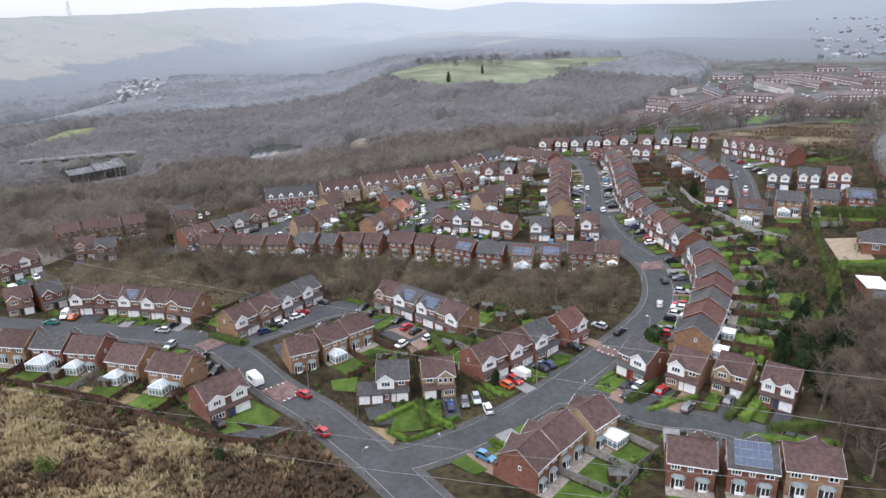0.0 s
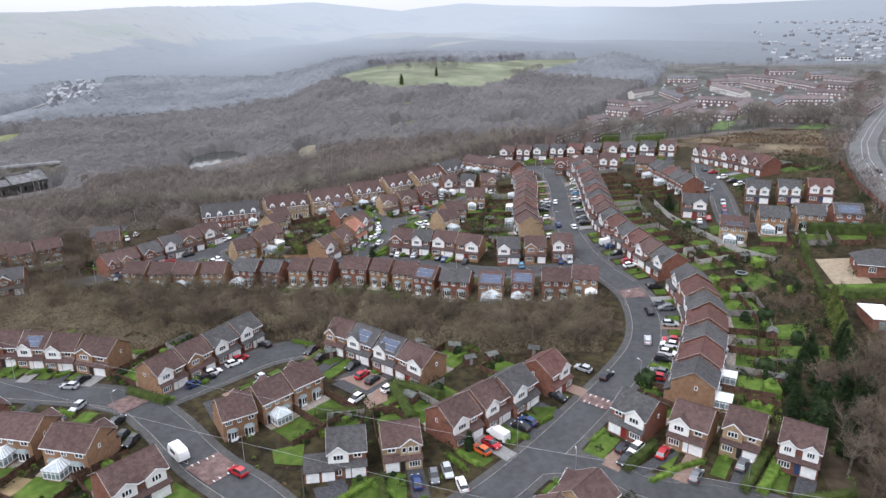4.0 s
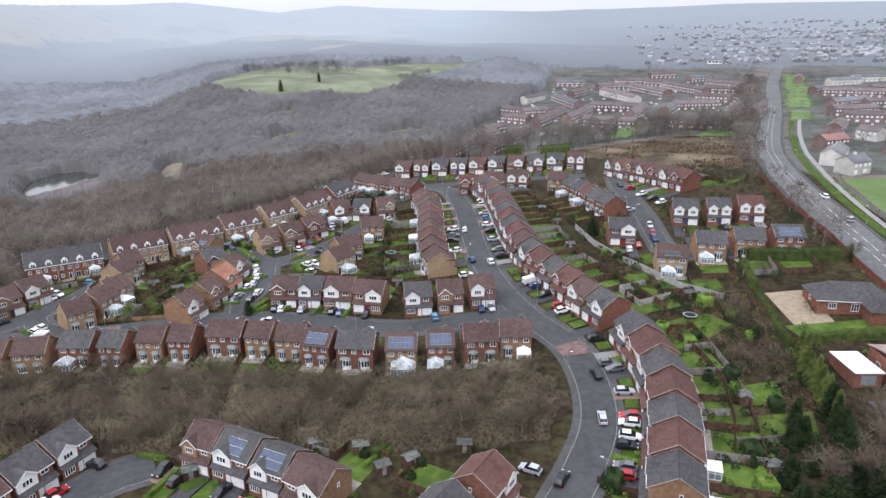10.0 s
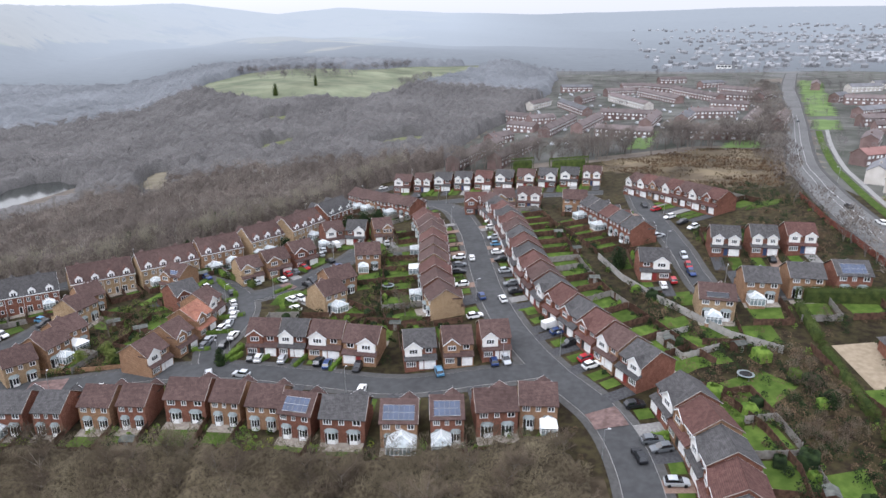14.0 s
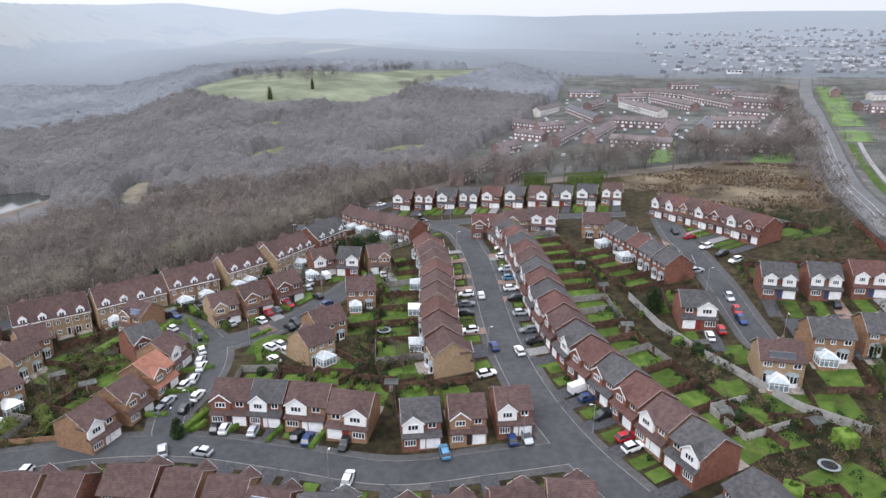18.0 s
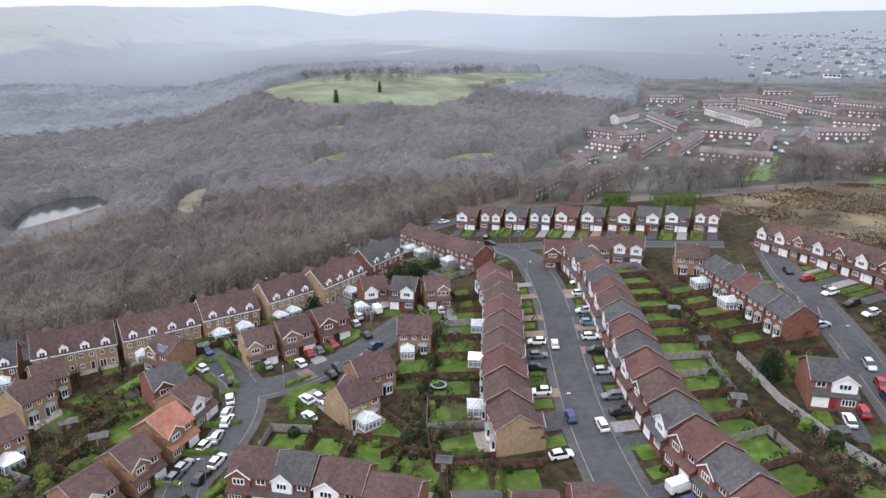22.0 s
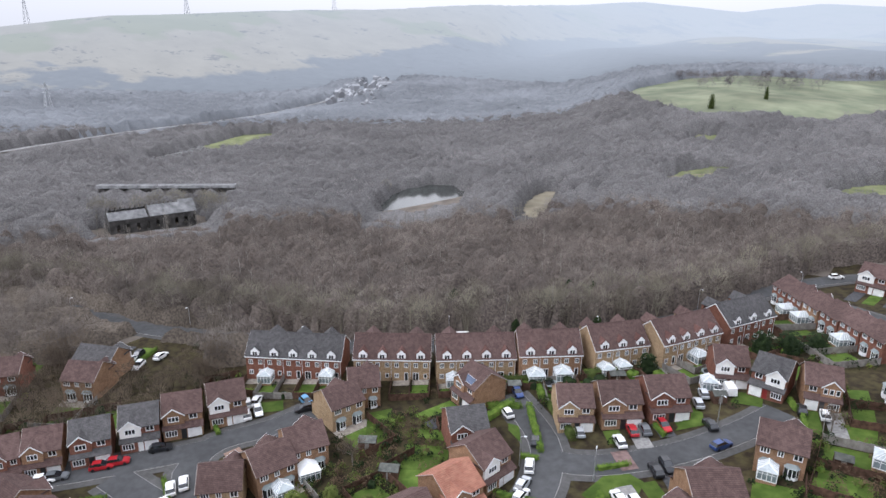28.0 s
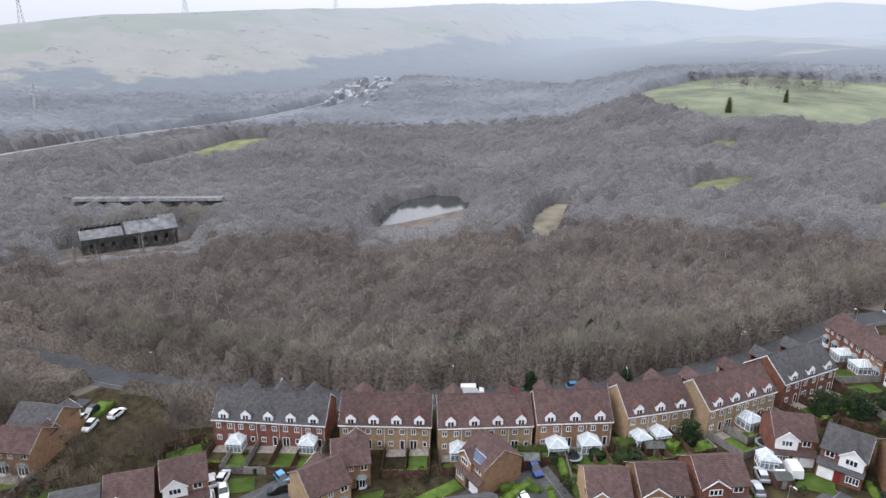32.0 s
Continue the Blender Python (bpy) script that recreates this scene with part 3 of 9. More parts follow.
    if front:
        gs = 1 if style in (0, 1, 2) else -1
        gd = Shape().box(gs * 2.0 - 1.25, gs * 2.0 + 1.25, yg - 0.05, yg - 0.005, 0.05, 2.1)
        for k in range(4):
            gd.box(gs * 2.0 - 1.2, gs * 2.0 + 1.2, yg - 0.07, yg - 0.05, 0.12 + k * 0.5, 0.5 + k * 0.5)
        part("garage_door", gd, M_DOORS[0], h, "white up-and-over garage door")
        fd = Shape().box(gs * 0.1 - 0.47, gs * 0.1 + 0.47, yg - 0.05, yg - 0.005, 0.05, 2.12).box(gs * 0.1 - 0.3, gs * 0.1 + 0.3, yg - 0.07, yg - 0.05, 1.2, 1.9)
        part("front_door", fd, M_DOORS[(0, 1, 2, 1, 3)[style]], h)
        window_part(h, -gs * 2.1, 0.75, 2.1, 1.3, yg, -1, 4)
    # back: upper windows, bays with lead roofs, side windows
    for xx, ww, bb in ((-2.3, 1.3, 2), (0.1, 0.9, 2), (2.3, 1.4, 3)) if rear else ():
        window_part(h, xx, 3.55, ww, 1.1, y1, 1, bb)
    for xx in (-1.75, 1.75) if rear else ():
        a, b2 = xx - 1.05, xx + 1.05
        gl = Shape().solid([(b2, y1 + 0.005, -0.3), (a, y1 + 0.005, -0.3), (a + 0.35, y1 + 0.58, -0.3), (b2 - 0.35, y1 + 0.58, -0.3)], [(b2, y1 + 0.005, 2.15), (a, y1 + 0.005, 2.15), (a + 0.35, y1 + 0.58, 2.15), (b2 - 0.35, y1 + 0.58, 2.15)])
        bw = part("bay_window", gl, M_GLASS, h)
        line = [(a + 0.0, y1 + 0.02), (a + 0.36, y1 + 0.62), (b2 - 0.36, y1 + 0.62), (b2, y1 + 0.02)]
        run = [0.0, 0.70, 0.70 + (b2 - a - 0.72), 1.40 + (b2 - a - 0.72)]
        cuts = [0.0, 0.09, 0.62, 0.76, 1.22, 1.32, 1.78, 1.92, 2.70, 2.78]
        cuts = [c * run[-1] / 2.78 for c in cuts]
        bend = lambda u, v, k: (float(np.interp(u, run, [p[0] for p in line])), float(np.interp(u, run, [p[1] for p in line])) - 0.05 * k, v)
        fr = Shape().plate(cuts, [-0.3, 0.5, 0.62, 2.02, 2.2], lambda i, j: j in (0, 1, 3) or i % 2 == 0, bend)
        part("bay_frame", fr, M_UPVC, bw)
        part("bay_roof", Shape().solid([(b2 + 0.15, y1 + 0.005, 2.2), (a - 0.15, y1 + 0.005, 2.2), (a + 0.25, y1 + 0.8, 2.2), (b2 - 0.25, y1 + 0.8, 2.2)], [(b2 - 0.35, y1 + 0.005, 2.75), (a + 0.35, y1 + 0.005, 2.75), (a + 0.6, y1 + 0.12, 2.75), (b2 - 0.6, y1 + 0.12, 2.75)]), M_LEAD, h, "grey lead bay roof")
    if not lite:
        window_part(h, 0.6, 3.7, 0.6, 0.9, x0 if side < 0 else x1, "l" if side < 0 else "r", 1)
    LITE[0] = False
    return h


PROTO, HOUSES = {}, []
LAB = {0: "with a white gable and garage", 1: "with a brick gable and garage", 2: "with twin white gables", 3: "with an arched-window gable", 4: "with a white bay gable"}


def house(cx, cy, ang, roof, brick, style, wid=7.0, dep=8.0, dz=0.0):
    """Place a house; ang: degrees, the way its front faces, 0 is -y."""
    if style == 0 and int(cx * 3 + cy * 5) % 5 in (0, 2):
        style = 1
    if (roof, brick) == ("brown", "red") and int(cx * 7 + cy * 3) % 3 == 0:
        brick = "tan"
    nx0, ny0 = math.sin(radians(ang)), -math.cos(radians(ang))
    sees = [nx0 * (vx - cx) + ny0 * (vy - cy) for vx, vy in ((0, 0), (-15, 70), (-19, 140), (-35, 180))]
    front, rear = max(sees) > 8, min(sees) < -8
    side = 1 if math.cos(radians(ang)) * (-15 - cx) + math.sin(radians(ang)) * (90 - cy) > 0 else -1
    lite = cy > 198 or cx < -150
    key = (roof, brick, style, front, rear, side, lite)
    m = Matrix.Translation((cx, cy, Z(cx, cy) + dz)) @ Matrix.Rotation(radians(ang), 4, "Z") @ Matrix.Diagonal((wid / 7.0, dep / 8.0, 1, 1))
    if key not in PROTO:
        PROTO[key] = build_house(roof, brick, style, f"{brick} brick house {LAB[style]}, {roof} tiled roof", front, rear, side, lite)
        PROTO[key].matrix_basis = m
        ob = PROTO[key]
    else:
        ob = copy_thing(PROTO[key], m_noscale(m, PROTO[key]))
    HOUSES.append((ob, cx, cy, ang, wid, dep))
    return ob


def m_noscale(m, ob):
    """Undo the scale that copy_thing adds from the first of its kind."""
    return m @ Matrix.Diagonal((*(1 / s for s in ob.scale), 1))


def ridge_house(x1, y1, x2, y2, roof="brown", brick="red", style=0, dep=8.0, dz=0.0):
    """A house from its ridge ends; the front lies to the right of the way from the first to the second."""
    ang = math.degrees(math.atan2(y2 - y1, x2 - x1))
    return house((x1 + x2) / 2, (y1 + y2) / 2, ang, roof, brick, style, math.hypot(x2 - x1, y2 - y1), dep, dz)


def row(line, n, looks, gap=0.9, dep=8.0, dz=0.0):
    """n houses along a line of ridges, fronts to the right of the way; looks: (roof, brick, style) in turn."""
    p = [Vector(q) for q in line]
    run = [0.0]
    for a, b in zip(p, p[1:]):
        run.append(run[-1] + (b - a).length)
    at = lambda s: Vector((float(np.interp(s, run, [q.x for q in p])), float(np.interp(s, run, [q.y for q in p]))))
    step = run[-1] / n
    for k in range(n):
        a, b = at(k * step + gap / 2), at((k + 1) * step - gap / 2)
        ridge_house(a.x, a.y, b.x, b.y, *looks[k % len(looks)], dep=dep, dz=dz)


BR, BT, BB, GR, RR = ("brown", "red"), ("brown", "tan"), ("brown", "buff"), ("grey", "red"), ("red", "red")
# close by the junction
ridge_house(20.6, 106.8, 12.8, 107.0, *BR, 1)
ridge_house(30.4, 107.3, 22.5, 107.4, *GR, 0)
ridge_house(40.3, 108.4, 31.6, 108.3, *BT, 1)
ridge_house(-9.6, 104.0, -12.6, 97.4, *BR, 0)
ridge_house(-5.3, 112.0, -9.2, 104.6, *BT, 3)
ridge_house(0.9, 119.2, -3.3, 112.8, *BB, 0)
# the east close, fronts to the south
ridge_house(6.9, 144.9, 12.9, 140.4, *GR, 4)
ridge_house(16.6, 141.4, 22.8, 138.4, *BT, 0)
ridge_house(25.8, 140.3, 31.7, 137.6, *BB, 1)
ridge_house(34.3, 136.8, 40.4, 134.2, *BR, 2)
# west side of the road below the copse
ridge_house(-48.0, 124.0, -41.4, 126.3, *GR, 0)
ridge_house(-38.6, 127.2, -32.0, 129.8, *BB, 3)
ridge_house(-28.8, 134.2, -24.2, 140.2, *BR, 0)
ridge_house(-23.4, 140.6, -19.4, 146.4, *BR, 0)
ridge_house(-18.4, 146.0, -14.0, 152.8, *GR, 0)
ridge_house(-10.9, 153.6, -7.2, 159.8, *RR, 4)
# row that turns its back on the copse
for k, (a, b, look_of) in enumerate((
    ((4.1, 205.1), (-3.0, 205.4), (*BT, 1)), ((-3.9, 204.4), (-11.7, 203.7), (*BR, 0)), ((-13.9, 202.6), (-20.1, 202.3), (*BR, 0)), ((-22.4, 201.8), (-29.3, 201.8), (*BT, 1)),
    ((-32.1, 203.4), (-40.6, 204.0), ("grey", "red", 0)), ((-42.1, 204.9), (-48.6, 206.2), (*BR, 1)), ((-49.3, 208.2), (-55.9, 209.0), (*BT, 0)), ((-57.5, 210.2), (-63.6, 211.0), (*BR, 1)),
    ((-65.3, 211.8), (-73.6, 212.2), (*BR, 0)), ((-76.7, 210.2), (-82.4, 210.5), (*BR, 1)), ((-83.8, 210.2), (-90.2, 210.6), (*BT, 0)), ((-92.7, 208.6), (-98.6, 208.9), (*GR, 0)),
    ((-100.9, 209.0), (-108.4, 209.0), (*GR, 0)), ((-111.0, 206.7), (-118.2, 205.6), (*BR, 0)), ((-119.9, 205.2), (-126.9, 204.6), (*BR, 1)), ((-127.6, 204.3), (-134.8, 203.8), (*BR, 0)), ((-136.8, 204.4), (-144.0, 203.7), (*BT, 1)))):
    ridge_house(*a, *b, *look_of)
# row that faces the middle road
for a, b, look_of in (((-64.3, 237.6), (-57.0, 237.4), (*BR, 0)), ((-56.2, 236.8), (-49.8, 236.2), (*GR, 0)), ((-48.7, 235.4), (-41.0, 234.4), (*BR, 0)), ((-40.0, 232.2), (-32.2, 230.8), (*BT, 4)),
    ((-27.0, 227.9), (-20.0, 228.9), (*GR, 0)), ((-18.3, 228.6), (-11.7, 229.4), (*BR, 1)), ((-9.7, 230.4), (-3.2, 231.2), (*BR, 0))):
    ridge_house(*a, *b, *look_of)
# both sides of the main road
row([(-17.3, 247.0), (-19.9, 256.4), (-20.9, 268), (-21.4, 280), (-21.8, 294), (-22.9, 308), (-26, 322)], 9, [(*BB, 0), (*BR, 1), (*RR, 0)], 0.7)
row([(-1, 338), (3.4, 318), (5.4, 295), (7, 271), (9, 258), (12, 246), (16, 237), (20.6, 225), (26.3, 212.5)], 17, [(*BR, 0), (*GR, 4), (*RR, 1), (*GR, 0), (*RR, 0)], 0.7, 8.6)
row([(28.2, 207), (29.6, 196), (30.2, 186), (27.5, 172), (24.6, 162), (21.0, 150.5)], 7, [(*GR, 4), ("red", "tan", 0), (*GR, 0), (*RR, 0), (*GR, 1), (*RR, 0), ("grey", "tan", 0)], 0.5, 8.6)
# top row and its neighbours
row([(-42, 392), (-12, 386.5), (10, 381), (49, 371)], 10, [(*BR, 0), (*BR, 2), (*GR, 0), (*GR, 2), (*RR, 0), (*GR, 0), (*BT, 4), (*GR, 4), (*GR, 0), (*BT, 2)], 1.8)
# three rows round the loop
for a, b, look_of in (((-80.6, 278.2), (-75.2, 282.3), (*BB, 1)), ((-74.3, 283.2), (-68.4, 288.2), (*BT, 1)), ((-67.6, 289.6), (-61.8, 295.0), (*BR, 0))):
    ridge_house(*a, *b, *look_of)
for a, b, look_of in (((-156.4, 207.2), (-154.4, 211.2), (*BR, 1)), ((-154.3, 212.0), (-150.7, 217.2), (*BR, 1)), ((-150.2, 218.2), (-146.6, 224.0), (*GR, 0)), ((-147.2, 226.2), (-143.3, 232.0), (*GR, 0)), ((-144.2, 233.4), (-140.0, 239.4), (*BT, 1)), ((-140.3, 240.8), (-136.6, 247.0), (*BR, 0))):
    ridge_house(*a, *b, *look_of)
# far-left and near-left rows
for a, b, look_of in (
    ((-169.9, 142.0), (-165.7, 147.0), (*BT, 1)), ((-164.2, 147.3), (-161.5, 153.1), (*GR, 0)), ((-152.4, 149.7), (-146.4, 152.0), (*BR, 0)), ((-145.0, 152.0), (-138.2, 153.4), (*BR, 1)),
    ((-137.2, 152.8), (-130.6, 153.8), (*BR, 0)), ((-129.4, 153.0), (-122.2, 153.8), (*BR, 0)), ((-120.3, 153.4), (-111.6, 152.6), (*BT, 1)),
    ((-136.2, 119.2), (-144.6, 118.4), (*BT, 1)), ((-127.0, 121.0), (-135.2, 120.0), (*GR, 0)), ((-117.0, 121.0), (-125.0, 120.2), (*BR, 1)), ((-103.2, 118.8), (-112.0, 118.9), (*BT, 0)), ((-90.2, 117.2), (-99.6, 117.4), (*BT, 1)),
    ((-81.3, 105.2), (-76.6, 113.6), (*BR, 2)),
    ((-62.4, 171.0), (-56.6, 168.8), (*BT, 1)), ((-55.6, 168.2), (-48.6, 165.0), (*GR, 0)), ((-47.6, 164.0), (-41.6, 161.2), (*GR, 0)), ((-40.6, 160.2), (-33.8, 156.0), (*BT, 4)),
    ((-68.6, 134.8), (-73.6, 130.2), (*BT, 1)), ((-65.1, 142.3), (-69.0, 136.5), (*BR, 0)), ((-60.9, 149.6), (-65.0, 143.3), (*BT, 1)),
    ((-189.1, 191.3), (-183.8, 194.6), (*BR, 0)), ((-180.7, 191.1), (-174.9, 194.9), (*GR, 1)), ((-197.0, 171.0), (-193.6, 177.2), (*BR, 0)), ((-197.0, 162.4), (-194.8, 169.1), (*BR, 1)),
    ((-205.0, 208.8), (-209.4, 202.7), (*BR, 1)), ((-197.9, 217.8), (-203.6, 210.6), (*BR, 0)), ((-186.0, 224.5), (-191.4, 218.4), (*BR, 1)), ((-192.2, 217.2), (-196.6, 211.8), (*BR, 0)), ((-172.4, 239.2), (-180.7, 235.2), ("grey", "tan", 0)), ((-168.2, 233.6), (-174.6, 229.6), (*BT, 1)),
    ((-88.4, 226.4), (-86.1, 232.9), (*BT, 0)), ((-85.4, 235.0), (-83.4, 241.2), (*BR, 0)), ((-83.9, 243.8), (-82.2, 250.7), ("salmon", "tan", 0)), ((-84.1, 252.9), (-82.9, 259.9), (*BT, 0)), ((-93.6, 260.2), (-89.0, 265.6), (*GR, 1)), ((-100.3, 277.9), (-93.9, 275.6), (*BT, 1)),
    ((-47.2, 261.0), (-52.2, 255.6), (*BB, 1)), ((-45.4, 270.4), (-51.6, 265.2), (*BT, 0)), ((-38.2, 286.6), (-45.6, 285.4), (*BR, 0)),
    ((-60.5, 310.3), (-54.6, 313.4), (*BR, 0)), ((-51.6, 311.4), (-45.0, 311.0), (*GR, 4)), ((-43.2, 310.6), (-37.0, 312.4), (*BT, 3)),
    ((-113.5, 229.7), (-118.3, 224.6), (*BB, 1)), ((-112.4, 238.2), (-114.4, 231.2), (*BT, 0)), ((-111.3, 245.4), (-114.4, 239.0), (*BT, 1)), ((-116.4, 259.3), (-118.4, 252.3), (*BB, 1)), ((-116.2, 266.2), (-120.4, 261.4), (*BT, 1)),
    ((33.3, 327.9), (25.1, 329.2), (*BT, 1)), ((59.0, 277.0), (66.7, 275.4), (*GR, 2)), ((69.1, 274.6), (76.2, 273.3), (*GR, 2)), ((78.4, 273.5), (86.1, 272.5), (*RR, 2)), ((35.3, 265.0), (43.2, 264.3), (*GR, 4)),
    ((51.6, 240.2), (43.6, 241.8), (*BB, 1)), ((64.7, 247.3), (56.6, 248.4), ("grey", "tan", 0)), ((75.6, 247.4), (67.6, 248.5), ("grey", "tan", 1)), ((86.2, 246.7), (78.0, 247.4), (*GR, 0)),
    ((-10.7, 339.4), (-2.6, 339.6), (*RR, 1)), ((0.1, 341.2), (8.0, 342.2), (*BB, 1)), ((10.0, 342.0), (18.5, 340.4), (*BR, 2))):
    ridge_house(*a, *b, *look_of)
row([(-98.2, 142.7), (-92.4, 157.4), (-86.4, 172.4)], 4, [(*BT, 0), (*BR, 0), (*GR, 0), (*GR, 0)], 0.9)
row([(-28.6, 337.6), (-42, 352), (-57, 370.4)], 6, [(*BR, 0), (*BR, 1)], 0.4)
row([(42.3, 285.4), (38, 301), (32.9, 319.2)], 5, [(*GR, 1), (*GR, 0), (*RR, 1), (*GR, 1), (*GR, 0)], 0.6)
row([(56.0, 347.8), (66, 328), (76.0, 307.1)], 7, [(*BR, 0), (*RR, 0), (*BT, 1), (*RR, 0), (*BR, 1), (*BR, 0), (*RR, 1)], 0.5, 8.6)


# ---- town-house blocks with dormers ----
def dormer_block(x1, y1, x2, y2, n, roof, brick):
    """A terrace of n three-floor houses; the line is the foot of its garden side, which lies to the right of the way."""
    L, d, he, hr = math.hypot(x2 - x1, y2 - y1), 9.4, 5.5, 9.3
    cx, cy = (x1 + x2) / 2, (y1 + y2) / 2
    m = Matrix.Translation((cx, cy, Z(cx, cy))) @ Matrix.Rotation(math.atan2(y2 - y1, x2 - x1), 4, "Z")
    h = thing("town_house_block", m, f"{brick} brick town houses with dormers under a {roof} tiled roof", "town houses", "dormered blocks")
    R, B = ROOF[roof], BRICK[brick]
    x0 = -L / 2
    part("wall", Shape().extrude_x([(0, -1.8), (d, -1.8), (d, he), (d / 2, hr), (0, he)], x0, -x0), B, h)
    part("roof", Shape().extrude_x(gable_profile(0, d, he, hr, 0.16, 0.35), x0 - 0.2, -x0 + 0.2), R, h)
    part("ridge_tiles", Shape().extrude_x([(d / 2 - 0.16, hr + 0.10), (d / 2 + 0.16, hr + 0.10), (d / 2 + 0.05, hr + 0.25), (d / 2 - 0.05, hr + 0.25)], x0 - 0.2, -x0 + 0.2), R, h)
    part("gutter", Shape().box(x0 - 0.2, -x0 + 0.2, -0.42, -0.30, he - 0.42, he - 0.2), M_UPVC, h, "white eaves gutter")
    part("string_course", Shape().box(x0, -x0, -0.03, 0.0, 2.65, 2.85), B, h)
    for e in (-1, 1):
        xa = e * (L / 2 + 0.205)
        sl = (hr - he) / (d / 2)
        pr = [(-0.35, he - 0.35 * sl - 0.1), (d / 2, hr - 0.1), (d + 0.35, he - 0.35 * sl - 0.1), (d + 0.35, he - 0.35 * sl + 0.12), (d / 2, hr + 0.12), (-0.35, he - 0.35 * sl + 0.12)]
        part("bargeboard", Shape().extrude_x(pr, xa - 0.02, xa + 0.03), M_UPVC, h)
    u = L / n
    for k in range(n):
        c = x0 + u * (k + 0.5)
        yd, zd = -0.02, he - 0.35
        dm = part("dormer", Shape().extrude_y([(c - 0.95, zd - 0.1), (c + 0.95, zd - 0.1), (c + 0.95, zd + 1.45), (c, zd + 2.35), (c - 0.95, zd + 1.45)], yd, yd + 2.9), M_UPVC, h, "white dormer with a small pitched roof")
        part("dormer_roof", Shape().extrude_y(gable_profile(c - 0.95, c + 0.95, zd + 1.47, zd + 2.40, 0.12, 0.16), yd + 0.05, yd + 3.6), R if roof == "grey" else ROOF["red"], dm)
        window_part(dm, c, zd + 0.3, 1.25, 1.1, yd, -1, 2)
        for dx in (-u / 4, u / 4):
            window_part(h, c + dx, 3.35, 0.95, 1.15, 0.0, -1, 2)
        if k % 2:
            window_part(h, c - u / 4, 0.1, 1.4, 2.05, 0.0, -1, 2, name="french_door")
            window_part(h, c + u / 4, 0.8, 0.8, 1.1, 0.0, -1, 1)
        else:
            window_part(h, c + u / 4, 0.1, 0.9, 2.05, 0.0, -1, 1, name="back_door")
            window_part(h, c - u / 4, 0.8, 0.95, 1.1, 0.0, -1, 2)
        part("downpipe", Shape().tube((c + u / 2 - 0.15, -0.1, -0.4), (c + u / 2 - 0.15, -0.1, he - 0.3), 0.05, 0.05, 5), M_UPVC, h)
    for c in (x0 + L * 0.2, x0 + L * 0.8) if n < 5 else (x0 + L * 0.2, 0, x0 + L * 0.8):
        part("street_gable", Shape().extrude_y(gable_profile(c - 1.7, c + 1.7, he + 1.6, hr - 0.7, 0.14, 0.15), d / 2, d + 0.8), R, h)
        part("street_gable_wall", Shape().extrude_y([(c - 1.7, -1.8), (c + 1.7, -1.8), (c + 1.7, he + 1.6), (c, hr - 0.75), (c - 1.7, he + 1.6)], d + 0.01, d + 0.6), B, h)
    HOUSES.append((h, cx - math.sin(math.atan2(y2 - y1, x2 - x1)) * d / 2, cy + math.cos(math.atan2(y2 - y1, x2 - x1)) * d / 2, math.degrees(math.atan2(y2 - y1, x2 - x1)), L, d))
    return h


BLOCKS = [dormer_block(*b) for b in (
    (-146.7, 255.3, -128.3, 267.1, 5, "grey", "red"), (-124.9, 267.7, -111.2, 277.8, 4, "brown", "buff"), (-108.6, 276.9, -95.6, 288.4, 4, "brown", "buff"),
    (-94.4, 288.0, -84.0, 297.2, 3, "brown", "tan"), (-81.7, 298.8, -73.6, 309.2, 3, "brown", "buff"), (-70.2, 308.8, -62.2, 324.0, 4, "brown", "buff"), (-61.2, 327.0, -54.3, 341.1, 3, "grey", "red"))]


# ---- extras on houses ----
def nearest(x, y):
    return min(HOUSES, key=lambda q: math.hypot(q[1] - x, q[2] - y))


CONS = {}


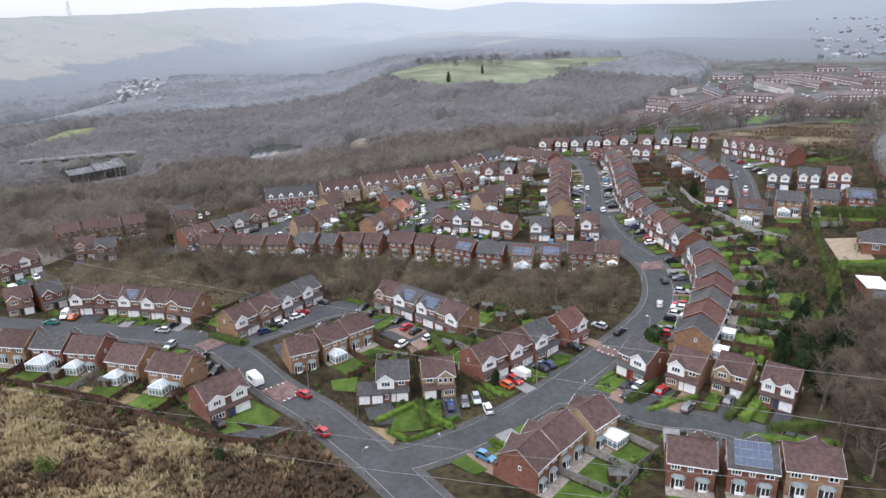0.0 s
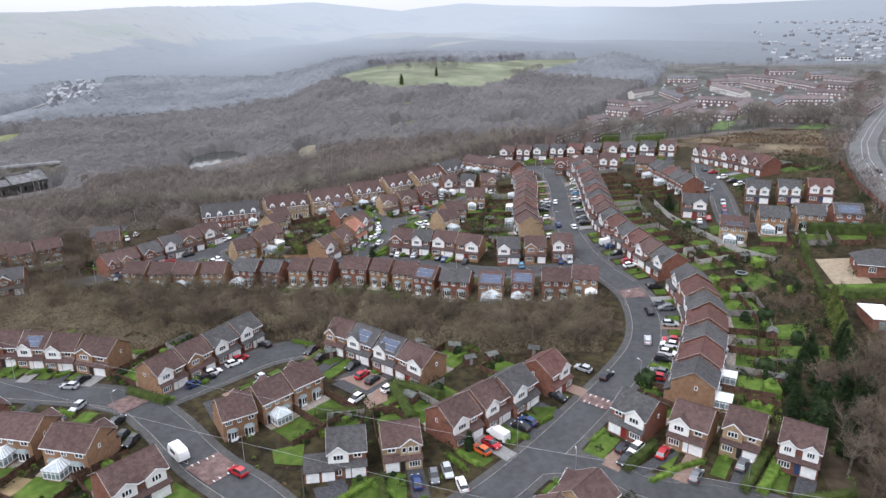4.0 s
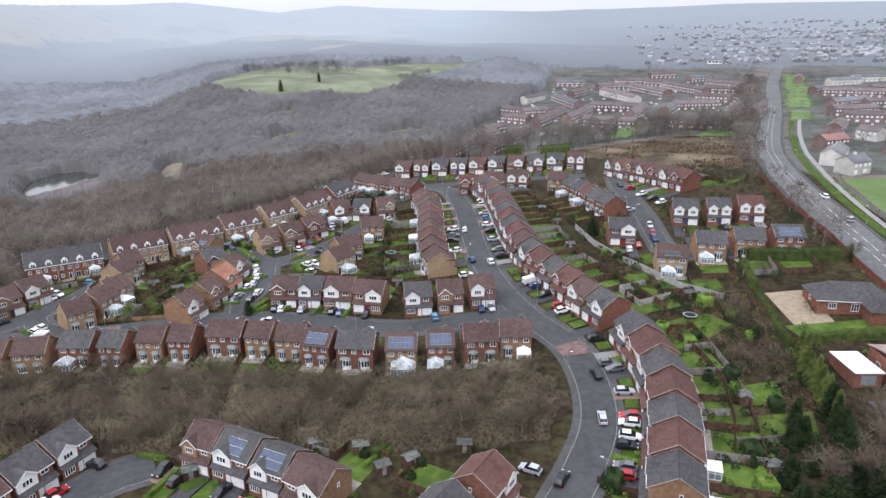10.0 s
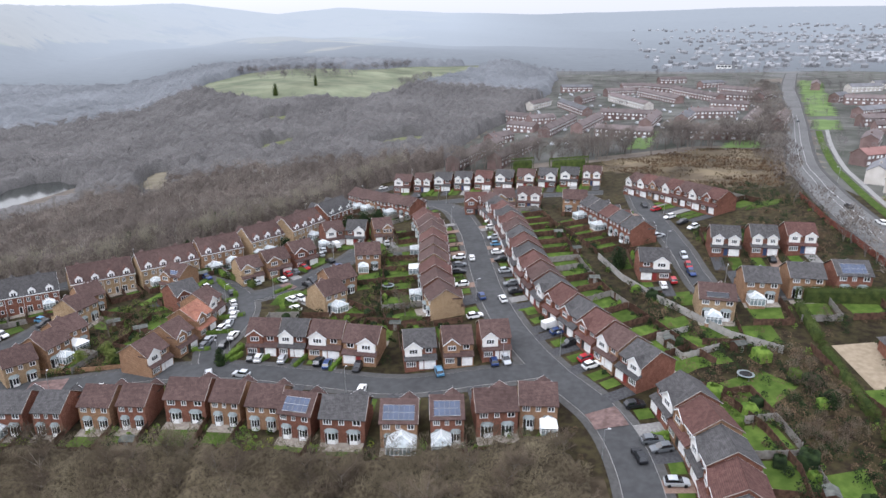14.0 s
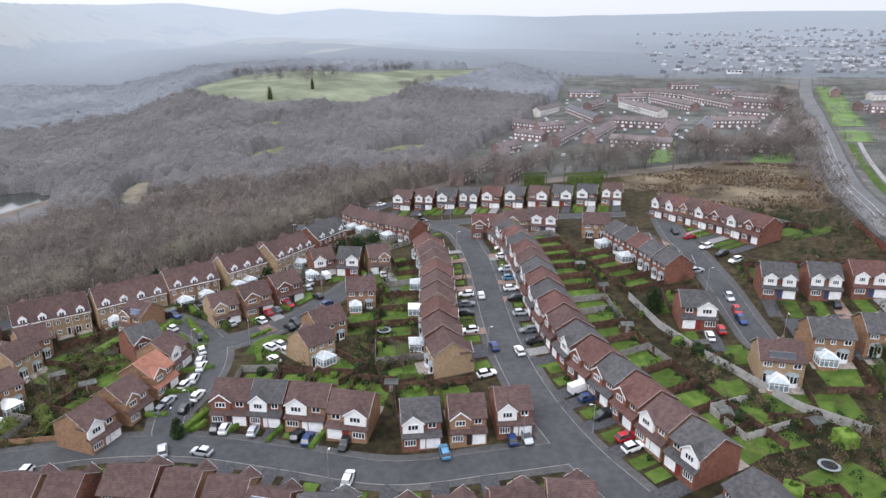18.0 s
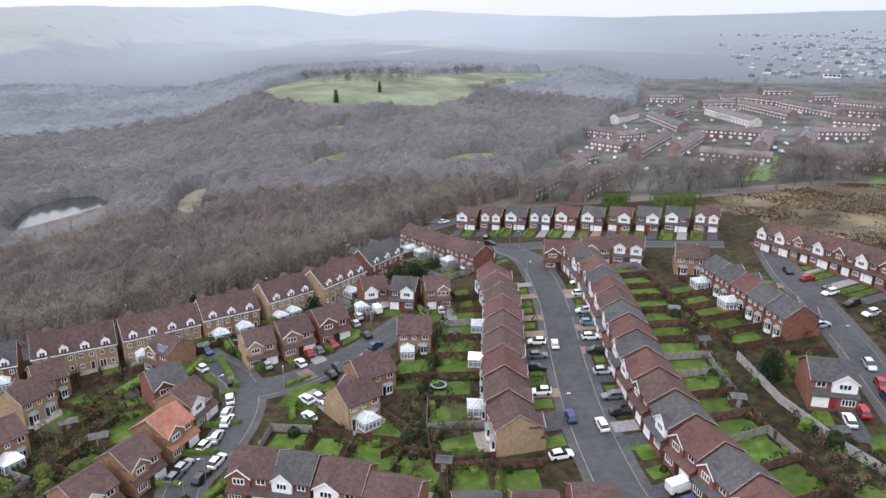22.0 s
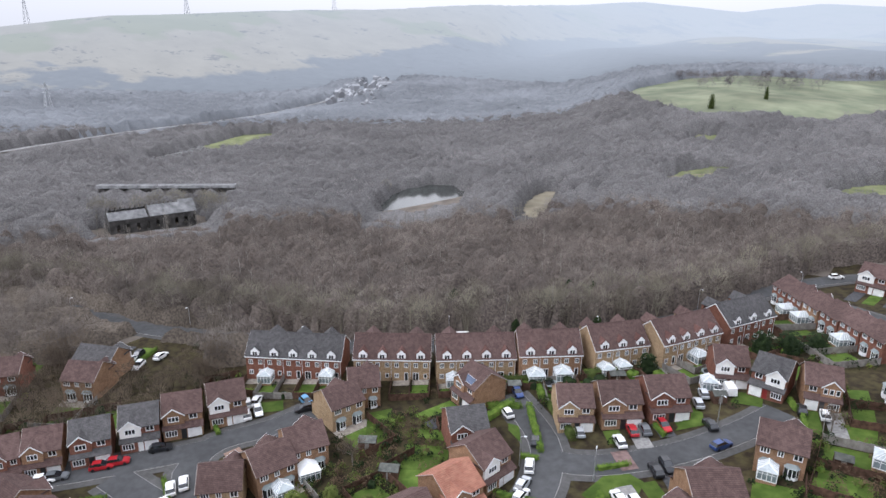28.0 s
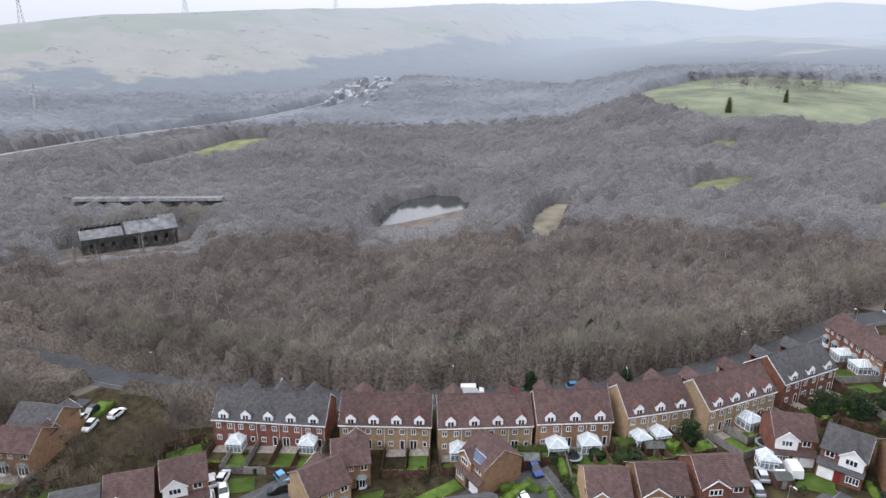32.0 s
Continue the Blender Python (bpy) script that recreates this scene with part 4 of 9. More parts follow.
def conservatory(x, y, off=0.0, side=1, wid=3.6, dep=3.2, kind="clear", foot=0.0):
    """A white conservatory against the back (side 1) or front (-1) of the nearest house, off metres along it."""
    _, cx, cy, ang, w, d = nearest(x, y)
    m = Matrix.Translation((cx, cy, 0)) @ Matrix.Rotation(radians(ang + (0 if side > 0 else 180)), 4, "Z") @ Matrix.Translation((off * side, d / 2 + 0.06, 0))
    z = Z(m.translation.x, m.translation.y) + foot
    m.translation.z = z
    key = (wid, dep, kind)
    if key in CONS:
        return copy_thing(CONS[key], m)
    c = thing("conservatory", m, "white conservatory with glazed walls against a house" if kind == "clear" else "white conservatory with a solid pale roof", "conservatory", "conservatories")
    a, b, h = -wid / 2, wid / 2, 2.2
    part("plinth", Shape().box(a, b, 0, dep, -1.8, 0.55), BRICK["tan"], c)
    part("glazing", Shape().box(a + 0.05, b - 0.05, 0.02, dep - 0.05, 0.55, h), M_CONGLASS, c)
    n = int(wid / 0.75)
    cuts = [0.0]
    for k in range(n):
        cuts += [(wid - 0.1) * k / n + 0.1, (wid - 0.1) * (k + 1) / n]
    cuts.append(wid)
    part("front_frame", Shape().plate([a + q for q in cuts], [0.5, 0.62, 1.75, 1.83, h], lambda i, j: j in (0, 2) or i % 2 == 0, lambda u, v, k: (u, dep + 0.02 - 0.1 * k, v)), M_UPVC, c)
    n2 = int(dep / 0.9)
    cuts = [0.0]
    for k in range(n2):
        cuts += [(dep - 0.1) * k / n2 + 0.1, (dep - 0.1) * (k + 1) / n2]
    cuts.append(dep)
    for px, sg in ((a, -1), (b, 1)):
        part("side_frame", Shape().plate(cuts, [0.5, 0.62, 1.75, 1.83, h], lambda i, j: j in (0, 2) or i % 2 == 0, lambda u, v, k: (px + sg * (0.03 - 0.09 * k), u, v)), M_UPVC, c)
    part("eaves_beam", Shape().box(a - 0.1, b + 0.1, 0.0, dep + 0.1, h, h + 0.14), M_UPVC, c)
    zr = h + 0.14 + wid * 0.24
    lo = [(a - 0.12, 0.0, h + 0.14), (b + 0.12, 0.0, h + 0.14), (b + 0.12, dep + 0.12, h + 0.14), (a - 0.12, dep + 0.12, h + 0.14)]
    rd = [(0, 0.0, zr), (0, max(dep - wid * 0.45, dep * 0.45), zr)]
    rf = Shape()
    k = 0
    rf.v += lo + rd
    rf.f += [(0, 3, 5, 4), (2, 1, 4, 5), (3, 2, 5), (0, 1, 2, 3), (1, 0, 4)]
    part("conservatory_roof", rf, M_POLY if kind == "clear" else M_UPVC, c)
    for sg in (-1, 1):
        for t in (0.2, 0.42, 0.64, 0.86):
            part("rafter", Shape().tube((sg * (wid / 2 + 0.1), dep * t, h + 0.2), (0, rd[1][1] * t, zr + 0.03), 0.05, 0.05, 4), M_UPVC, c)
        part("hip_rafter", Shape().tube((sg * (wid / 2 + 0.1), dep + 0.1, h + 0.2), (0, rd[1][1], zr + 0.03), 0.06, 0.06, 4), M_UPVC, c)
    part("ridge_bar", Shape().tube((0, 0.0, zr + 0.04), (0, rd[1][1], zr + 0.04), 0.08, 0.08, 4), M_UPVC, c)
    CONS[key] = c
    return c


for args in ((-25.9, 201.8, -0.6, 1, 5.4, 3.8, "clear", 0.3), (-17.0, 202.4, 1.2, 1, 3.6, 4.0), (0.5, 205.2, -1.8, 1, 3.0, 3.2, "solid"), (-112.0, 238.2, 0, 1, 3.0, 3.0), (-104.6, 209, 1.5, 1, 3.6, 3.2),
    (-123.4, 204.9, 0.6), (-131.2, 204, 0.0), (-65.1, 142.3, 0.5), (-107.6, 118.8, 1.0), (-131, 120.5, 0.4, 1, 5.4, 3.8), (-95, 117.3, 0.5), (-121, 120.6, 1.2), (-1.2, 116.0, -1.0, 1, 3.6, 3.2, "solid"),
    (51, 241, 1.0), (60.6, 247.8, 1.6), (-113, 242, 0.8, 1, 3.6, 3.2, "solid"), (-49.7, 258.3, 0.4), (-41.9, 286, 1.6, 1, 3.0, 3.0), (-88.2, 229.6, 2.0, 1, 3.6, 3.2), (-36, 344, 0), (-45, 355, 1.0), (-52, 365, 0.5), (21, 152.5, 1.5, 1, 3.6, 3.2, "solid"), (24.5, 160, 0.5, 1, 3.0, 3.2, "solid"),
    (-20.5, 262, 0.0), (-21.2, 275, 0.8, 1, 3.6, 3.2, "solid"), (-22, 291, 0), (37, 305, 1.0), (33.5, 318, 0), (14, 341, 1.0), (-164, 150, 0.5), (-95.5, 263, 0.4, 1, 3.6, 3.2, "solid"), (-58, 312, -4.6, -1, 3.0, 3.0)):
    conservatory(*args)
for k, spots in enumerate(((-8.0, 6.0), (), (5.2,), (-2.4, 3.6), (0.6, 4.6), (-0.6,), ())):
    b = BLOCKS[k]
    for off in spots:
        c = b.location
        q = [h for h in HOUSES if h[0] == b][0]
        conservatory(q[1], q[2], -off, -1, 3.6 if k % 2 else 3.0, 3.2 if k % 2 else 3.0, "clear")


def solar(x, y, side, cols, rows_, black=False, off=0.0):
    """A block of solar panels on the front (-1) or back (1) slope of the nearest house."""
    ho, cx, cy, ang, w, d = nearest(x, y)
    s = thing("solar_array", Matrix.Translation((cx, cy, Z(cx, cy))) @ Matrix.Rotation(radians(ang + (0 if side < 0 else 180)), 4, "Z"), "dark blue solar panels in pale frames on a tiled roof" if not black else "black solar panels on a tiled roof", "solar panels", "solar arrays")
    d = 8.0
    sl = 2.6 / 4.0
    n = math.hypot(1, sl)
    for i in range(cols):
        for j in range(rows_):
            pw, ph = 0.98, 1.5
            x0 = off - cols * pw / 2 + i * pw
            ya = -d / 2 + 0.25 + j * ph / n
            yb = ya + (ph - 0.06) / n
            f = lambda yy: 5.0 + (yy + d / 2) * sl + 0.24
            q = Shape().solid([(x0, ya, f(ya)), (x0 + pw - 0.05, ya, f(ya)), (x0 + pw - 0.05, yb, f(yb)), (x0, yb, f(yb))], [(x0, ya, f(ya) + 0.05), (x0 + pw - 0.05, ya, f(ya) + 0.05), (x0 + pw - 0.05, yb, f(yb) + 0.05), (x0, yb, f(yb) + 0.05)])
            part("panel", q, M_SOLARK if black else M_SOLAR, s)
    ends = off - cols * 0.49 - 0.03, off + cols * 0.49 + 0.0
    rails = Shape()
    for j in range(rows_ + 1):
        yy = -d / 2 + 0.22 + j * 1.5 / n
        rails.box(ends[0], ends[1], yy - 0.03, yy + 0.03, 5.0 + (yy + d / 2) * sl + 0.20, 5.0 + (yy + d / 2) * sl + 0.30)
    part("rail", rails, M_ALU, s)
    y0_, y1_ = -d / 2 + 0.25, -d / 2 + 0.25 + (rows_ * 1.5 - 0.06) / n
    g = lambda yy, o: 5.0 + (yy + d / 2) * sl + o
    part("backing_frame", Shape().solid([(ends[0], y0_, g(y0_, 0.19)), (ends[1], y0_, g(y0_, 0.19)), (ends[1], y1_, g(y1_, 0.19)), (ends[0], y1_, g(y1_, 0.19))], [(ends[0], y0_, g(y0_, 0.255)), (ends[1], y0_, g(y0_, 0.255)), (ends[1], y1_, g(y1_, 0.255)), (ends[0], y1_, g(y1_, 0.255))]), M_SOLARK if black else M_KERB, s, "pale frame behind the panels")
    return s


for args in ((26.4, 107.3, 1, 6, 3), (-25.9, 201.8, 1, 6, 2), (-17.0, 202.5, 1, 5, 2), (-45.4, 205.5, 1, 5, 2), (-52, 166.6, -1, 4, 2), (-44.6, 162.6, -1, 5, 2), (-133.9, 153.3, -1, 4, 2), (47.6, 241, 1, 5, 1, True), (82.1, 247, 1, 6, 2), (-97, 276.8, -1, 4, 1)):
    solar(*args)

# ---- plots: lawns, drives, fences, hedges and cars ----
rng = random.Random(7)
ROADPTS = []
for rname, (line, half) in ROADS.items():
    for (xa, ya), (xb, yb) in zip(line, line[1:]):
        n = max(1, int(math.hypot(xb - xa, yb - ya) / 2))
        ROADPTS += [(xa + (xb - xa) * k / n, ya + (yb - ya) * k / n, half) for k in range(n)]
ROADARR = np.array(ROADPTS)
HOUSEARR = np.array([(q[1], q[2], math.sin(radians(q[3])), math.cos(radians(q[3])), q[4] / 2, q[5] / 2) for q in HOUSES])


def free_of(x, y, skip, margin=0.6, road=True):
    """Whether a spot lies clear of every other house and of the carriageways."""
    a = HOUSEARR
    dx, dy = x - a[:, 0], y - a[:, 1]
    u, v = dx * a[:, 3] + dy * a[:, 2], -dx * a[:, 2] + dy * a[:, 3]
    hit = (abs(u) < a[:, 4] + margin) & (v < a[:, 5] + margin) & (v > -a[:, 5] - margin - 1.2)
    hit[skip] = False
    if hit.any():
        return False
    return not (road and (np.hypot(ROADARR[:, 0] - x, ROADARR[:, 1] - y) < ROADARR[:, 2] + 1.75).any())


def loft(sections):
    s = Shape()
    n = len(sections[0])
    for sec in sections:
        s.v += sec
    for i in range(len(sections) - 1):
        for k in range(n):
            a, b = i * n + k, i * n + (k + 1) % n
            s.f.append((a, a + n, b + n, b))
    s.f.append(tuple(range(n)))
    s.f.append(tuple(range(len(s.v) - 1, len(s.v) - n - 1, -1)))
    return s


def fence_run(p, q, h, material, parent, name="fence_run"):
    """Close-boarded panels between posts, stepped with the land."""
    p, q = Vector(p), Vector(q)
    n = max(1, round((q - p).length / 1.83))
    s = Shape()
    d = (q - p).normalized()
    side = Vector((-d.y, d.x))
    secs = []

    def sec(c, z, top, t):
        a, b = c - side * t, c + side * t
        secs.append([(a.x, a.y, z - 0.35), (a.x, a.y, z + top), (b.x, b.y, z + top), (b.x, b.y, z - 0.35)])

    for k in range(n + 1):
        c = p + (q - p) * k / n
        z = Z(c.x, c.y)
        sec(c - d * 0.06, z, h + 0.09, 0.06)
        sec(c + d * 0.06, z, h + 0.09, 0.06)
        if k < n:
            c2 = p + (q - p) * (k + 1) / n
            zm = (z + Z(c2.x, c2.y)) / 2
            sec(c + d * 0.07, zm, h, 0.03)
            sec(c2 - d * 0.07, zm, h, 0.03)
    s = loft(secs)
    return part(name, s, material, parent)


FENCES = []


def fence_line(pts, h=1.7, material=M_FENCE, label="brown wooden panel fence along a garden", name="garden_fence"):
    f = thing(name, Matrix.Identity(4), label, "fence", "garden fences")
    FENCES.extend(zip(pts, pts[1:]))
    for p, q in zip(pts, pts[1:]):
        fence_run(p, q, h, material, f)
    return f


def leafy(box, density, size, rnd, round_top=0.0):
    """Small tilted leaves all over and inside a box-shaped bush: x half, y half, height."""
    hx, hy, h = box
    s = Shape()
    n = int(density * (hx * hy * 4 + h * (hx + hy) * 4))
    for _ in range(n):
        u, v, w = rnd.uniform(-1, 1), rnd.uniform(-1, 1), rnd.random()
        k = rnd.random()
        if k < 0.45:
            w = 1.0
        elif k < 0.75:
            v = math.copysign(1, v)
        else:
            u = math.copysign(1, u)
        f = 1 - round_top * w * w * 0.5
        c = Vector((u * hx * f + rnd.gauss(0, 0.06), v * hy * f + rnd.gauss(0, 0.06), w * h * (1 - round_top * 0.3 * (u * u + v * v)) + rnd.gauss(0, 0.07)))
        a = Vector((rnd.gauss(0, 1), rnd.gauss(0, 1), rnd.gauss(0, 1))).normalized() * size * rnd.uniform(0.6, 1.3)
        b = a.orthogonal().normalized() * size * rnd.uniform(0.4, 0.9)
        s.poly([c - a, c + b, c + a, c - b])
    s.box(-hx * 0.86, hx * 0.86, -hy * 0.86, hy * 0.86, -0.3, h * 0.9, min(hx, hy, h) * 0.3)
    return s


M_OLIVE = soften(mat("dark_olive_hedge_leaves", (0.030, 0.046, 0.012), (0.066, 0.084, 0.022), 0.7, 0.9, vary=0.2), 0.5)
BUSH_MESH = [leafy((0.8, 0.75, 1.3), 26, 0.13, random.Random(20 + k), 0.9).mesh("bush", m) for k, m in enumerate((M_HEDGE, M_EVER, M_HEDGE, M_EVER))]


def hedge(x, y, ang, length, h=1.1, wide=0.42):
    """A clipped hedge, as one piece after another along its length."""
    s = leafy((length / 2, wide, h), 17, 0.12, random.Random(int(x * 7 + y * 3)))
    d = Vector((math.cos(radians(ang)), math.sin(radians(ang))))
    z0 = Z(x, y)
    s.v = [(a, b, c + Z(x + d.x * a, y + d.y * a) - z0) for a, b, c in s.v]
    ob = new("hedge", s.mesh("hedge", M_OLIVE if h >= 1.8 else M_HEDGE))
    ob.matrix_world = Matrix.Translation((x, y, z0)) @ Matrix.Rotation(radians(ang), 4, "Z")
    return tagged(ob, "clipped green hedge beside a garden", "hedge", "hedges")


def bush(x, y, k, s=1.0, tall=1.0):
    ob = new("shrub", BUSH_MESH[k % 4])
    ob.matrix_world = Matrix.Translation((x, y, Z(x, y) - 0.05)) @ Matrix.Rotation(x * 3.1, 4, "Z") @ Matrix.Diagonal((s, s, s * tall, 1))
    return tagged(ob, ("rounded light green garden shrub in a border", "dark evergreen garden shrub in a border")[k % 2], "shrub", "garden shrubs")


# cars
PAINT = {}
for cname, c in (("white", (0.72, 0.72, 0.71)), ("silver", (0.42, 0.44, 0.46)), ("black", (0.018, 0.019, 0.022)), ("grey", (0.13, 0.14, 0.15)), ("red", (0.38, 0.018, 0.025)), ("dark blue", (0.025, 0.05, 0.15)), ("light blue", (0.10, 0.25, 0.40)), ("teal", (0.02, 0.16, 0.15)), ("orange", (0.62, 0.12, 0.03))):
    PAINT[cname] = mat("car_paint_" + cname.replace(" ", "_"), c, tuple(v * 1.08 for v in c), 1.0, 0.28, metal=0.0 if cname == "white" else 0.25)
M_CARGLASS = glass_mat("tinted_car_glass", (0.012, 0.014, 0.017), 0.05)
M_LAMP = mat("clear_headlamp", (0.6, 0.62, 0.63), (0.75, 0.77, 0.78), 3.0, 0.15)
M_TAIL = mat("red_tail_lamp", (0.35, 0.01, 0.01), (0.45, 0.02, 0.02), 3.0, 0.2)
CARS = {}


def car_section(x, hw, z0, z1, tuck):
    return [(x, -hw, z0), (x, -hw * 1.0, (z0 + z1) / 2), (x, -hw * (1 - tuck), z1), (x, hw * (1 - tuck), z1), (x, hw, (z0 + z1) / 2), (x, hw, z0)]


def build_car(colour, van, lamps):
    c = thing("van" if van else "car", Matrix.Identity(4), f"{colour} panel van parked by a house" if van else f"{colour} hatchback car parked on the estate", "van" if van else "car", "parked vehicles")
    L, W, P = (5.0, 0.95, PAINT[colour]) if van else (4.2, 0.88, PAINT[colour])
    h = L / 2
    if van:
        body = [car_section(-h, W * 0.96, 0.3, 1.95, 0.06), car_section(-h + 0.1, W, 0.28, 2.0, 0.07), car_section(h - 1.75, W, 0.28, 2.0, 0.08), car_section(h - 1.05, W, 0.28, 1.12, 0.06), car_section(h - 0.15, W * 0.95, 0.3, 0.92, 0.08), car_section(h, W * 0.85, 0.34, 0.72, 0.08)]
        glass = [[(h - 1.72, -W * 0.9, 1.2), (h - 1.72, -W * 0.86, 1.93), (h - 1.72, W * 0.86, 1.93), (h - 1.72, W * 0.9, 1.2)], [(h - 1.02, -W * 0.9, 1.14), (h - 1.5, -W * 0.84, 1.80), (h - 1.5, W * 0.84, 1.80), (h - 1.02, W * 0.9, 1.14)]]
    else:
        body = [car_section(-h, W * 0.86, 0.36, 0.80, 0.06), car_section(-h + 0.12, W * 0.96, 0.28, 0.93, 0.08), car_section(-h + 1.0, W, 0.25, 0.95, 0.08), car_section(0.5, W, 0.25, 0.93, 0.08), car_section(h - 1.05, W, 0.25, 0.88, 0.10), car_section(h - 0.25, W * 0.94, 0.28, 0.72, 0.12), car_section(h, W * 0.80, 0.34, 0.58, 0.1)]
        glass = [[(-h + 0.15, -W * 0.84, 0.93), (-h + 0.22, -W * 0.78, 1.0), (-h + 0.22, W * 0.78, 1.0), (-h + 0.15, W * 0.84, 0.93)], [(-h + 0.25, -W * 0.86, 0.93), (-h + 0.62, -W * 0.72, 1.40), (-h + 0.62, W * 0.72, 1.40), (-h + 0.25, W * 0.86, 0.93)],
            [(-h + 0.9, -W * 0.9, 0.93), (-h + 1.1, -W * 0.74, 1.45), (-h + 1.1, W * 0.74, 1.45), (-h + 0.9, W * 0.9, 0.93)], [(0.4, -W * 0.9, 0.92), (0.05, -W * 0.74, 1.43), (0.05, W * 0.74, 1.43), (0.4, W * 0.9, 0.92)], [(h - 1.1, -W * 0.86, 0.88), (h - 1.16, -W * 0.82, 0.92), (h - 1.16, W * 0.82, 0.92), (h - 1.1, W * 0.86, 0.88)]]
    shell = loft(body)
    part("glasshouse", loft(glass), M_CARGLASS, c, "dark tinted glass")
    if not van:
        shell.solid([(-h + 0.60, -W * 0.73, 1.38), (0.10, -W * 0.75, 1.41), (0.10, W * 0.75, 1.41), (-h + 0.60, W * 0.73, 1.38)], [(-h + 0.68, -W * 0.68, 1.45), (0.02, -W * 0.70, 1.48), (0.02, W * 0.70, 1.48), (-h + 0.68, W * 0.68, 1.45)])
    part("body", shell, P, c)
    for sx in (-h + 0.75, h - 0.8):
        for sy in (-1, 1):
            part("wheel", Shape().tube((sx, sy * (W - 0.2), 0.32), (sx, sy * (W + 0.01), 0.32), 0.32, 0.32, 12).tube((sx, sy * (W + 0.01), 0.32), (sx, sy * (W + 0.02), 0.32), 0.2, 0.18, 8), M_RUBBER, c)
    for sy in (-1, 1) if lamps else ():
        part("headlamp", Shape().box(h - 0.32, h - 0.04, sy * W * 0.66 - 0.16, sy * W * 0.66 + 0.16, 0.56, 0.70), M_LAMP, c)
        part("tail_lamp", Shape().box(-h - 0.01, -h + 0.12, sy * W * 0.72 - 0.12, sy * W * 0.72 + 0.12, 0.66, 0.88), M_TAIL, c)
    return c


def car(x, y, ang, colour="silver", van=False, lift=0.18):
    """A vehicle whose nose points at ang degrees from +x; it stands on the slope of the land."""
    up = Vector((Z(x - 1, y) - Z(x + 1, y), Z(x, y - 1) - Z(x, y + 1), 2)).normalized()
    fw = Vector((math.cos(radians(ang)), math.sin(radians(ang)), 0))
    fw = (fw - up * fw.dot(up)).normalized()
    m = Matrix.Translation((x, y, Z(x, y) + lift)) @ Matrix((fw, up.cross(fw), up)).transposed().to_4x4()
    key = (colour, van, y < 180)
    if key not in CARS:
        CARS[key] = build_car(*key)
        CARS[key].matrix_basis = m
        return CARS[key]
    return copy_thing(CARS[key], m)


houses_only = [(k, q) for k, q in enumerate(HOUSES) if q[0].name.startswith("house")]
for k, (ho, cx, cy, ang, w, d) in houses_only:
    R = Matrix.Translation((cx, cy, 0)) @ Matrix.Rotation(radians(ang), 4, "Z")
    at = lambda lx, ly: (lambda v: (v.x, v.y))(R @ Vector((lx, ly, 0)))
    hw = w / 2 + 0.35
    # back garden
    dep = 0.0
    while dep < 11 and all(free_of(*at(lx, d / 2 + dep + 1.2), k) for lx in (-hw, 0, hw)) and not inside(np.array(at(0, d / 2 + dep + 1)[0]), np.array(at(0, d / 2 + dep + 1)[1]), COPSE):
        dep += 1.0
    if dep >= 3:
        if cy < 260:
            patch("patio", [at(-hw + 0.3, d / 2 + 0.05), at(hw - 0.3, d / 2 + 0.05), at(hw - 0.3, d / 2 + 2.6), at(-hw + 0.3, d / 2 + 2.6)], M_PATIO, 0.06, "pale stone slab patio behind a house", "patio")
        if dep > 4.5:
            patch("lawn", [at(-hw + 0.5, d / 2 + 2.6), at(hw - 0.6, d / 2 + 2.6), at(hw - 0.6 - rng.random(), d / 2 + dep - 0.6), at(-hw + 0.5 + rng.random(), d / 2 + dep - 0.9)], M_GRASS, 0.05, "mown back-garden lawn", "lawn")
        fence_line([at(-hw, d / 2 + 0.2), at(-hw, d / 2 + dep), at(hw, d / 2 + dep)], 1.7, M_FENCE if rng.random() < 0.8 else M_FENCEG, "wooden panel fence round a back garden")
        for _ in range(2 if cy < 190 else 1 if cy < 300 else 0):
            bush(*at(rng.uniform(-hw + 0.8, hw - 0.8), d / 2 + dep - rng.uniform(0.7, 1.4)), rng.randrange(4), rng.uniform(0.6, 1.25), rng.uniform(0.8, 1.5))
    # front: drive, lawn, hedge, car
    fr = 0.0
    y0 = -d / 2 - 1.0 * d / 8
    while fr < 9 and all(free_of(*at(lx, y0 - fr - 0.8), k) for lx in (-w * 0.3, w * 0.3)):
        fr += 0.5
    if fr >= 2:
        st = 1 if rng.random() < 0.7 else -1
        side = w * 0.29 * st
        fr2 = min(fr + 2.2, 9)
        patch("drive", [at(side - 1.55, y0 + 0.1), at(side + 1.55, y0 + 0.1), at(side + 1.55, y0 - fr2), at(side - 1.55, y0 - fr2)], M_DRIVES[rng.choice((0, 0, 0, 1, 2))], 0.13, "paved front drive beside a house", "drive")
        patch("lawn", [at(-side - w * 0.2, y0 - 0.3), at(-side + w * 0.2, y0 - 0.3), at(-side + w * 0.2, y0 - fr), at(-side - w * 0.2, y0 - fr)], M_GRASS, 0.08, "mown front lawn before a house", "lawn")
        if fr > 3.8:
            if rng.random() < 0.35:
                px, py = at(-side - math.copysign(w * 0.2 + 0.35, side), y0 - fr / 2)
                hedge(px, py, ang + 90, fr - 0.8, rng.uniform(0.7, 1.2))
        if rng.random() < 0.6 and cy < 250:
            bush(*at(-side, y0 - 0.9), rng.randrange(4), rng.uniform(0.5, 0.8))

# vehicles on drives and along the kerbs, street by street
COLOUR = {"k": "black", "w": "white", "s": "silver", "g": "grey", "r": "red", "d": "dark blue", "b": "light blue", "o": "orange", "t": "teal", "V": "white"}


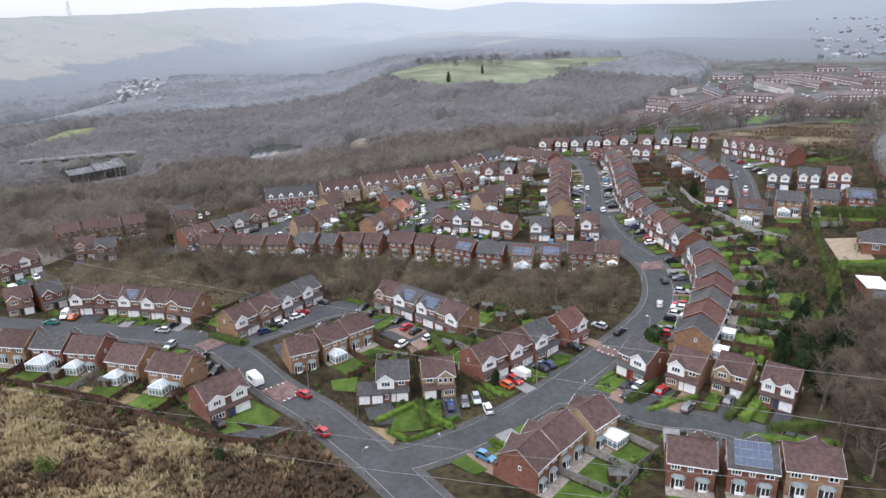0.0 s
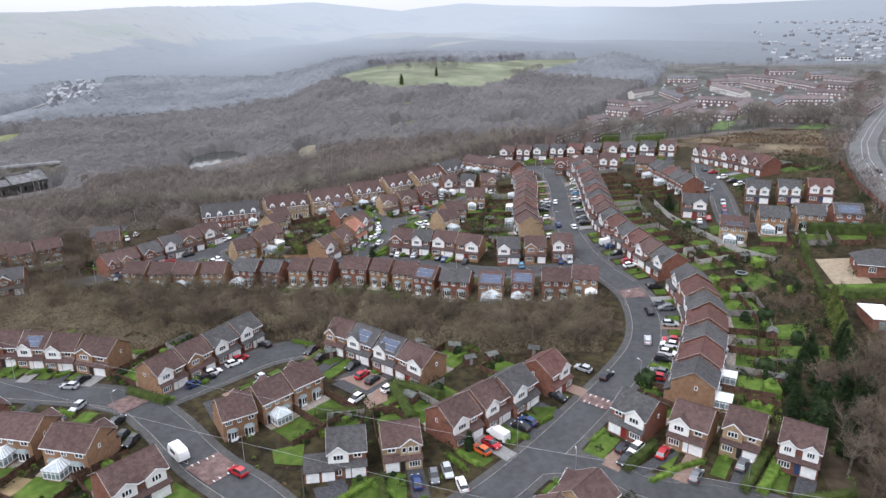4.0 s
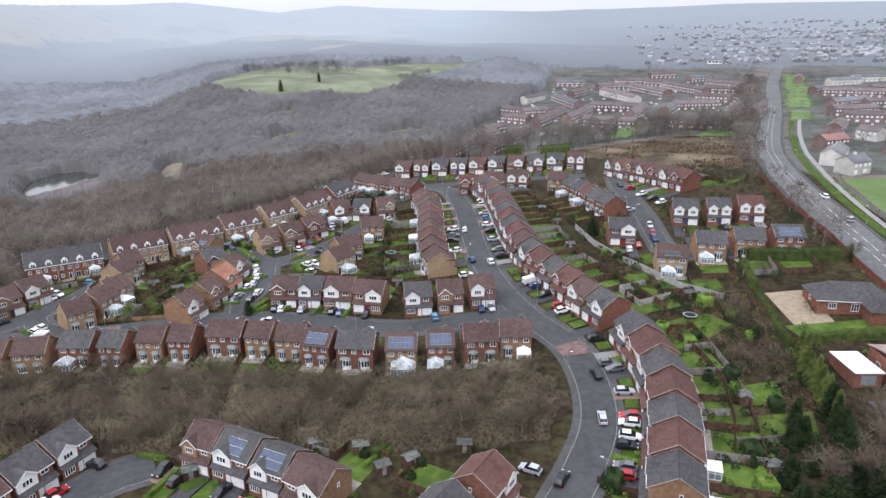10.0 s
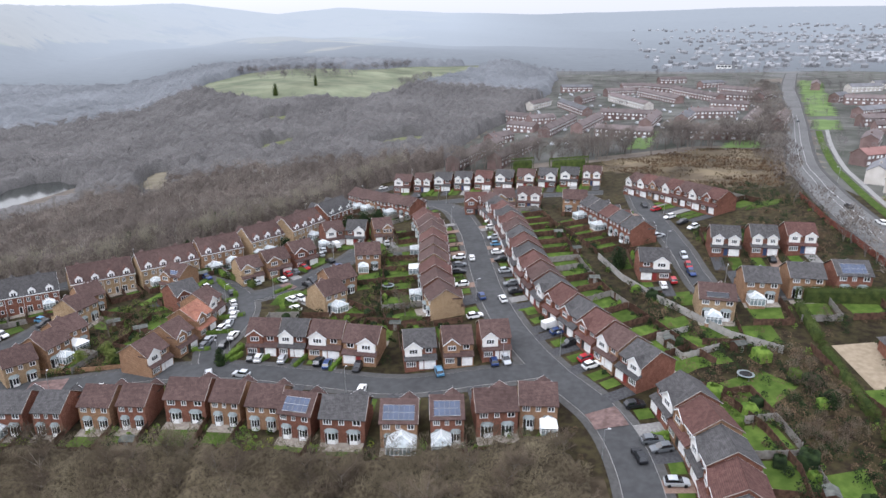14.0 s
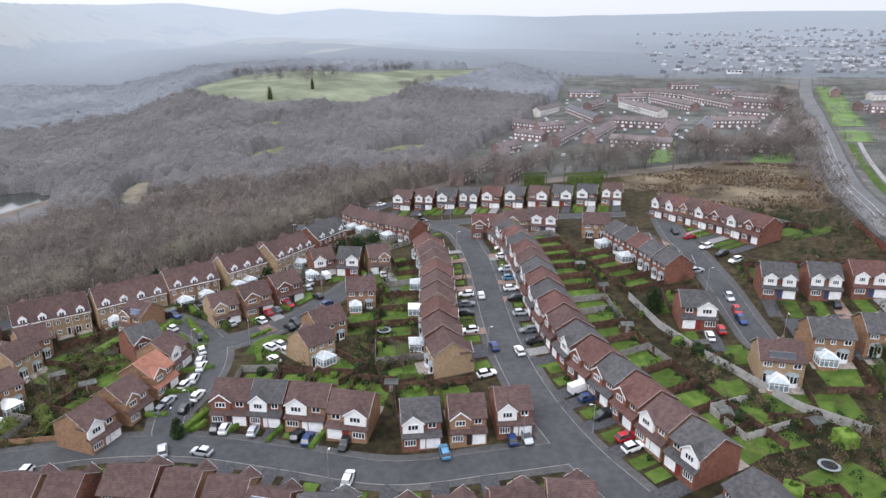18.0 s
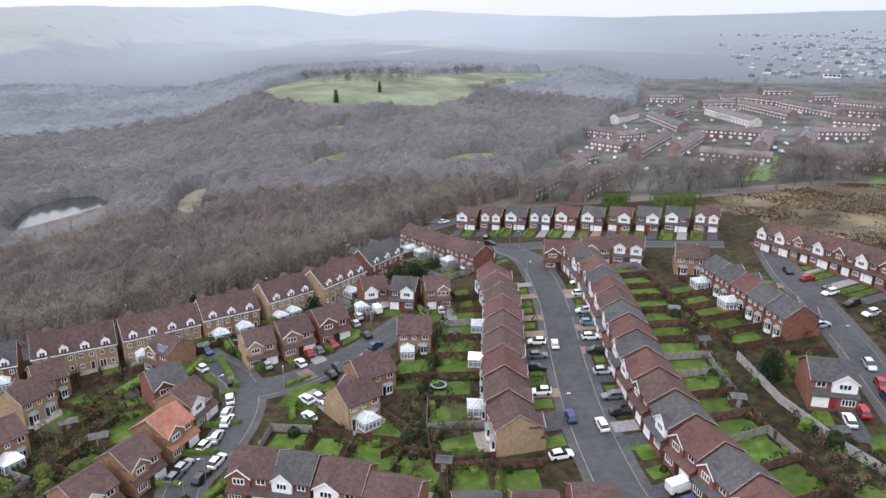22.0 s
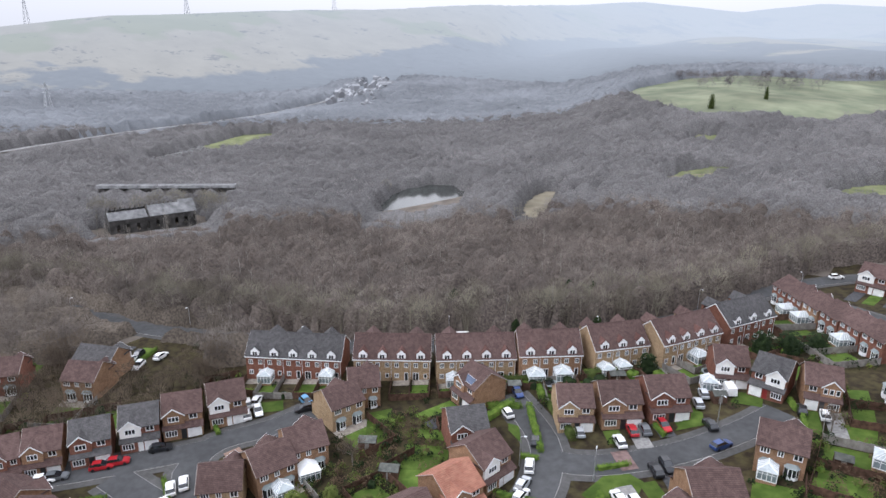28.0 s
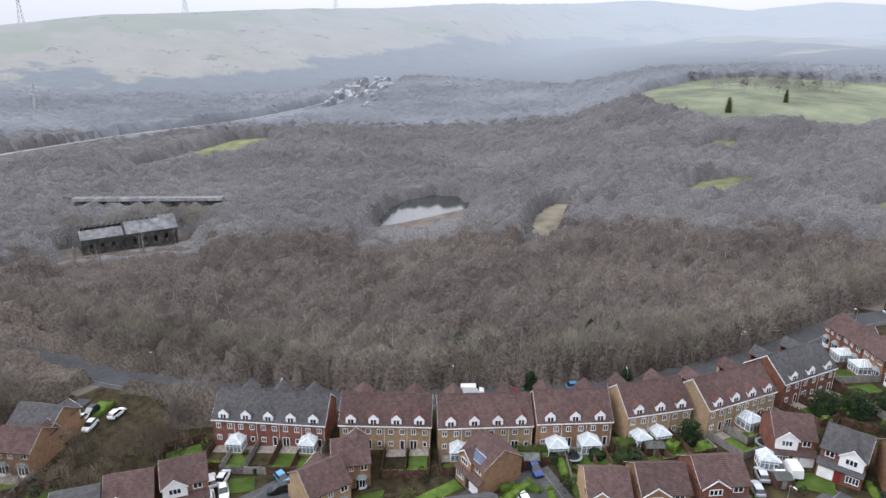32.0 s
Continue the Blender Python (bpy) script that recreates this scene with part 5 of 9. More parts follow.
def park(x, y, c, k):
    """Along the road where it stands on one, else square to the front of the nearest house."""
    dd = np.hypot(ROADARR[:, 0] - x, ROADARR[:, 1] - y)
    i = int(np.argmin(dd))
    if dd[i] < ROADARR[i, 2] + 0.4:
        j = min(i + 1, len(ROADARR) - 1)
        a = math.degrees(math.atan2(ROADARR[j, 1] - ROADARR[j - 1, 1], ROADARR[j, 0] - ROADARR[j - 1, 0]))
    else:
        q = min(HOUSES, key=lambda h: math.hypot(h[1] + math.sin(radians(h[3])) * 7 - x, h[2] - math.cos(radians(h[3])) * 7 - y))
        a = q[3] + (90 if (k * 7) % 5 < 3 else -90)
    car(x, y, a + (k * 37 % 7) - 3, COLOUR[c], c == "V", 0.22)


STREETS = [
    [(-75.1, 102.6, "k"), (-19.4, 104.1, "b"), (-53, 105, "r"), (-63.4, 118.1, "r"), (36.7, 120.2, "k"), (-30.2, 120.3, "d"), (-22.1, 120.8, "w"), (-27.4, 122.3, "g"), (-89, 123.6, "k"), (-25.3, 124.2, "s"), (-92, 124.6, "k"), (18.5, 128.3, "g"), (-96.6, 129.9, "k"), (-20, 131.3, "o"), (6.8, 131.5, "k"), (27, 132.3, "g"), (-108.7, 133.4, "s"), (-18.3, 133.5, "r"), (13.7, 134.3, "r"), (8.8, 135, "w"), (6.6, 135.1, "k"), (-17.3, 136.5, "V"), (-150.6, 138, "t"), (-13, 139.6, "k"), (-116.9, 141.2, "s"), (-11.8, 141.7, "d"), (-147.8, 143, "o"), (-150.8, 143.4, "V"), (-116.2, 144.7, "k"), (-49.5, 145.7, "w"), (-88.7, 146.7, "d")],
    [(-87.2, 150, "k"), (-43.3, 151, "w"), (-5.9, 151.3, "k"), (-73.9, 151.5, "s"), (-87.1, 152.5, "w"), (-48, 153.9, "k"), (-51.1, 155.9, "r"), (-182.4, 156.3, "V"), (-84.2, 157.4, "w"), (-54.7, 159.7, "k"), (-83.8, 159.8, "r"), (4.7, 160.4, "k"), (15.4, 160.6, "r"), (-185.7, 162.4, "t"), (16.2, 162.8, "g"), (-63.7, 162.9, "k"), (-0.4, 163.1, "s"), (-67.5, 165.7, "k"), (-80.9, 167.7, "k"), (-185.3, 167.8, "w"), (17.9, 168.4, "k"), (19.2, 171, "w"), (20, 174.9, "w"), (15.2, 176.7, "s"), (20.6, 177.1, "r"), (21.5, 185.1, "s"), (17.1, 191.9, "k"), (21.5, 193.6, "g"), (20.5, 195.9, "g"), (-151.2, 205, "s"), (20, 206.5, "k"), (-150.1, 206.9, "d"), (-146.8, 211.1, "w"), (-118.5, 211.6, "w"), (-132.9, 211.8, "k")],
    [(-126, 212.4, "s"), (-145.8, 212.8, "g"), (-110.6, 213.3, "w"), (-101.3, 214.9, "r"), (-35.1, 216.1, "w"), (-142, 219.2, "r"), (-93.3, 219.4, "w"), (-122.1, 219.7, "V"), (14.4, 221.1, "w"), (-140.8, 221.6, "r"), (-18.7, 222, "b"), (-212.4, 222.2, "k"), (-125.6, 223, "w"), (13.9, 223.9, "r"), (-63.3, 224.4, "s"), (-6.5, 225, "d"), (-70.8, 225, "s"), (-3.8, 225.2, "s"), (-125, 225.2, "w"), (-37.1, 225.4, "k"), (-44.3, 227.2, "d"), (-46.5, 228.5, "k"), (-138, 228.6, "k"), (-55.3, 230.4, "s"), (11, 230.5, "k"), (-61.1, 231.4, "w"), (-63, 231.8, "k")],
    [(9.5, 236.1, "d"), (-76.4, 238.5, "g"), (-71.6, 238.5, "k"), (8.4, 239.3, "V"), (-76.2, 241.1, "s"), (-70.7, 242.8, "w"), (-172.8, 243.7, "w"), (-177.1, 244.4, "w"), (-133.5, 245.1, "w"), (-10, 246.5, "w"), (-178.1, 246.5, "k"), (-74.9, 247.3, "w"), (-132.7, 247.4, "w"), (-137.1, 248, "w"), (-172.7, 249.4, "w"), (-73.9, 249.6, "s"), (-136.2, 249.8, "w"), (-125.2, 253.4, "k"), (-74.1, 254.7, "w"), (-2.3, 255, "w"), (-126.9, 255.5, "b"), (40.1, 256, "w"), (-58.1, 256.6, "w"), (-75.3, 257.4, "s"), (-7.8, 257.5, "d"), (43.4, 258.5, "r"), (1.4, 259, "k")],
    [(49.4, 262.1, "d"), (-76.8, 262.2, "w"), (-60.5, 262.5, "w"), (-57.6, 262.7, "w"), (0.6, 264.1, "g"), (-13.1, 265.7, "w"), (72.6, 265.9, "k"), (50.1, 266.4, "r"), (-79.6, 269.4, "k"), (-58.1, 272.4, "k"), (-0.1, 273.2, "s"), (51.1, 273.5, "s"), (-89, 274.5, "w"), (-57, 274.6, "k"), (-13.8, 274.9, "k"), (-74.1, 276.1, "s"), (-66.5, 277, "w"), (-13.4, 279.9, "g"), (-66, 281.5, "r"), (-1, 282, "k"), (-91.2, 282.2, "d"), (-64.1, 283, "g"), (-9.6, 284.9, "w"), (-51, 285.1, "d"), (-61.6, 285.9, "r"), (-13.6, 286.2, "w"), (-1.3, 288.1, "w"), (48.8, 290.6, "s"), (-54.5, 290.6, "k"), (61.1, 295.3, "w"), (-1.2, 295.4, "b"), (-58.7, 297.1, "s"), (59.5, 300.9, "k"), (-58.9, 301.3, "s"), (-1.8, 302.1, "s"), (-37.7, 304.5, "w"), (-41.6, 304.6, "k"), (-57.1, 304.7, "w"), (-55.1, 305.5, "V"), (57.3, 307.3, "w"), (-1.8, 313.2, "w"), (55.8, 317.1, "r"), (-1.8, 321.3, "w"), (53.2, 322.9, "k"), (-28, 365, "k"), (-29.8, 373.9, "k"), (-47.7, 396.9, "w")],
    [(-115.8, 298.2, "V"), (-109.5, 302.6, "r"), (-98.5, 312.4, "b"), (112.6, 284, "w"), (109, 262, "s"), (205, 520, "g"), (112, 300, "k")],
]
for street in STREETS:
    for k, (x, y, c) in enumerate(street):
        park(x, y, c, k)
# garden hedges seen along the streets
for group in (
    ((-68.0, 230.8, -65.8, 233.8), (-60.8, 230.1, -58.1, 234.1), (-52.1, 227.1, -49.9, 231.5), (-43.4, 224.7, -41.5, 229.6), (20.7, 197.1, 25.1, 197.8), (14.5, 165.8, 19.6, 163.6), (-137.8, 209.8, -133.0, 215.4), (-128.3, 211.3, -127.4, 214.4), (-121.9, 210.2, -121.6, 213.7), (-114.2, 211.3, -114.4, 214.7), (-137.9, 239.9, -132.8, 237.9), (-129.5, 224.0, -123.5, 221.3), (-84.0, 282.5, -74.0, 273.4), (-87.8, 286.2, -84.1, 283.7), (-93.3, 275.9, -87.6, 277.9), (-97.2, 284.1, -90.5, 287.9), (-79.9, 245.0, -71.8, 245.4), (-79.4, 237.0, -74.7, 236.8), (-78.4, 253.2, -71.4, 254.8), (-79.8, 264.1, -76.6, 265.0), (-63.4, 285.8, -60.4, 283.1), (-44.6, 308.1, -42.4, 304.3), (-67.7, 234.8, -66.6, 237.6), (-66.9, 267.7, -62.5, 272.1), (-84.2, 297.2, -80.2, 300.9)),
    ((-131.8, 144.9, -127.8, 147.9), (-123.7, 144.6, -121.9, 147.8), (-102.1, 141.4, -90.1, 138.4), (-90.2, 150.4, -86.6, 147.3), (-37.2, 120.4, -32.8, 111.2), (-40.6, 108.7, -35.2, 106.4), (-35.2, 106.4, -29.9, 111.8), (-111.8, 131.6, -107.1, 130.4), (-16.9, 139.0, -11.1, 136.3), (-26.3, 129.3, -22.4, 125.8), (6.5, 128.5, 12.3, 136.5), (10.5, 126.1, 16.5, 130.8), (16.5, 130.8, 20.8, 133.0), (25.6, 125.1, 32.1, 136.1), (32.6, 122.9, 43.3, 125.9), (-30.3, 113.2, -27.6, 116.8), (-19.9, 109.8, -16.1, 108.6), (-9.5, 141.6, -7.0, 144.2), (-41.3, 146.0, -34.7, 142.0), (-74.3, 170.5, -67.7, 169.0), (-90.5, 148.9, -86.1, 148.4), (-94.6, 140.6, -89.8, 140.1), (-56.1, 138.4, -47.1, 140.7), (-30.7, 165.7, -25.2, 171.4), (-35.0, 151.1, -31.7, 147.8)),
):
    for xa, ya, xb, yb in group:
        L = math.hypot(xb - xa, yb - ya)
        hedge((xa + xb) / 2, (ya + yb) / 2, math.degrees(math.atan2(yb - ya, xb - xa)), max(L, 2.5), 1.9 if L > 9 else 1.05, 0.75 if L > 9 else 0.45)

# lamp posts beside the roads
def lamp_post(x, y, ang):
    p = thing("street_lamp", Matrix.Translation((x, y, Z(x, y))) @ Matrix.Rotation(radians(ang), 4, "Z"), "grey steel street lamp on the footway", "street lamp", "street lamps")
    part("column", Shape().tube((0, 0, -0.2), (0, 0, 1.2), 0.09, 0.09, 8).tube((0, 0, 1.2), (0, 0, 6.0), 0.06, 0.045, 8), M_STEEL, p)
    part("arm", Shape().tube((0, 0, 5.95), (0.7, 0, 6.15), 0.035, 0.03, 6), M_STEEL, p)
    part("lantern", Shape().solid([(0.55, -0.12, 6.08), (1.15, -0.09, 6.12), (1.15, 0.09, 6.12), (0.55, 0.12, 6.08)], [(0.6, -0.08, 6.24), (1.1, -0.05, 6.22), (1.1, 0.05, 6.22), (0.6, 0.08, 6.24)]), M_LAMP, p)


for rname, gap in (("main", 34), ("west", 36), ("middle", 34), ("loop", 30), ("loop_east", 28), ("far_left", 30), ("right_close", 32), ("hill_road", 40), ("back", 36), ("east", 30), ("top", 34)):
    line, half = ROADS[rname]
    s, want, sgn = 0.0, 9.0, 1
    for (xa, ya), (xb, yb) in zip(line, line[1:]):
        L = math.hypot(xb - xa, yb - ya)
        while want < s + L and len(line) and want < 400:
            f = (want - s) / L
            nx_, ny_ = (yb - ya) / L * sgn, -(xb - xa) / L * sgn
            px, py = xa + (xb - xa) * f + nx_ * (half + 1.3), ya + (yb - ya) * f + ny_ * (half + 1.3)
            if free_of(px, py, 0, 0.3, False):
                lamp_post(px, py, math.degrees(math.atan2(-ny_, -nx_)))
            want += gap
            sgn = -sgn
        s += L

# ---- trees ----
def tri_mesh(name, V, F, material):
    """A mesh from arrays of vertices and triangles."""
    me = bpy.data.meshes.new(name)
    me.vertices.add(len(V))
    me.vertices.foreach_set("co", np.ascontiguousarray(V, np.float32).ravel())
    me.loops.add(len(F) * 3)
    me.loops.foreach_set("vertex_index", np.ascontiguousarray(F, np.int32).ravel())
    me.polygons.add(len(F))
    me.polygons.foreach_set("loop_start", np.arange(0, len(F) * 3, 3, dtype=np.int32))
    me.polygons.foreach_set("loop_total", np.full(len(F), 3, np.int32))
    me.materials.append(material)
    me.update(calc_edges=True)
    return me


def bare_tree(h, rnd, limbs, subs, twigs, tw):
    """Trunk and limbs as tapered tubes, and twigs as slivers; returns a trunk shape and a list of sliver corners."""
    t, sl = Shape(), []
    lean = Vector((rnd.gauss(0, 0.04), rnd.gauss(0, 0.04), 1))
    top = lean * h * 0.55
    t.tube((0, 0, -0.3), lean * h * 0.3, h * 0.020 + 0.03, h * 0.014 + 0.02, 6)
    t.tube(lean * h * 0.3, top, h * 0.014 + 0.02, h * 0.008 + 0.01, 5)
    for i in range(limbs):
        a = 2 * math.pi * (i + rnd.random() * 0.7) / limbs * 2.4
        s = lean * h * rnd.uniform(0.22, 0.56)
        out = Vector((math.cos(a), math.sin(a), rnd.uniform(0.7, 1.7))).normalized()
        e = s + out * h * rnd.uniform(0.28, 0.46)
        e.z = min(e.z, h * 1.02)
        t.tube(s, e, h * 0.008 + 0.01, 0.015, 4)
        for _ in range(subs):
            b = s + (e - s) * rnd.uniform(0.3, 1.0)
            d = (out + Vector((rnd.gauss(0, 0.7), rnd.gauss(0, 0.7), rnd.gauss(0.25, 0.5)))).normalized()
            f = b + d * h * rnd.uniform(0.10, 0.22)
            side = d.orthogonal().normalized() * 0.03
            sl.append((b - side, b + side, f))
            for _ in range(twigs):
                g = b + (f - b) * rnd.uniform(0.15, 1.0)
                q = (d + Vector((rnd.gauss(0, 0.8), rnd.gauss(0, 0.8), rnd.gauss(0.2, 0.6)))).normalized()
                e2 = g + q * h * rnd.uniform(0.05, 0.13)
                sd = q.cross(Vector((rnd.gauss(0, 1), rnd.gauss(0, 1), rnd.gauss(0, 1)))).normalized() * tw * rnd.uniform(0.5, 1.2)
                sl.append((g - sd, g + sd, e2))
    return t, sl


def sliver_shape(sl):
    s = Shape()
    for k, tri in enumerate(sl):
        s.v += [tuple(p) for p in tri]
        s.f.append((3 * k, 3 * k + 1, 3 * k + 2))
    return s


M_TWIGNEAR = mat("brown_winter_twigs", (0.074, 0.056, 0.041), (0.138, 0.109, 0.079), 0.12, 0.95, vary=0.2, big=0.2, bigscale=0.05)
soften(M_TWIGNEAR, 0.6)
NEAR_TREES = []
for k in range(7):
    t, sl = bare_tree(8.0, random.Random(100 + k), 10, 9, 9, 0.035)
    NEAR_TREES.append((t.mesh("trunk", M_TRUNK), sliver_shape(sl).mesh("crown", M_TWIGNEAR)))

M_BARK = mat("brown_bark", (0.075, 0.058, 0.043), (0.135, 0.106, 0.080), 0.9, 0.95)
for k in range(3):
    t, sl = bare_tree(8.0, random.Random(140 + k), 14, 13, 13, 0.02)
    NEAR_TREES.append((t.mesh("trunk", M_BARK), sliver_shape(sl).mesh("crown", M_TWIGNEAR)))


def tree(x, y, k, s=1.0, label="bare winter tree with fine brown twigs", group="bare trees"):
    g = thing("tree", Matrix.Translation((x, y, Z(x, y))) @ Matrix.Rotation(k * 1.7 + x, 4, "Z") @ Matrix.Scale(s, 4), label, "tree", group)
    for name, me in zip(("trunk", "crown"), NEAR_TREES[k % 10]):
        ob = new(name, me)
        ob.parent = g
    return g


trng = random.Random(31)
# the copse between the two rows
placed = 0
while placed < 120:
    x, y = trng.uniform(-150, 8), trng.uniform(168, 199)
    if inside(np.array(x), np.array(y), COPSE) and free_of(x, y, 0, 2.0):
        tree(x, y, trng.randrange(7), trng.uniform(0.55, 1.15))
        placed += 1
# east belt of trees and the verge along the scrub
BELT = [(44, 112), (62, 112), (67, 150), (64, 168), (58, 154), (44, 140)]
for _ in range(90):
    x, y = trng.uniform(44, 67), trng.uniform(112, 168)
    if free_of(x, y, 0, 2.5) and inside(np.array(x), np.array(y), BELT):
        tree(x, y, trng.randrange(7), trng.uniform(0.8, 1.45))
for x, y, s in ((54, 136, 2.0), (60, 139.5, 2.1), (57, 128, 1.9), (50, 126, 1.7), (56.8, 155, 1.7), (47, 153.5, 1.3), (52, 152, 1.5), (62, 150, 1.8), (64, 160, 1.5), (62, 166, 1.4), (45, 120, 1.6), (53, 118, 1.8), (60, 117, 1.9)):
    tree(x, y, 7 + int(x * 3 + y) % 3, s, "large bare winter tree with a broad crown")
for x, y, s in ((-56, 100, 0.8), (-54, 103, 0.75), (-110, 108, 0.7), (-60, 172, 0.9), (-28, 250, 0.8), (-30, 256, 0.7), (-104, 246, 0.9), (-44, 160, 0.6), (96, 236, 0.8), (100, 226, 0.9), (-36, 300, 0.8), (70, 232, 0.6)):
    tree(x, y, int(x * 7) % 7, s)


# conifers and dense evergreens
def conifer(x, y, h, r, label="tall dark green conifer beside a garden", round_=0.0, leaves=M_EVER):
    rnd = random.Random(int(x * 13 + y * 7))
    g = thing("conifer", Matrix.Translation((x, y, Z(x, y))), label, "conifer", "conifers")
    part("trunk", Shape().tube((0, 0, -0.3), (0, 0, h * 0.7), 0.16, 0.05, 6), M_TRUNK, g)
    s = Shape()
    for _ in range(int(190 * r * h / 6)):
        w = rnd.random() ** 0.8
        prof = (1 - w) ** (0.75 - 0.45 * round_) * (0.55 + 0.45 * min(1, w * 6))
        rad = r * prof * rnd.uniform(0.72, 1.06)
        a = rnd.uniform(0, 2 * math.pi)
        c = Vector((rad * math.cos(a), rad * math.sin(a), 0.15 + w * h))
        u = Vector((math.cos(a), math.sin(a), rnd.uniform(-0.5, 0.5))) * rnd.uniform(0.2, 0.42)
        v = Vector((-math.sin(a), math.cos(a), rnd.uniform(-0.4, 0.4))) * rnd.uniform(0.16, 0.34)
        s.poly([c - u * 0.4 - v, c - u * 0.4 + v, c + u + Vector((0, 0, -0.1))])
    s.tube((0, 0, 0.2), (0, 0, h * 0.55), r * 0.72, r * 0.5, 9).tube((0, 0, h * 0.55), (0, 0, h * 0.97), r * 0.5, 0.05, 9)
    part("foliage", s, leaves, g)


M_CONIFER = soften(mat("olive_green_conifer_leaves", (0.050, 0.068, 0.016), (0.100, 0.118, 0.030), 0.7, 0.9, vary=0.2), 0.5)
for k in range(16):
    conifer(61.0 - k * 0.45 + trng.uniform(-0.5, 0.5), 193 - k * 2.2, trng.uniform(5.5, 8.5), trng.uniform(1.4, 1.9), "tall olive-green conifer in a boundary row", 0.35, M_CONIFER if k < 11 else M_EVER)
for x, y, h, r, rd in ((31.5, 270.5, 6.2, 2.7, 1), (-22.4, 131.8, 4.2, 1.2, 0.6), (-69.8, 229.6, 4.2, 1.5, 0.8), (47, 166, 7, 2.0, 0), (50, 172, 6, 1.8, 0), (-76.6, 290.2, 5, 2.2, 1), (-54, 329, 5.0, 3.2, 1), (-49, 332, 5.0, 3.6, 1), (-44, 336, 4.6, 3.2, 1), (-72.2, 305.2, 4.6, 2.5, 1), (-126, 307, 9, 3.0, 0.4), (-104, 330, 9, 2.8, 0.3), (-99, 335, 8, 2.8, 0.4), (-104, 232, 3.6, 1.8, 1), (-99.6, 236.4, 3.4, 1.7, 1), (-96.6, 232.8, 3.2, 1.7, 1), (-93, 238.2, 3.4, 1.8, 1), (-94.8, 79, 3.4, 1.9, 1), (-68, 92, 2.4, 1.2, 0.8), (52, 148, 7, 2.0, 0), (51, 153.2, 6, 2.0, 0.2), (48.5, 166, 6.5, 2.0, 0.3), (41.6, 151.7, 4.5, 2.2, 0.9), (44, 147, 5, 2.2, 0.8), (46.5, 149, 5.5, 2.0, 0.5), (38.1, 162, 3.2, 0.8, 0), (56, 203, 3.4, 2.0, 1), (-89, 316, 6, 2.2, 0.5), (-105, 304, 6, 2.0, 0.5), (-64, 348, 5, 2.4, 0.6)):
    conifer(x, y, h, r, round_=rd, leaves=M_CONIFER if x < -90 and rd == 1 else M_EVER)
for k, (x, y) in enumerate(((47.4, 160), (42.1, 157.2), (45.4, 150.3), (39.5, 147.5), (52.2, 157), (43.5, 143.5), (45.5, 137.5), (56.8, 172.7), (55.8, 164.6), (47, 166.8), (49, 144), (53, 150.5))):
    conifer(x, y, 4.4 + 1.3 * (k % 4), 1.9 + 0.35 * (k % 3), "dense dark evergreen tree behind the close", 0.3 + 0.35 * (k % 3))
# tall clipped hedges behind the top row and round the bungalow
for x, y, a, L, h, wd in ((17, 394, -8, 10, 9.5, 2.0), (37, 388, -12, 17, 9.0, 2.2), (82, 240.4, -13, 28, 3.4, 1.5), (62.6, 210, 84, 24, 2.2, 0.8), (77, 199.6, -2, 24, 2.2, 1.1), (66, 232, 80, 16, 2.2, 0.9), (-77, 217.6, 0, 18, 1.5, 0.6), (-91, 273, 80, 11, 1.6, 0.6), (-82, 273, 128, 15, 1.6, 0.6), (-62, 258, 110, 8, 1.5, 0.6), (-41, 115.4, 55, 10, 1.2, 0.6), (-33, 116, -33, 13, 1.2, 0.6), (-68.6, 233.2, 70, 9, 1.3, 0.6), (31, 129.5, 60, 10, 1.6, 0.9), (36, 119.4, 0, 16, 1.6, 0.8)):
    hedge(x, y, a, L, h, wd)


POND = [(-233, 398), (-222, 402), (-217, 430), (-228, 464), (-246, 472), (-258, 466), (-262, 448), (-256, 424), (-243, 404)]
SAND = [(-172, 414), (-163, 417), (-166, 436), (-176, 462), (-184, 480), (-191, 477), (-190, 452), (-180, 436)]
MEADOWS = ([(-144, 514), (-128, 514), (-116, 535), (-120, 562), (-130, 560), (-140, 538)], [(-165, 619), (-146, 624), (-150, 638), (-163, 636)], [(-70, 516), (-40, 519), (-33, 563), (-50, 560), (-62, 546)], [(-430, 388), (-420, 402), (-432, 470), (-446, 508), (-484, 538), (-494, 514), (-462, 440), (-455, 412)])
RAIL = [(-500, 250), (-537, 345), (-553, 395), (-571, 457), (-573, 520), (-577, 590), (-610, 704), (-672, 830), (-760, 980)]
RUIN = [(-308, 288), (-280, 292), (-272, 335), (-300, 345)]


def lowness(x, y):
    """Young growth stays low before the pond, the clearing and the mill."""
    k = np.ones(np.shape(x))
    for poly, dx, dy, f in ((POND, 10, -16, 0.2), (POND, 20, -32, 0.25), (POND, 30, -48, 0.4), (POND, 0, 0, 0.2), (SAND, 6, -14, 0.3), (SAND, 10, -28, 0.5), (RUIN, 20, -9, 0.35), (RUIN, 38, -20, 0.35)):
        k[inside(x, y, [(a + dx, b + dy) for a, b in poly])] = f
    for poly in (*MEADOWS, FIELD):
        for dx, dy, f in ((4, -18, 0.5), (2, -9, 0.35)):
            k[inside(x, y, [(a + dx, b + dy) for a, b in poly]) & ~inside(x, y, poly)] = f
    rail_x = np.interp(y, [p[1] for p in RAIL], [p[0] for p in RAIL])
    k[(y > 260) & (y < 960) & (x > rail_x - 6) & (x < rail_x + 46)] = 0.28
    return k


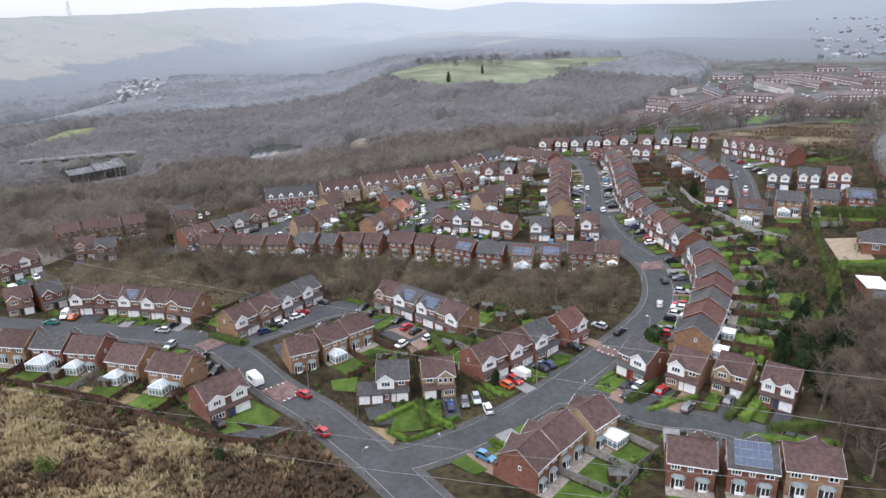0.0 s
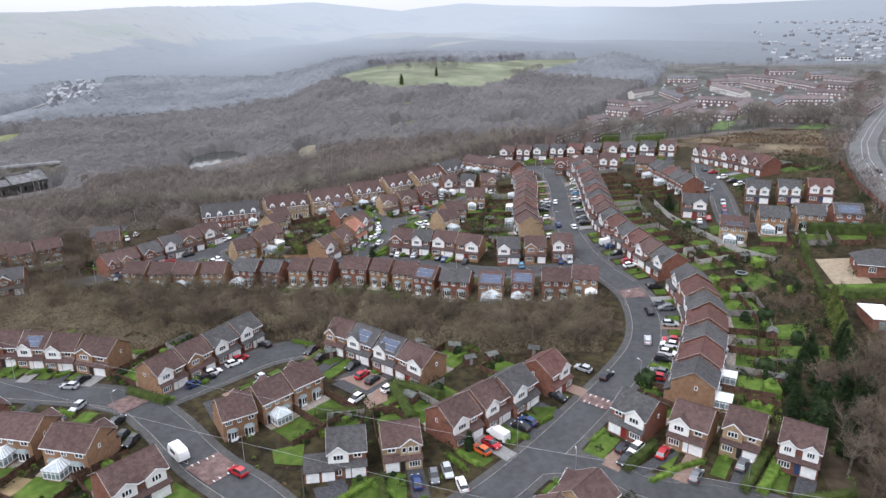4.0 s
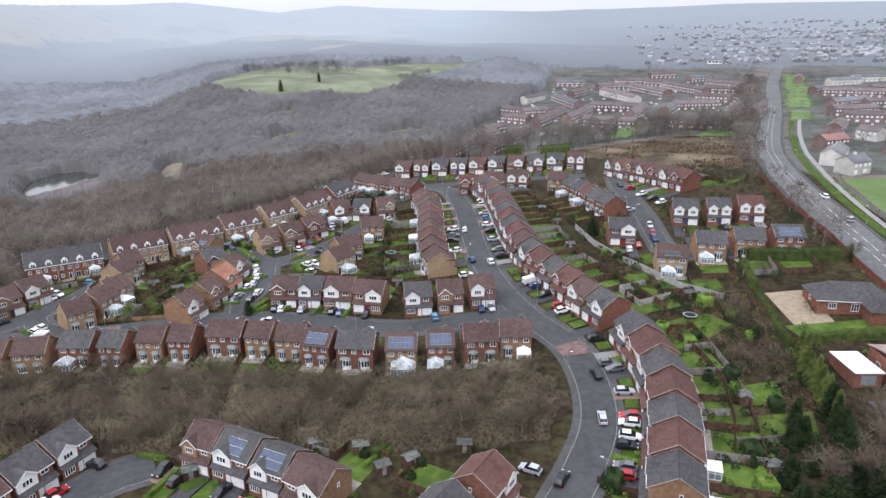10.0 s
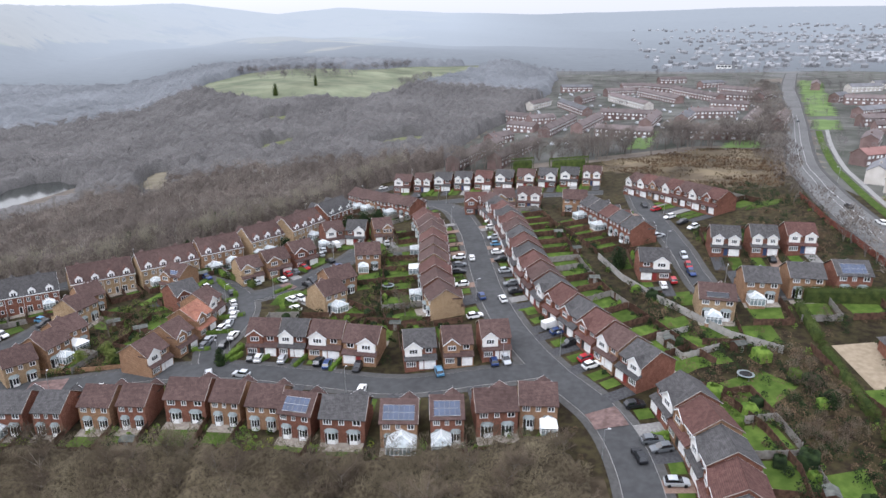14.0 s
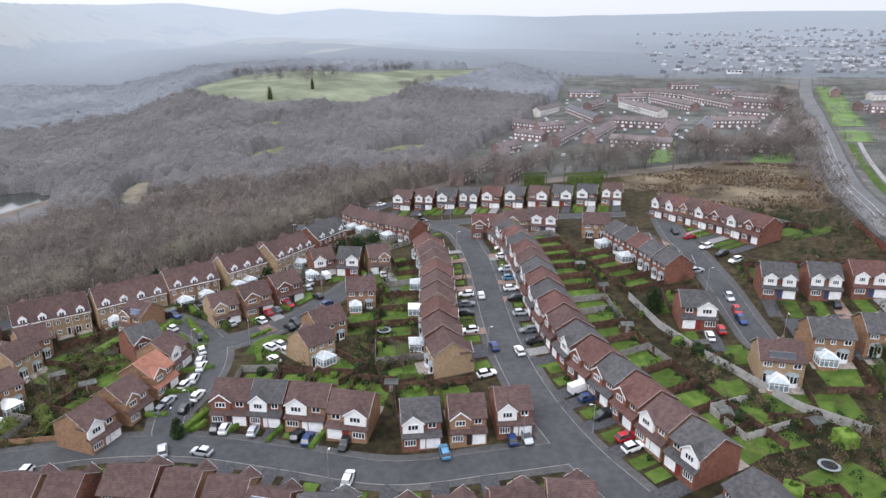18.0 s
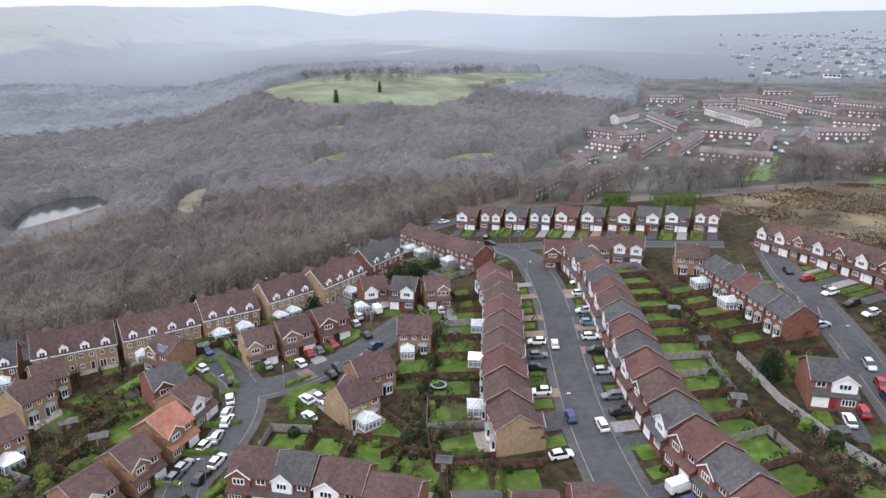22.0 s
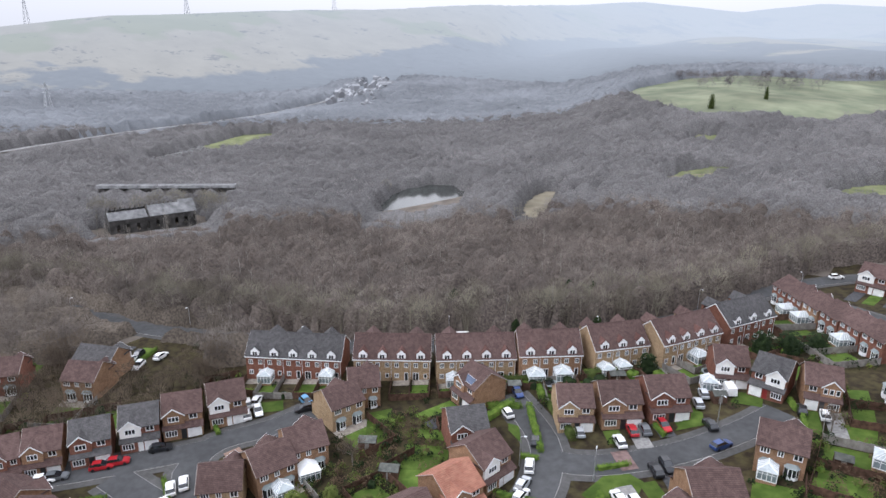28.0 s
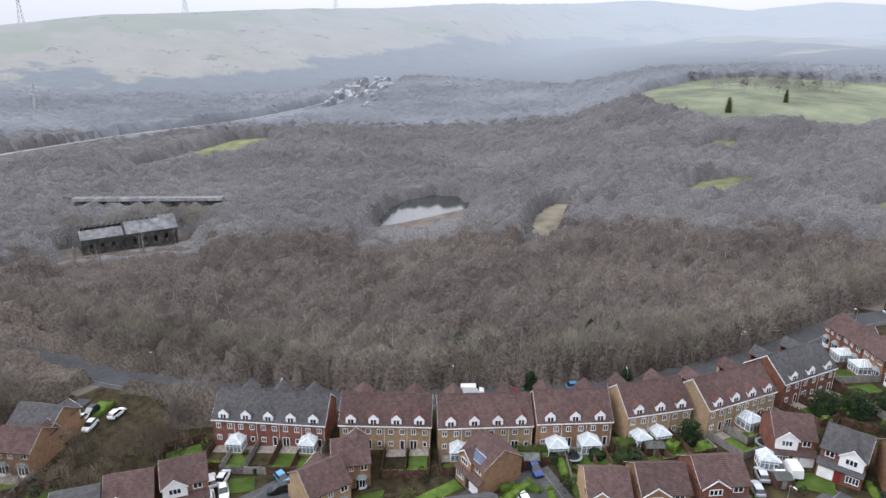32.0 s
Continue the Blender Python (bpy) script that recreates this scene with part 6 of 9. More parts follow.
# crowns stand on a jittered grid, so that the twig mass and the tips belong together
def grid_cells(a, b, spacing):
    h1 = np.abs(np.sin(a * 127.1 + b * 311.7) * 43758.5453) % 1.0
    h2 = np.abs(np.sin(a * 269.5 + b * 183.3) * 43758.5453) % 1.0
    h3 = np.abs(np.sin(a * 419.2 + b * 371.9) * 43758.5453) % 1.0
    return (a + 0.15 + 0.7 * h1) * spacing, (b + 0.15 + 0.7 * h2) * spacing, h3


def round_crown(rt, count, width):
    """Fine twigs that fill a domed crown one unit high."""
    sl = []
    for _ in range(count):
        d = Vector((rt.gauss(0, 1), rt.gauss(0, 1), rt.gauss(0.35, 1))).normalized()
        k = rt.uniform(0.35, 1.0) ** 0.5
        b = Vector((d.x * 0.33 * k, d.y * 0.33 * k, 0.60 + d.z * 0.34 * k))
        e = b + (d * 0.5 + Vector((rt.gauss(0, 0.35), rt.gauss(0, 0.35), rt.uniform(0.1, 0.9)))).normalized() * rt.uniform(0.07, 0.17)
        w = (e - b).cross(Vector((rt.gauss(0, 1), rt.gauss(0, 1), rt.gauss(0, 1)))).normalized() * width * rt.uniform(0.5, 1.4)
        sl.append((b - w, b + w, e))
    for _ in range(max(2, count // 40)):
        a = rt.uniform(0, 6.283)
        w = Vector((math.cos(a), math.sin(a), 0)) * 0.011
        t = Vector((rt.gauss(0, 0.10), rt.gauss(0, 0.10), rt.uniform(0.6, 0.9)))
        sl.append((-w, w, t))
    return sl


# the wood: one object, thousands of bare trees
def wood(name, count, rnd, area, keep, templates, material, size, label, clear=4.5, spacing=0.0):
    T = []
    for k in range(templates[0]):
        rt = random.Random(500 + k)
        sl = round_crown(rt, *templates[1:]) if len(templates) == 3 else bare_tree(1.0, rt, *templates[1:])[1]
        V = [tuple(p) for tri in sl for p in tri]
        F = [(3 * i, 3 * i + 1, 3 * i + 2) for i in range(len(sl))]
        T.append((np.array(V, np.float32), np.array(F, np.int32)))
    if spacing:
        A, B = np.meshgrid(np.arange(int(area[0] / spacing) - 1, int(area[1] / spacing) + 1), np.arange(int(area[2] / spacing) - 1, int(area[3] / spacing) + 1))
        xs, ys, tall = (q.ravel() for q in grid_cells(A.astype(float), B.astype(float), spacing))
    else:
        xs = rnd.uniform(area[0], area[1], count * 40)
        ys = rnd.uniform(area[2], area[3], count * 40)
        tall = rnd.uniform(0, 1, count * 40)
    ok = keep(xs, ys)
    xs, ys, tall = xs[ok][: count * 3], ys[ok][: count * 3], tall[ok][: count * 3]
    if ys.min() < 400:
        near = (np.hypot(xs[:, None] - HOUSEARR[None, :, 0], ys[:, None] - HOUSEARR[None, :, 1]) < 6.5).any(1)
        near |= (np.hypot(xs[:, None] - ROADARR[None, :, 0], ys[:, None] - ROADARR[None, :, 1]) < clear).any(1)
        xs, ys, tall = xs[~near], ys[~near], tall[~near]
    xs, ys, tall = xs[:count], ys[:count], tall[:count]
    zs = land(xs, ys)
    low = lowness(xs, ys)
    Vs, Fs, base = [], [], 0
    for i, (x, y, z) in enumerate(zip(xs, ys, zs)):
        V, F = T[rnd.randint(len(T))]
        s, a = (size[0] + (size[1] - size[0]) * tall[i]) * float(low[i]), rnd.uniform(0, 6.283)
        c, d = math.cos(a) * s, math.sin(a) * s
        W = np.empty_like(V)
        W[:, 0], W[:, 1], W[:, 2] = V[:, 0] * c - V[:, 1] * d + x, V[:, 0] * d + V[:, 1] * c + y, V[:, 2] * s * rnd.uniform(0.9, 1.1) + z
        Vs.append(W)
        Fs.append(F + base)
        base += len(V)
    me = tri_mesh(name, np.concatenate(Vs), np.concatenate(Fs), material)
    return tagged(new(name, me), label, "wood", kind="stuff")


ROUGHLOT = [(50, 400), (64, 380), (82, 345), (106, 331), (124, 367), (140, 414), (118, 420), (58, 416)]
WOODEDGE = [(-50, 410), (-65, 377.5), (-74.5, 349), (-90.5, 323), (-108.5, 305), (-133, 287), (-157.5, 274), (-192, 263), (-226, 256), (-262, 238), (-340, 190), (-800, 150), (-860, 440), (-840, 590), (-722, 664), (-684, 768), (-745, 870), (-690, 1000), (-330, 1000), (70, 1060), (120, 960), (84, 800), (40, 640), (8, 570), (-20, 470), (-20, 440), (-36, 424)]


def in_wood(x, y):
    k = inside(x, y, WOODEDGE)
    for hole in (POND, SAND, RUIN, FIELD, *MEADOWS):
        k &= ~inside(x, y, hole)
    rail_x = np.interp(y, [p[1] for p in RAIL], [p[0] for p in RAIL])
    return k & ~((y > 250) & (y < 980) & (np.abs(x - rail_x) < 6))


nprng = np.random.RandomState(5)
near_wood = lambda x, y: in_wood(x, y) & (np.hypot(x + 20, y - 170) < 290)
mid_wood = lambda x, y: in_wood(x, y) & (np.hypot(x + 20, y - 170) >= 280) & (np.hypot(x + 20, y - 170) < 620)
far_wood = lambda x, y: in_wood(x, y) & (np.hypot(x + 20, y - 170) >= 600)
thicket = lambda x, y: inside(x, y, COPSE)
M_THICKET = soften(mat("olive_brown_winter_thicket", (0.064, 0.049, 0.034), (0.160, 0.136, 0.090), 0.12, 0.95, big=0.3, bigscale=0.05), 0.4)
# far twigs: base colour paled and blued to stand in for haze
M_TWIGFAR = soften(mat("hazed_far_twigs", (0.155, 0.165, 0.179), (0.240, 0.252, 0.267), 0.05, 0.95, big=0.2, bigscale=0.008), 0.6)
wood("thicket", 640, nprng, (-150, 8, 168, 199), thicket, (9, 170, 0.0055), M_THICKET, (4.0, 7.6), "dense brown winter thicket between two rows of houses")
LEFTWOOD = [(-330, 150), (-255, 186), (-222, 196), (-214, 214), (-198, 228), (-178, 246), (-158, 254), (-150, 262), (-172, 272), (-262, 246), (-340, 195)]
left_wood = lambda x, y: inside(x, y, LEFTWOOD) & ~inside(x, y, [(-188, 234), (-168, 236), (-158, 250), (-166, 260), (-192, 252)])
M_TWIGMID = soften(mat("grey_brown_winter_twigs", (0.081, 0.068, 0.061), (0.186, 0.162, 0.141), 0.11, 0.95, big=0.3, bigscale=0.03), 0.45)
wood("woodland", 420, nprng, (-330, -145, 150, 275), left_wood, (9, 190, 0.006), M_TWIGMID, (6.0, 11.5), "bare scrubby wood behind the far houses")
wood("woodland", 2400, nprng, (-330, 0, 190, 470), near_wood, (11, 230, 0.0042), M_TWIGMID, (8.5, 12.5), "dense bare winter woodland behind the estate", 4.5, 5.6)
M_EDGETWIG = soften(mat("olive_grey_edge_twigs", (0.108, 0.094, 0.070), (0.215, 0.197, 0.150), 0.12, 0.95, big=0.3, bigscale=0.05), 0.5)
edge_wood = lambda x, y: in_wood(x, y) & ~in_wood(x + 6, y - 9)
wood("wood_edge", 330, nprng, (-330, -40, 190, 430), edge_wood, (11, 240, 0.0036), M_EDGETWIG, (8.5, 13.0), "tall bare trees along the edge of the wood", 3.2)
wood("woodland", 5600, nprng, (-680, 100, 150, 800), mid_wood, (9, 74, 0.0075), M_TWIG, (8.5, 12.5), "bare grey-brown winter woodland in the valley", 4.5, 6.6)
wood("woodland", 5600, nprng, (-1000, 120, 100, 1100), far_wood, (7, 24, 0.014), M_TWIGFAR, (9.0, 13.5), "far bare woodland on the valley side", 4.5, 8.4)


# pale birches and ashes whose stems show between the crowns
M_BIRCH = mat("pale_birch_bark", (0.13, 0.118, 0.102), (0.27, 0.25, 0.222), 0.5, 0.9, big=0.3, bigscale=0.4)
brn = random.Random(77)
stems = Shape()
planted = 0
while planted < 300:
    x, y = brn.uniform(-300, -30), brn.uniform(210, 470)
    if not near_wood(np.array([x]), np.array([y]))[0] or np.hypot(HOUSEARR[:, 0] - x, HOUSEARR[:, 1] - y).min() < 9:
        continue
    planted += 1
    z, tall, lean = Z(x, y), brn.uniform(9.5, 13.5), Vector((brn.uniform(-0.07, 0.07), brn.uniform(-0.07, 0.07), 1))
    foot = Vector((x, y, z - 0.3))
    stems.tube(foot, foot + lean * tall * 0.55, 0.15, 0.10, 4)
    stems.tube(foot + lean * tall * 0.55, foot + lean * tall, 0.10, 0.025, 4)
    for _ in range(brn.randint(6, 9)):
        f, a = brn.uniform(0.42, 0.9), brn.uniform(0, 2 * math.pi)
        reach = brn.uniform(1.0, 2.1) * (1.15 - f)
        p = foot + lean * tall * f
        q = p + Vector((math.cos(a) * reach * 1.6, math.sin(a) * reach * 1.6, reach * brn.uniform(1.6, 2.4)))
        stems.tube(p, q, 0.055, 0.018, 3)
tagged(new("birch_stems", stems.mesh("birch_stems", M_BIRCH)), "pale bare birch stems standing among the darker wood", "birches", kind="stuff")


# closed sheet for the interlaced twigs; its darker colour paints shade between the tips
def canopy(name, area, step, keep, material, top, label, spacing=6.5):
    gx_, gy_ = np.arange(area[0], area[1], step), np.arange(area[2], area[3], step)
    X, Y = np.meshgrid(gx_, gy_)
    X = X + nprng.uniform(-0.35, 0.35, X.shape) * step
    Y = Y + nprng.uniform(-0.35, 0.35, Y.shape) * step
    ci, cj = np.floor(X / spacing), np.floor(Y / spacing)
    Hh = np.full(X.shape, 0.0)
    for di in (-1, 0, 1):
        for dj in (-1, 0, 1):
            cx_, cy_, tall = grid_cells(ci + di, cj + dj, spacing)
            d2 = (X - cx_) ** 2 + (Y - cy_) ** 2
            Hh = np.maximum(Hh, (top[0] + (top[1] - top[0]) * tall) * (1 - 0.62 * d2 / (spacing * 0.7) ** 2))
    Hh = (Hh + nprng.uniform(-0.35, 0.35, X.shape)) * lowness(X, Y)
    ok = keep(X, Y)
    near = np.zeros(X.shape, bool)
    if area[2] < 400:
        for hx, hy in HOUSEARR[:, :2]:
            near |= (np.abs(X - hx) < 8) & (np.abs(Y - hy) < 8)
        for rx, ry, rh in ROADARR[::2]:
            near |= (np.abs(X - rx) < 3.6) & (np.abs(Y - ry) < 3.6)
    ok &= ~near
    Zs = land(X, Y) + np.where(ok, np.maximum(Hh, 0.3), -1.5)
    I = np.arange(X.size).reshape(X.shape)
    F = np.stack([I[:-1, :-1], I[:-1, 1:], I[1:, 1:], I[1:, :-1]], -1).reshape(-1, 4)
    F = F[ok.ravel()[F].any(1)]
    used, inv = np.unique(F, return_inverse=True)
    F = inv.reshape(F.shape)
    V = np.stack([X, Y, Zs], -1).reshape(-1, 3)[used]
    T = np.concatenate([F[:, [0, 1, 2]], F[:, [0, 2, 3]]])
    me = tri_mesh(name, V, T, material)
    me.polygons.foreach_set("use_smooth", np.ones(len(T), bool))
    return tagged(new(name, me), label, "wood canopy", kind="stuff")


def fuzz(name, c1, c2, bigscale):
    return mat(name, c1, c2, 1.6, 0.95, 1.0, 1.2, big=0.22, bigscale=bigscale, detail=9)


canopy("wood_canopy", (-330, 0, 190, 470), 1.3, near_wood, fuzz("shaded_brown_twig_mass", (0.050, 0.040, 0.036), (0.124, 0.104, 0.088), 0.03), (6.8, 10.0), "interlaced grey-brown winter twigs of the wood", 5.6)
canopy("wood_canopy", (-330, -145, 150, 275), 1.7, left_wood, fuzz("shaded_grey_scrub_mass", (0.055, 0.045, 0.036), (0.125, 0.105, 0.085), 0.03), (3.0, 6.0), "interlaced winter twigs of the scrub")
# the two farther masses are also paled and greyed for haze
canopy("wood_canopy", (-680, 100, 150, 800), 2.4, mid_wood, fuzz("hazed_grey_twig_mass", (0.075, 0.071, 0.071), (0.158, 0.152, 0.148), 0.02), (7.2, 10.6), "interlaced winter twigs of the valley wood, greyed for haze", 6.6)
canopy("wood_canopy", (-1000, 120, 100, 1100), 4.0, far_wood, fuzz("hazed_pale_twig_mass", (0.126, 0.134, 0.145), (0.200, 0.209, 0.222), 0.01), (7.5, 11.5), "interlaced twigs of the far wood, paled for haze", 8.4)
canopy("copse_canopy", (-150, 8, 168, 199), 1.1, thicket, fuzz("shaded_olive_twig_mass", (0.036, 0.028, 0.019), (0.100, 0.082, 0.052), 0.06), (2.4, 4.6), "interlaced brown twigs of the copse", 4.5)

# ---- the valley: pond, ruin, clearings ----
def flat_poly(name, pts, z, material, label, category):
    s = Shape().poly([(x, y, z) for x, y in pts])
    return tagged(new(name, s.mesh(name, material)), label, category, kind="structure")


def draped(name, pts, material, lift, label, category, cell=6.0):
    """Ground cover inside an outline, following the land."""
    xs, ys = [p[0] for p in pts], [p[1] for p in pts]
    nx_, ny_ = max(2, int((max(xs) - min(xs)) / cell)), max(2, int((max(ys) - min(ys)) / cell))
    X, Y = np.meshgrid(np.linspace(min(xs), max(xs), nx_ + 1), np.linspace(min(ys), max(ys), ny_ + 1))
    Zs = land(X, Y) + lift
    I = np.arange(X.size).reshape(X.shape)
    F = np.stack([I[:-1, :-1], I[:-1, 1:], I[1:, 1:], I[1:, :-1]], -1).reshape(-1, 4)
    cx_, cy_ = X.ravel()[F].mean(1), Y.ravel()[F].mean(1)
    F = F[inside(cx_, cy_, pts)]
    me = bpy.data.meshes.new(name)
    me.from_pydata(np.stack([X, Y, Zs], -1).reshape(-1, 3).tolist(), [], F.tolist())
    me.materials.append(material)
    me.update()
    return tagged(new(name, me), label, category, kind="structure")


M_WATER = mat("still_grey_water", (0.028, 0.032, 0.030), (0.05, 0.054, 0.05), 0.08, 0.10, 0.15, 0.6)
pz = sum(Z(x, y) for x, y in POND) / len(POND) + 0.3
flat_poly("water", POND, pz, M_WATER, "still grey pond among bare trees", "pond")
M_SANDY = mat("worn_sandy_track", (0.15, 0.132, 0.095), (0.225, 0.20, 0.15), 0.12, 0.95, big=0.2, bigscale=0.05)
draped("clearing", SAND, M_SANDY, 0.25, "sandy clearing in the wood", "clearing", 3)
draped("clearing", [(-230, 382), (-204, 388), (-209, 399), (-222, 399), (-234, 394)], M_SANDY, 0.25, "sandy bank by the pond", "clearing", 3)
M_ROUGHMEADOW = mat("rough_meadow_grass", (0.115, 0.130, 0.060), (0.180, 0.190, 0.100), 0.12, 0.95, big=0.3, bigscale=0.03)
for q in MEADOWS:
    draped("meadow", q, M_ROUGHMEADOW, 0.25, "small green meadow in the wood", "meadow", 3)
draped("pasture", FIELD, M_MEADOW, 0.3, "pale green pasture on a rise beyond the wood", "pasture", 5)
path_pts = [(-141, 520), (-133, 530), (-124, 541), (-118, 556)]
ribbon("footpath", path_pts, 0.9, M_SANDY, 0.4, "pale footpath over a meadow", "footpath")

M_SLATE = mat("weathered_slate_roof", (0.13, 0.13, 0.13), (0.21, 0.21, 0.21), 0.5, 0.9, big=0.3, bigscale=0.3)
M_DARKWALL = mat("sooty_stone_wall", (0.05, 0.048, 0.045), (0.09, 0.085, 0.08), 0.4, 0.95, big=0.3, bigscale=0.2)
M_TIMBER = mat("rotten_roof_timber", (0.05, 0.045, 0.04), (0.09, 0.08, 0.07), 1.0, 0.95)


def ruin(x, y, ang):
    L, d, he, hr = 34.0, 11.0, 6.5, 10.5
    r = thing("ruined_mill", Matrix.Translation((x, y, Z(x, y))) @ Matrix.Rotation(radians(ang), 4, "Z"), "derelict dark mill with a half-collapsed slate roof in woodland", "ruin")
    for ya, yb in ((-d / 2, -d / 2 + 0.6), (d / 2 - 0.6, d / 2)):
        s = Shape()
        n = 9
        for k in range(n):
            xa = -L / 2 + L * k / n
            s.box(xa, xa + L / n - 1.3, ya, yb, -2, he).box(xa + L / n - 1.3, xa + L / n, ya, yb, -2, 1.2).box(xa + L / n - 1.3, xa + L / n, ya, yb, 4.4, he)
        part("side_wall", s, M_DARKWALL, r)
    for xa in (-L / 2, -2.0, L / 2 - 0.6):
        part("gable_wall", Shape().extrude_x([(-d / 2 + 0.6, -2), (d / 2 - 0.6, -2), (d / 2 - 0.6, he), (0, hr), (-d / 2 + 0.6, he)], xa, xa + 0.6), M_DARKWALL, r)
    k = (hr - he) / (d / 2)
    for xa, xb, ytop in ((-L / 2 - 0.3, -2.5, -2.2), (-1.6, L / 2 + 0.3, -1.0)):
        part("front_roof_slope", Shape().extrude_x([(-d / 2 - 0.4, he - 0.4 * k), (ytop, hr + ytop * k), (ytop, hr + ytop * k + 0.25), (-d / 2 - 0.4, he - 0.4 * k + 0.25)], xa, xb), M_SLATE, r)
    part("back_roof_slope", Shape().extrude_x([(d / 2 + 0.4, he - 0.4 * k), (d / 2 + 0.4, he - 0.4 * k + 0.25), (2.4, hr - 2.4 * k + 0.25), (2.4, hr - 2.4 * k)], -L / 2, L / 2 - 9), M_SLATE, r)
    part("end_roof", Shape().extrude_x([(-1.0, hr - 1.0 * k), (0, hr), (d / 2, he), (d / 2, he + 0.25), (0, hr + 0.25), (-1.0, hr - 1.0 * k + 0.25)], L / 2 - 6, L / 2 + 0.3), M_SLATE, r)
    for i in range(15):
        xx = -L / 2 + 1.5 + i * 1.9
        part("rafter", Shape().tube((xx, -2.4, hr - 2.4 * k), (xx + 0.2, 0, hr), 0.13, 0.12, 4).tube((xx + 0.2, 0, hr), (xx, 2.6, hr - 2.6 * k), 0.12, 0.13, 4), M_TIMBER, r)


ruin(-291, 316, 72)
lw = thing("long_wall", Matrix.Translation((-326, 345, Z(-326, 345))) @ Matrix.Rotation(radians(42), 4, "Z"), "long low grey roofed shed wall in woodland", "shed")
part("wall", Shape().box(-32, 32, -1.5, 1.5, -3, 9.4), M_DARKWALL, lw)
part("roof", Shape().extrude_x([(-2.6, 9.2), (2.6, 9.2), (2.0, 10.4), (-2.0, 10.4)], -32.5, 32.5), M_SLATE, lw)

# settling beds beyond the mill
for k in range(4):
    bx, by = -440 - k * 9, 424 + k * 3
    b = thing("settling_bed", Matrix.Translation((bx, by, Z(bx, by))) @ Matrix.Rotation(radians(88), 4, "Z"), "concrete settling bed in a green field", "settling bed", "settling beds")
    part("wall", Shape().box(-24, 24, -3.5, -3.0, -1, 1.2).box(-24, 24, 3.0, 3.5, -1, 1.2).box(-24.5, -24, -3.5, 3.5, -1, 1.2).box(24, 24.5, -3.5, 3.5, -1, 1.2), M_KERB, b)
    part("filling", Shape().box(-24, 24, -3.0, 3.0, -1, 0.6), M_SLATE, b)

# railway along the valley
M_RAIL = mat("pale_railway_ballast", (0.19, 0.187, 0.183), (0.27, 0.266, 0.26), 0.1, 0.95, big=0.25, bigscale=0.02)
ribbon("railway", RAIL, 1.9, M_RAIL, 1.2, "pale railway line through the valley", "railway", kerb=True, step=25)

# ---- east side: hill road verges, playing field, rough plot ----
ribbon("verge", [(110.5, 180), (112, 232), (114.5, 260), (119, 288), (128, 322), (146, 370), (172, 428), (196, 478)], 1.6, M_GRASS, 0.14, "mown grass verge beside the hill road", "verge")
ribbon("footway", [(113.4, 180), (115, 232), (117.5, 260), (122, 287), (131, 320), (149, 368), (175, 426), (206, 488)], 1.0, M_KERB, 0.17, "pale footway beside the playing field", "footway")
draped("verge", [(228, 552), (246, 550), (366, 800), (350, 812)], M_PITCH, 0.3, "broad green strip beside the hill road", "verge", 5)
draped("verge", [(198, 484), (212, 482), (234, 528), (220, 532)], M_PITCH, 0.3, "broad green strip beside the hill road", "verge", 5)
draped("playing_field", [(117, 200), (240, 200), (262, 308), (128, 308), (121, 284)], M_PITCH, 0.16, "mown green playing field", "playing field", 4)
fence_line([(116.4, 210), (118, 240), (121, 270), (127, 300), (131, 312)], 2.2, M_FENCEG, "mesh-like green field fence beside the footway", "field_fence")
draped("lawn", [(76, 438), (86, 434), (107, 488), (98, 492)], M_PITCH, 0.3, "mown green among bare trees", "lawn", 3)
draped("lawn", [(118, 420), (138, 421), (150, 443), (132, 444)], M_PITCH, 0.3, "mown green beside the terraces", "lawn", 3)
M_REDFENCE = mat("red_brown_fence_stain", (0.12, 0.042, 0.030), (0.19, 0.075, 0.055), 1.2, 0.9)
# red-brown boundary fence of the back gardens along the hill road
fence_line([(94, 212), (95.5, 234), (97.5, 250), (98.5, 268), (99.5, 290), (104, 316)], 1.9, M_REDFENCE, "red-brown panel fence along the hill road", "boundary_fence")
# pale fence down from the right-hand close
M_PALEFENCE = mat("pale_concrete_panel_fence", (0.28, 0.268, 0.248), (0.39, 0.373, 0.348), 0.8, 0.9)
fence_line([(27.5, 278), (30.6, 262.2), (36.2, 248.6), (39.1, 243.8), (47.0, 229.0), (55.4, 221.5)], 1.9, M_PALEFENCE, "pale panel fence between two streets", "boundary_fence")
fence_line([(61.5, 222), (62.5, 205), (65, 195)], 1.8, M_FENCE, "dark panel fence beside the bungalow garden", "boundary_fence")
fence_line([(-165, 105), (-133.4, 105.6), (-105.1, 104.8), (-90, 101), (-76.1, 97.4), (-62.2, 97.9), (-58.1, 104.1)], 1.7, M_FENCE, "red-brown fence along the rough grass", "boundary_fence")
fence_line([(-112.5, 228.2), (-102, 228.8), (-92.7, 229.8)], 1.1, BRICK["tan"], "tan brick garden wall with piers beside the road", "garden_wall")
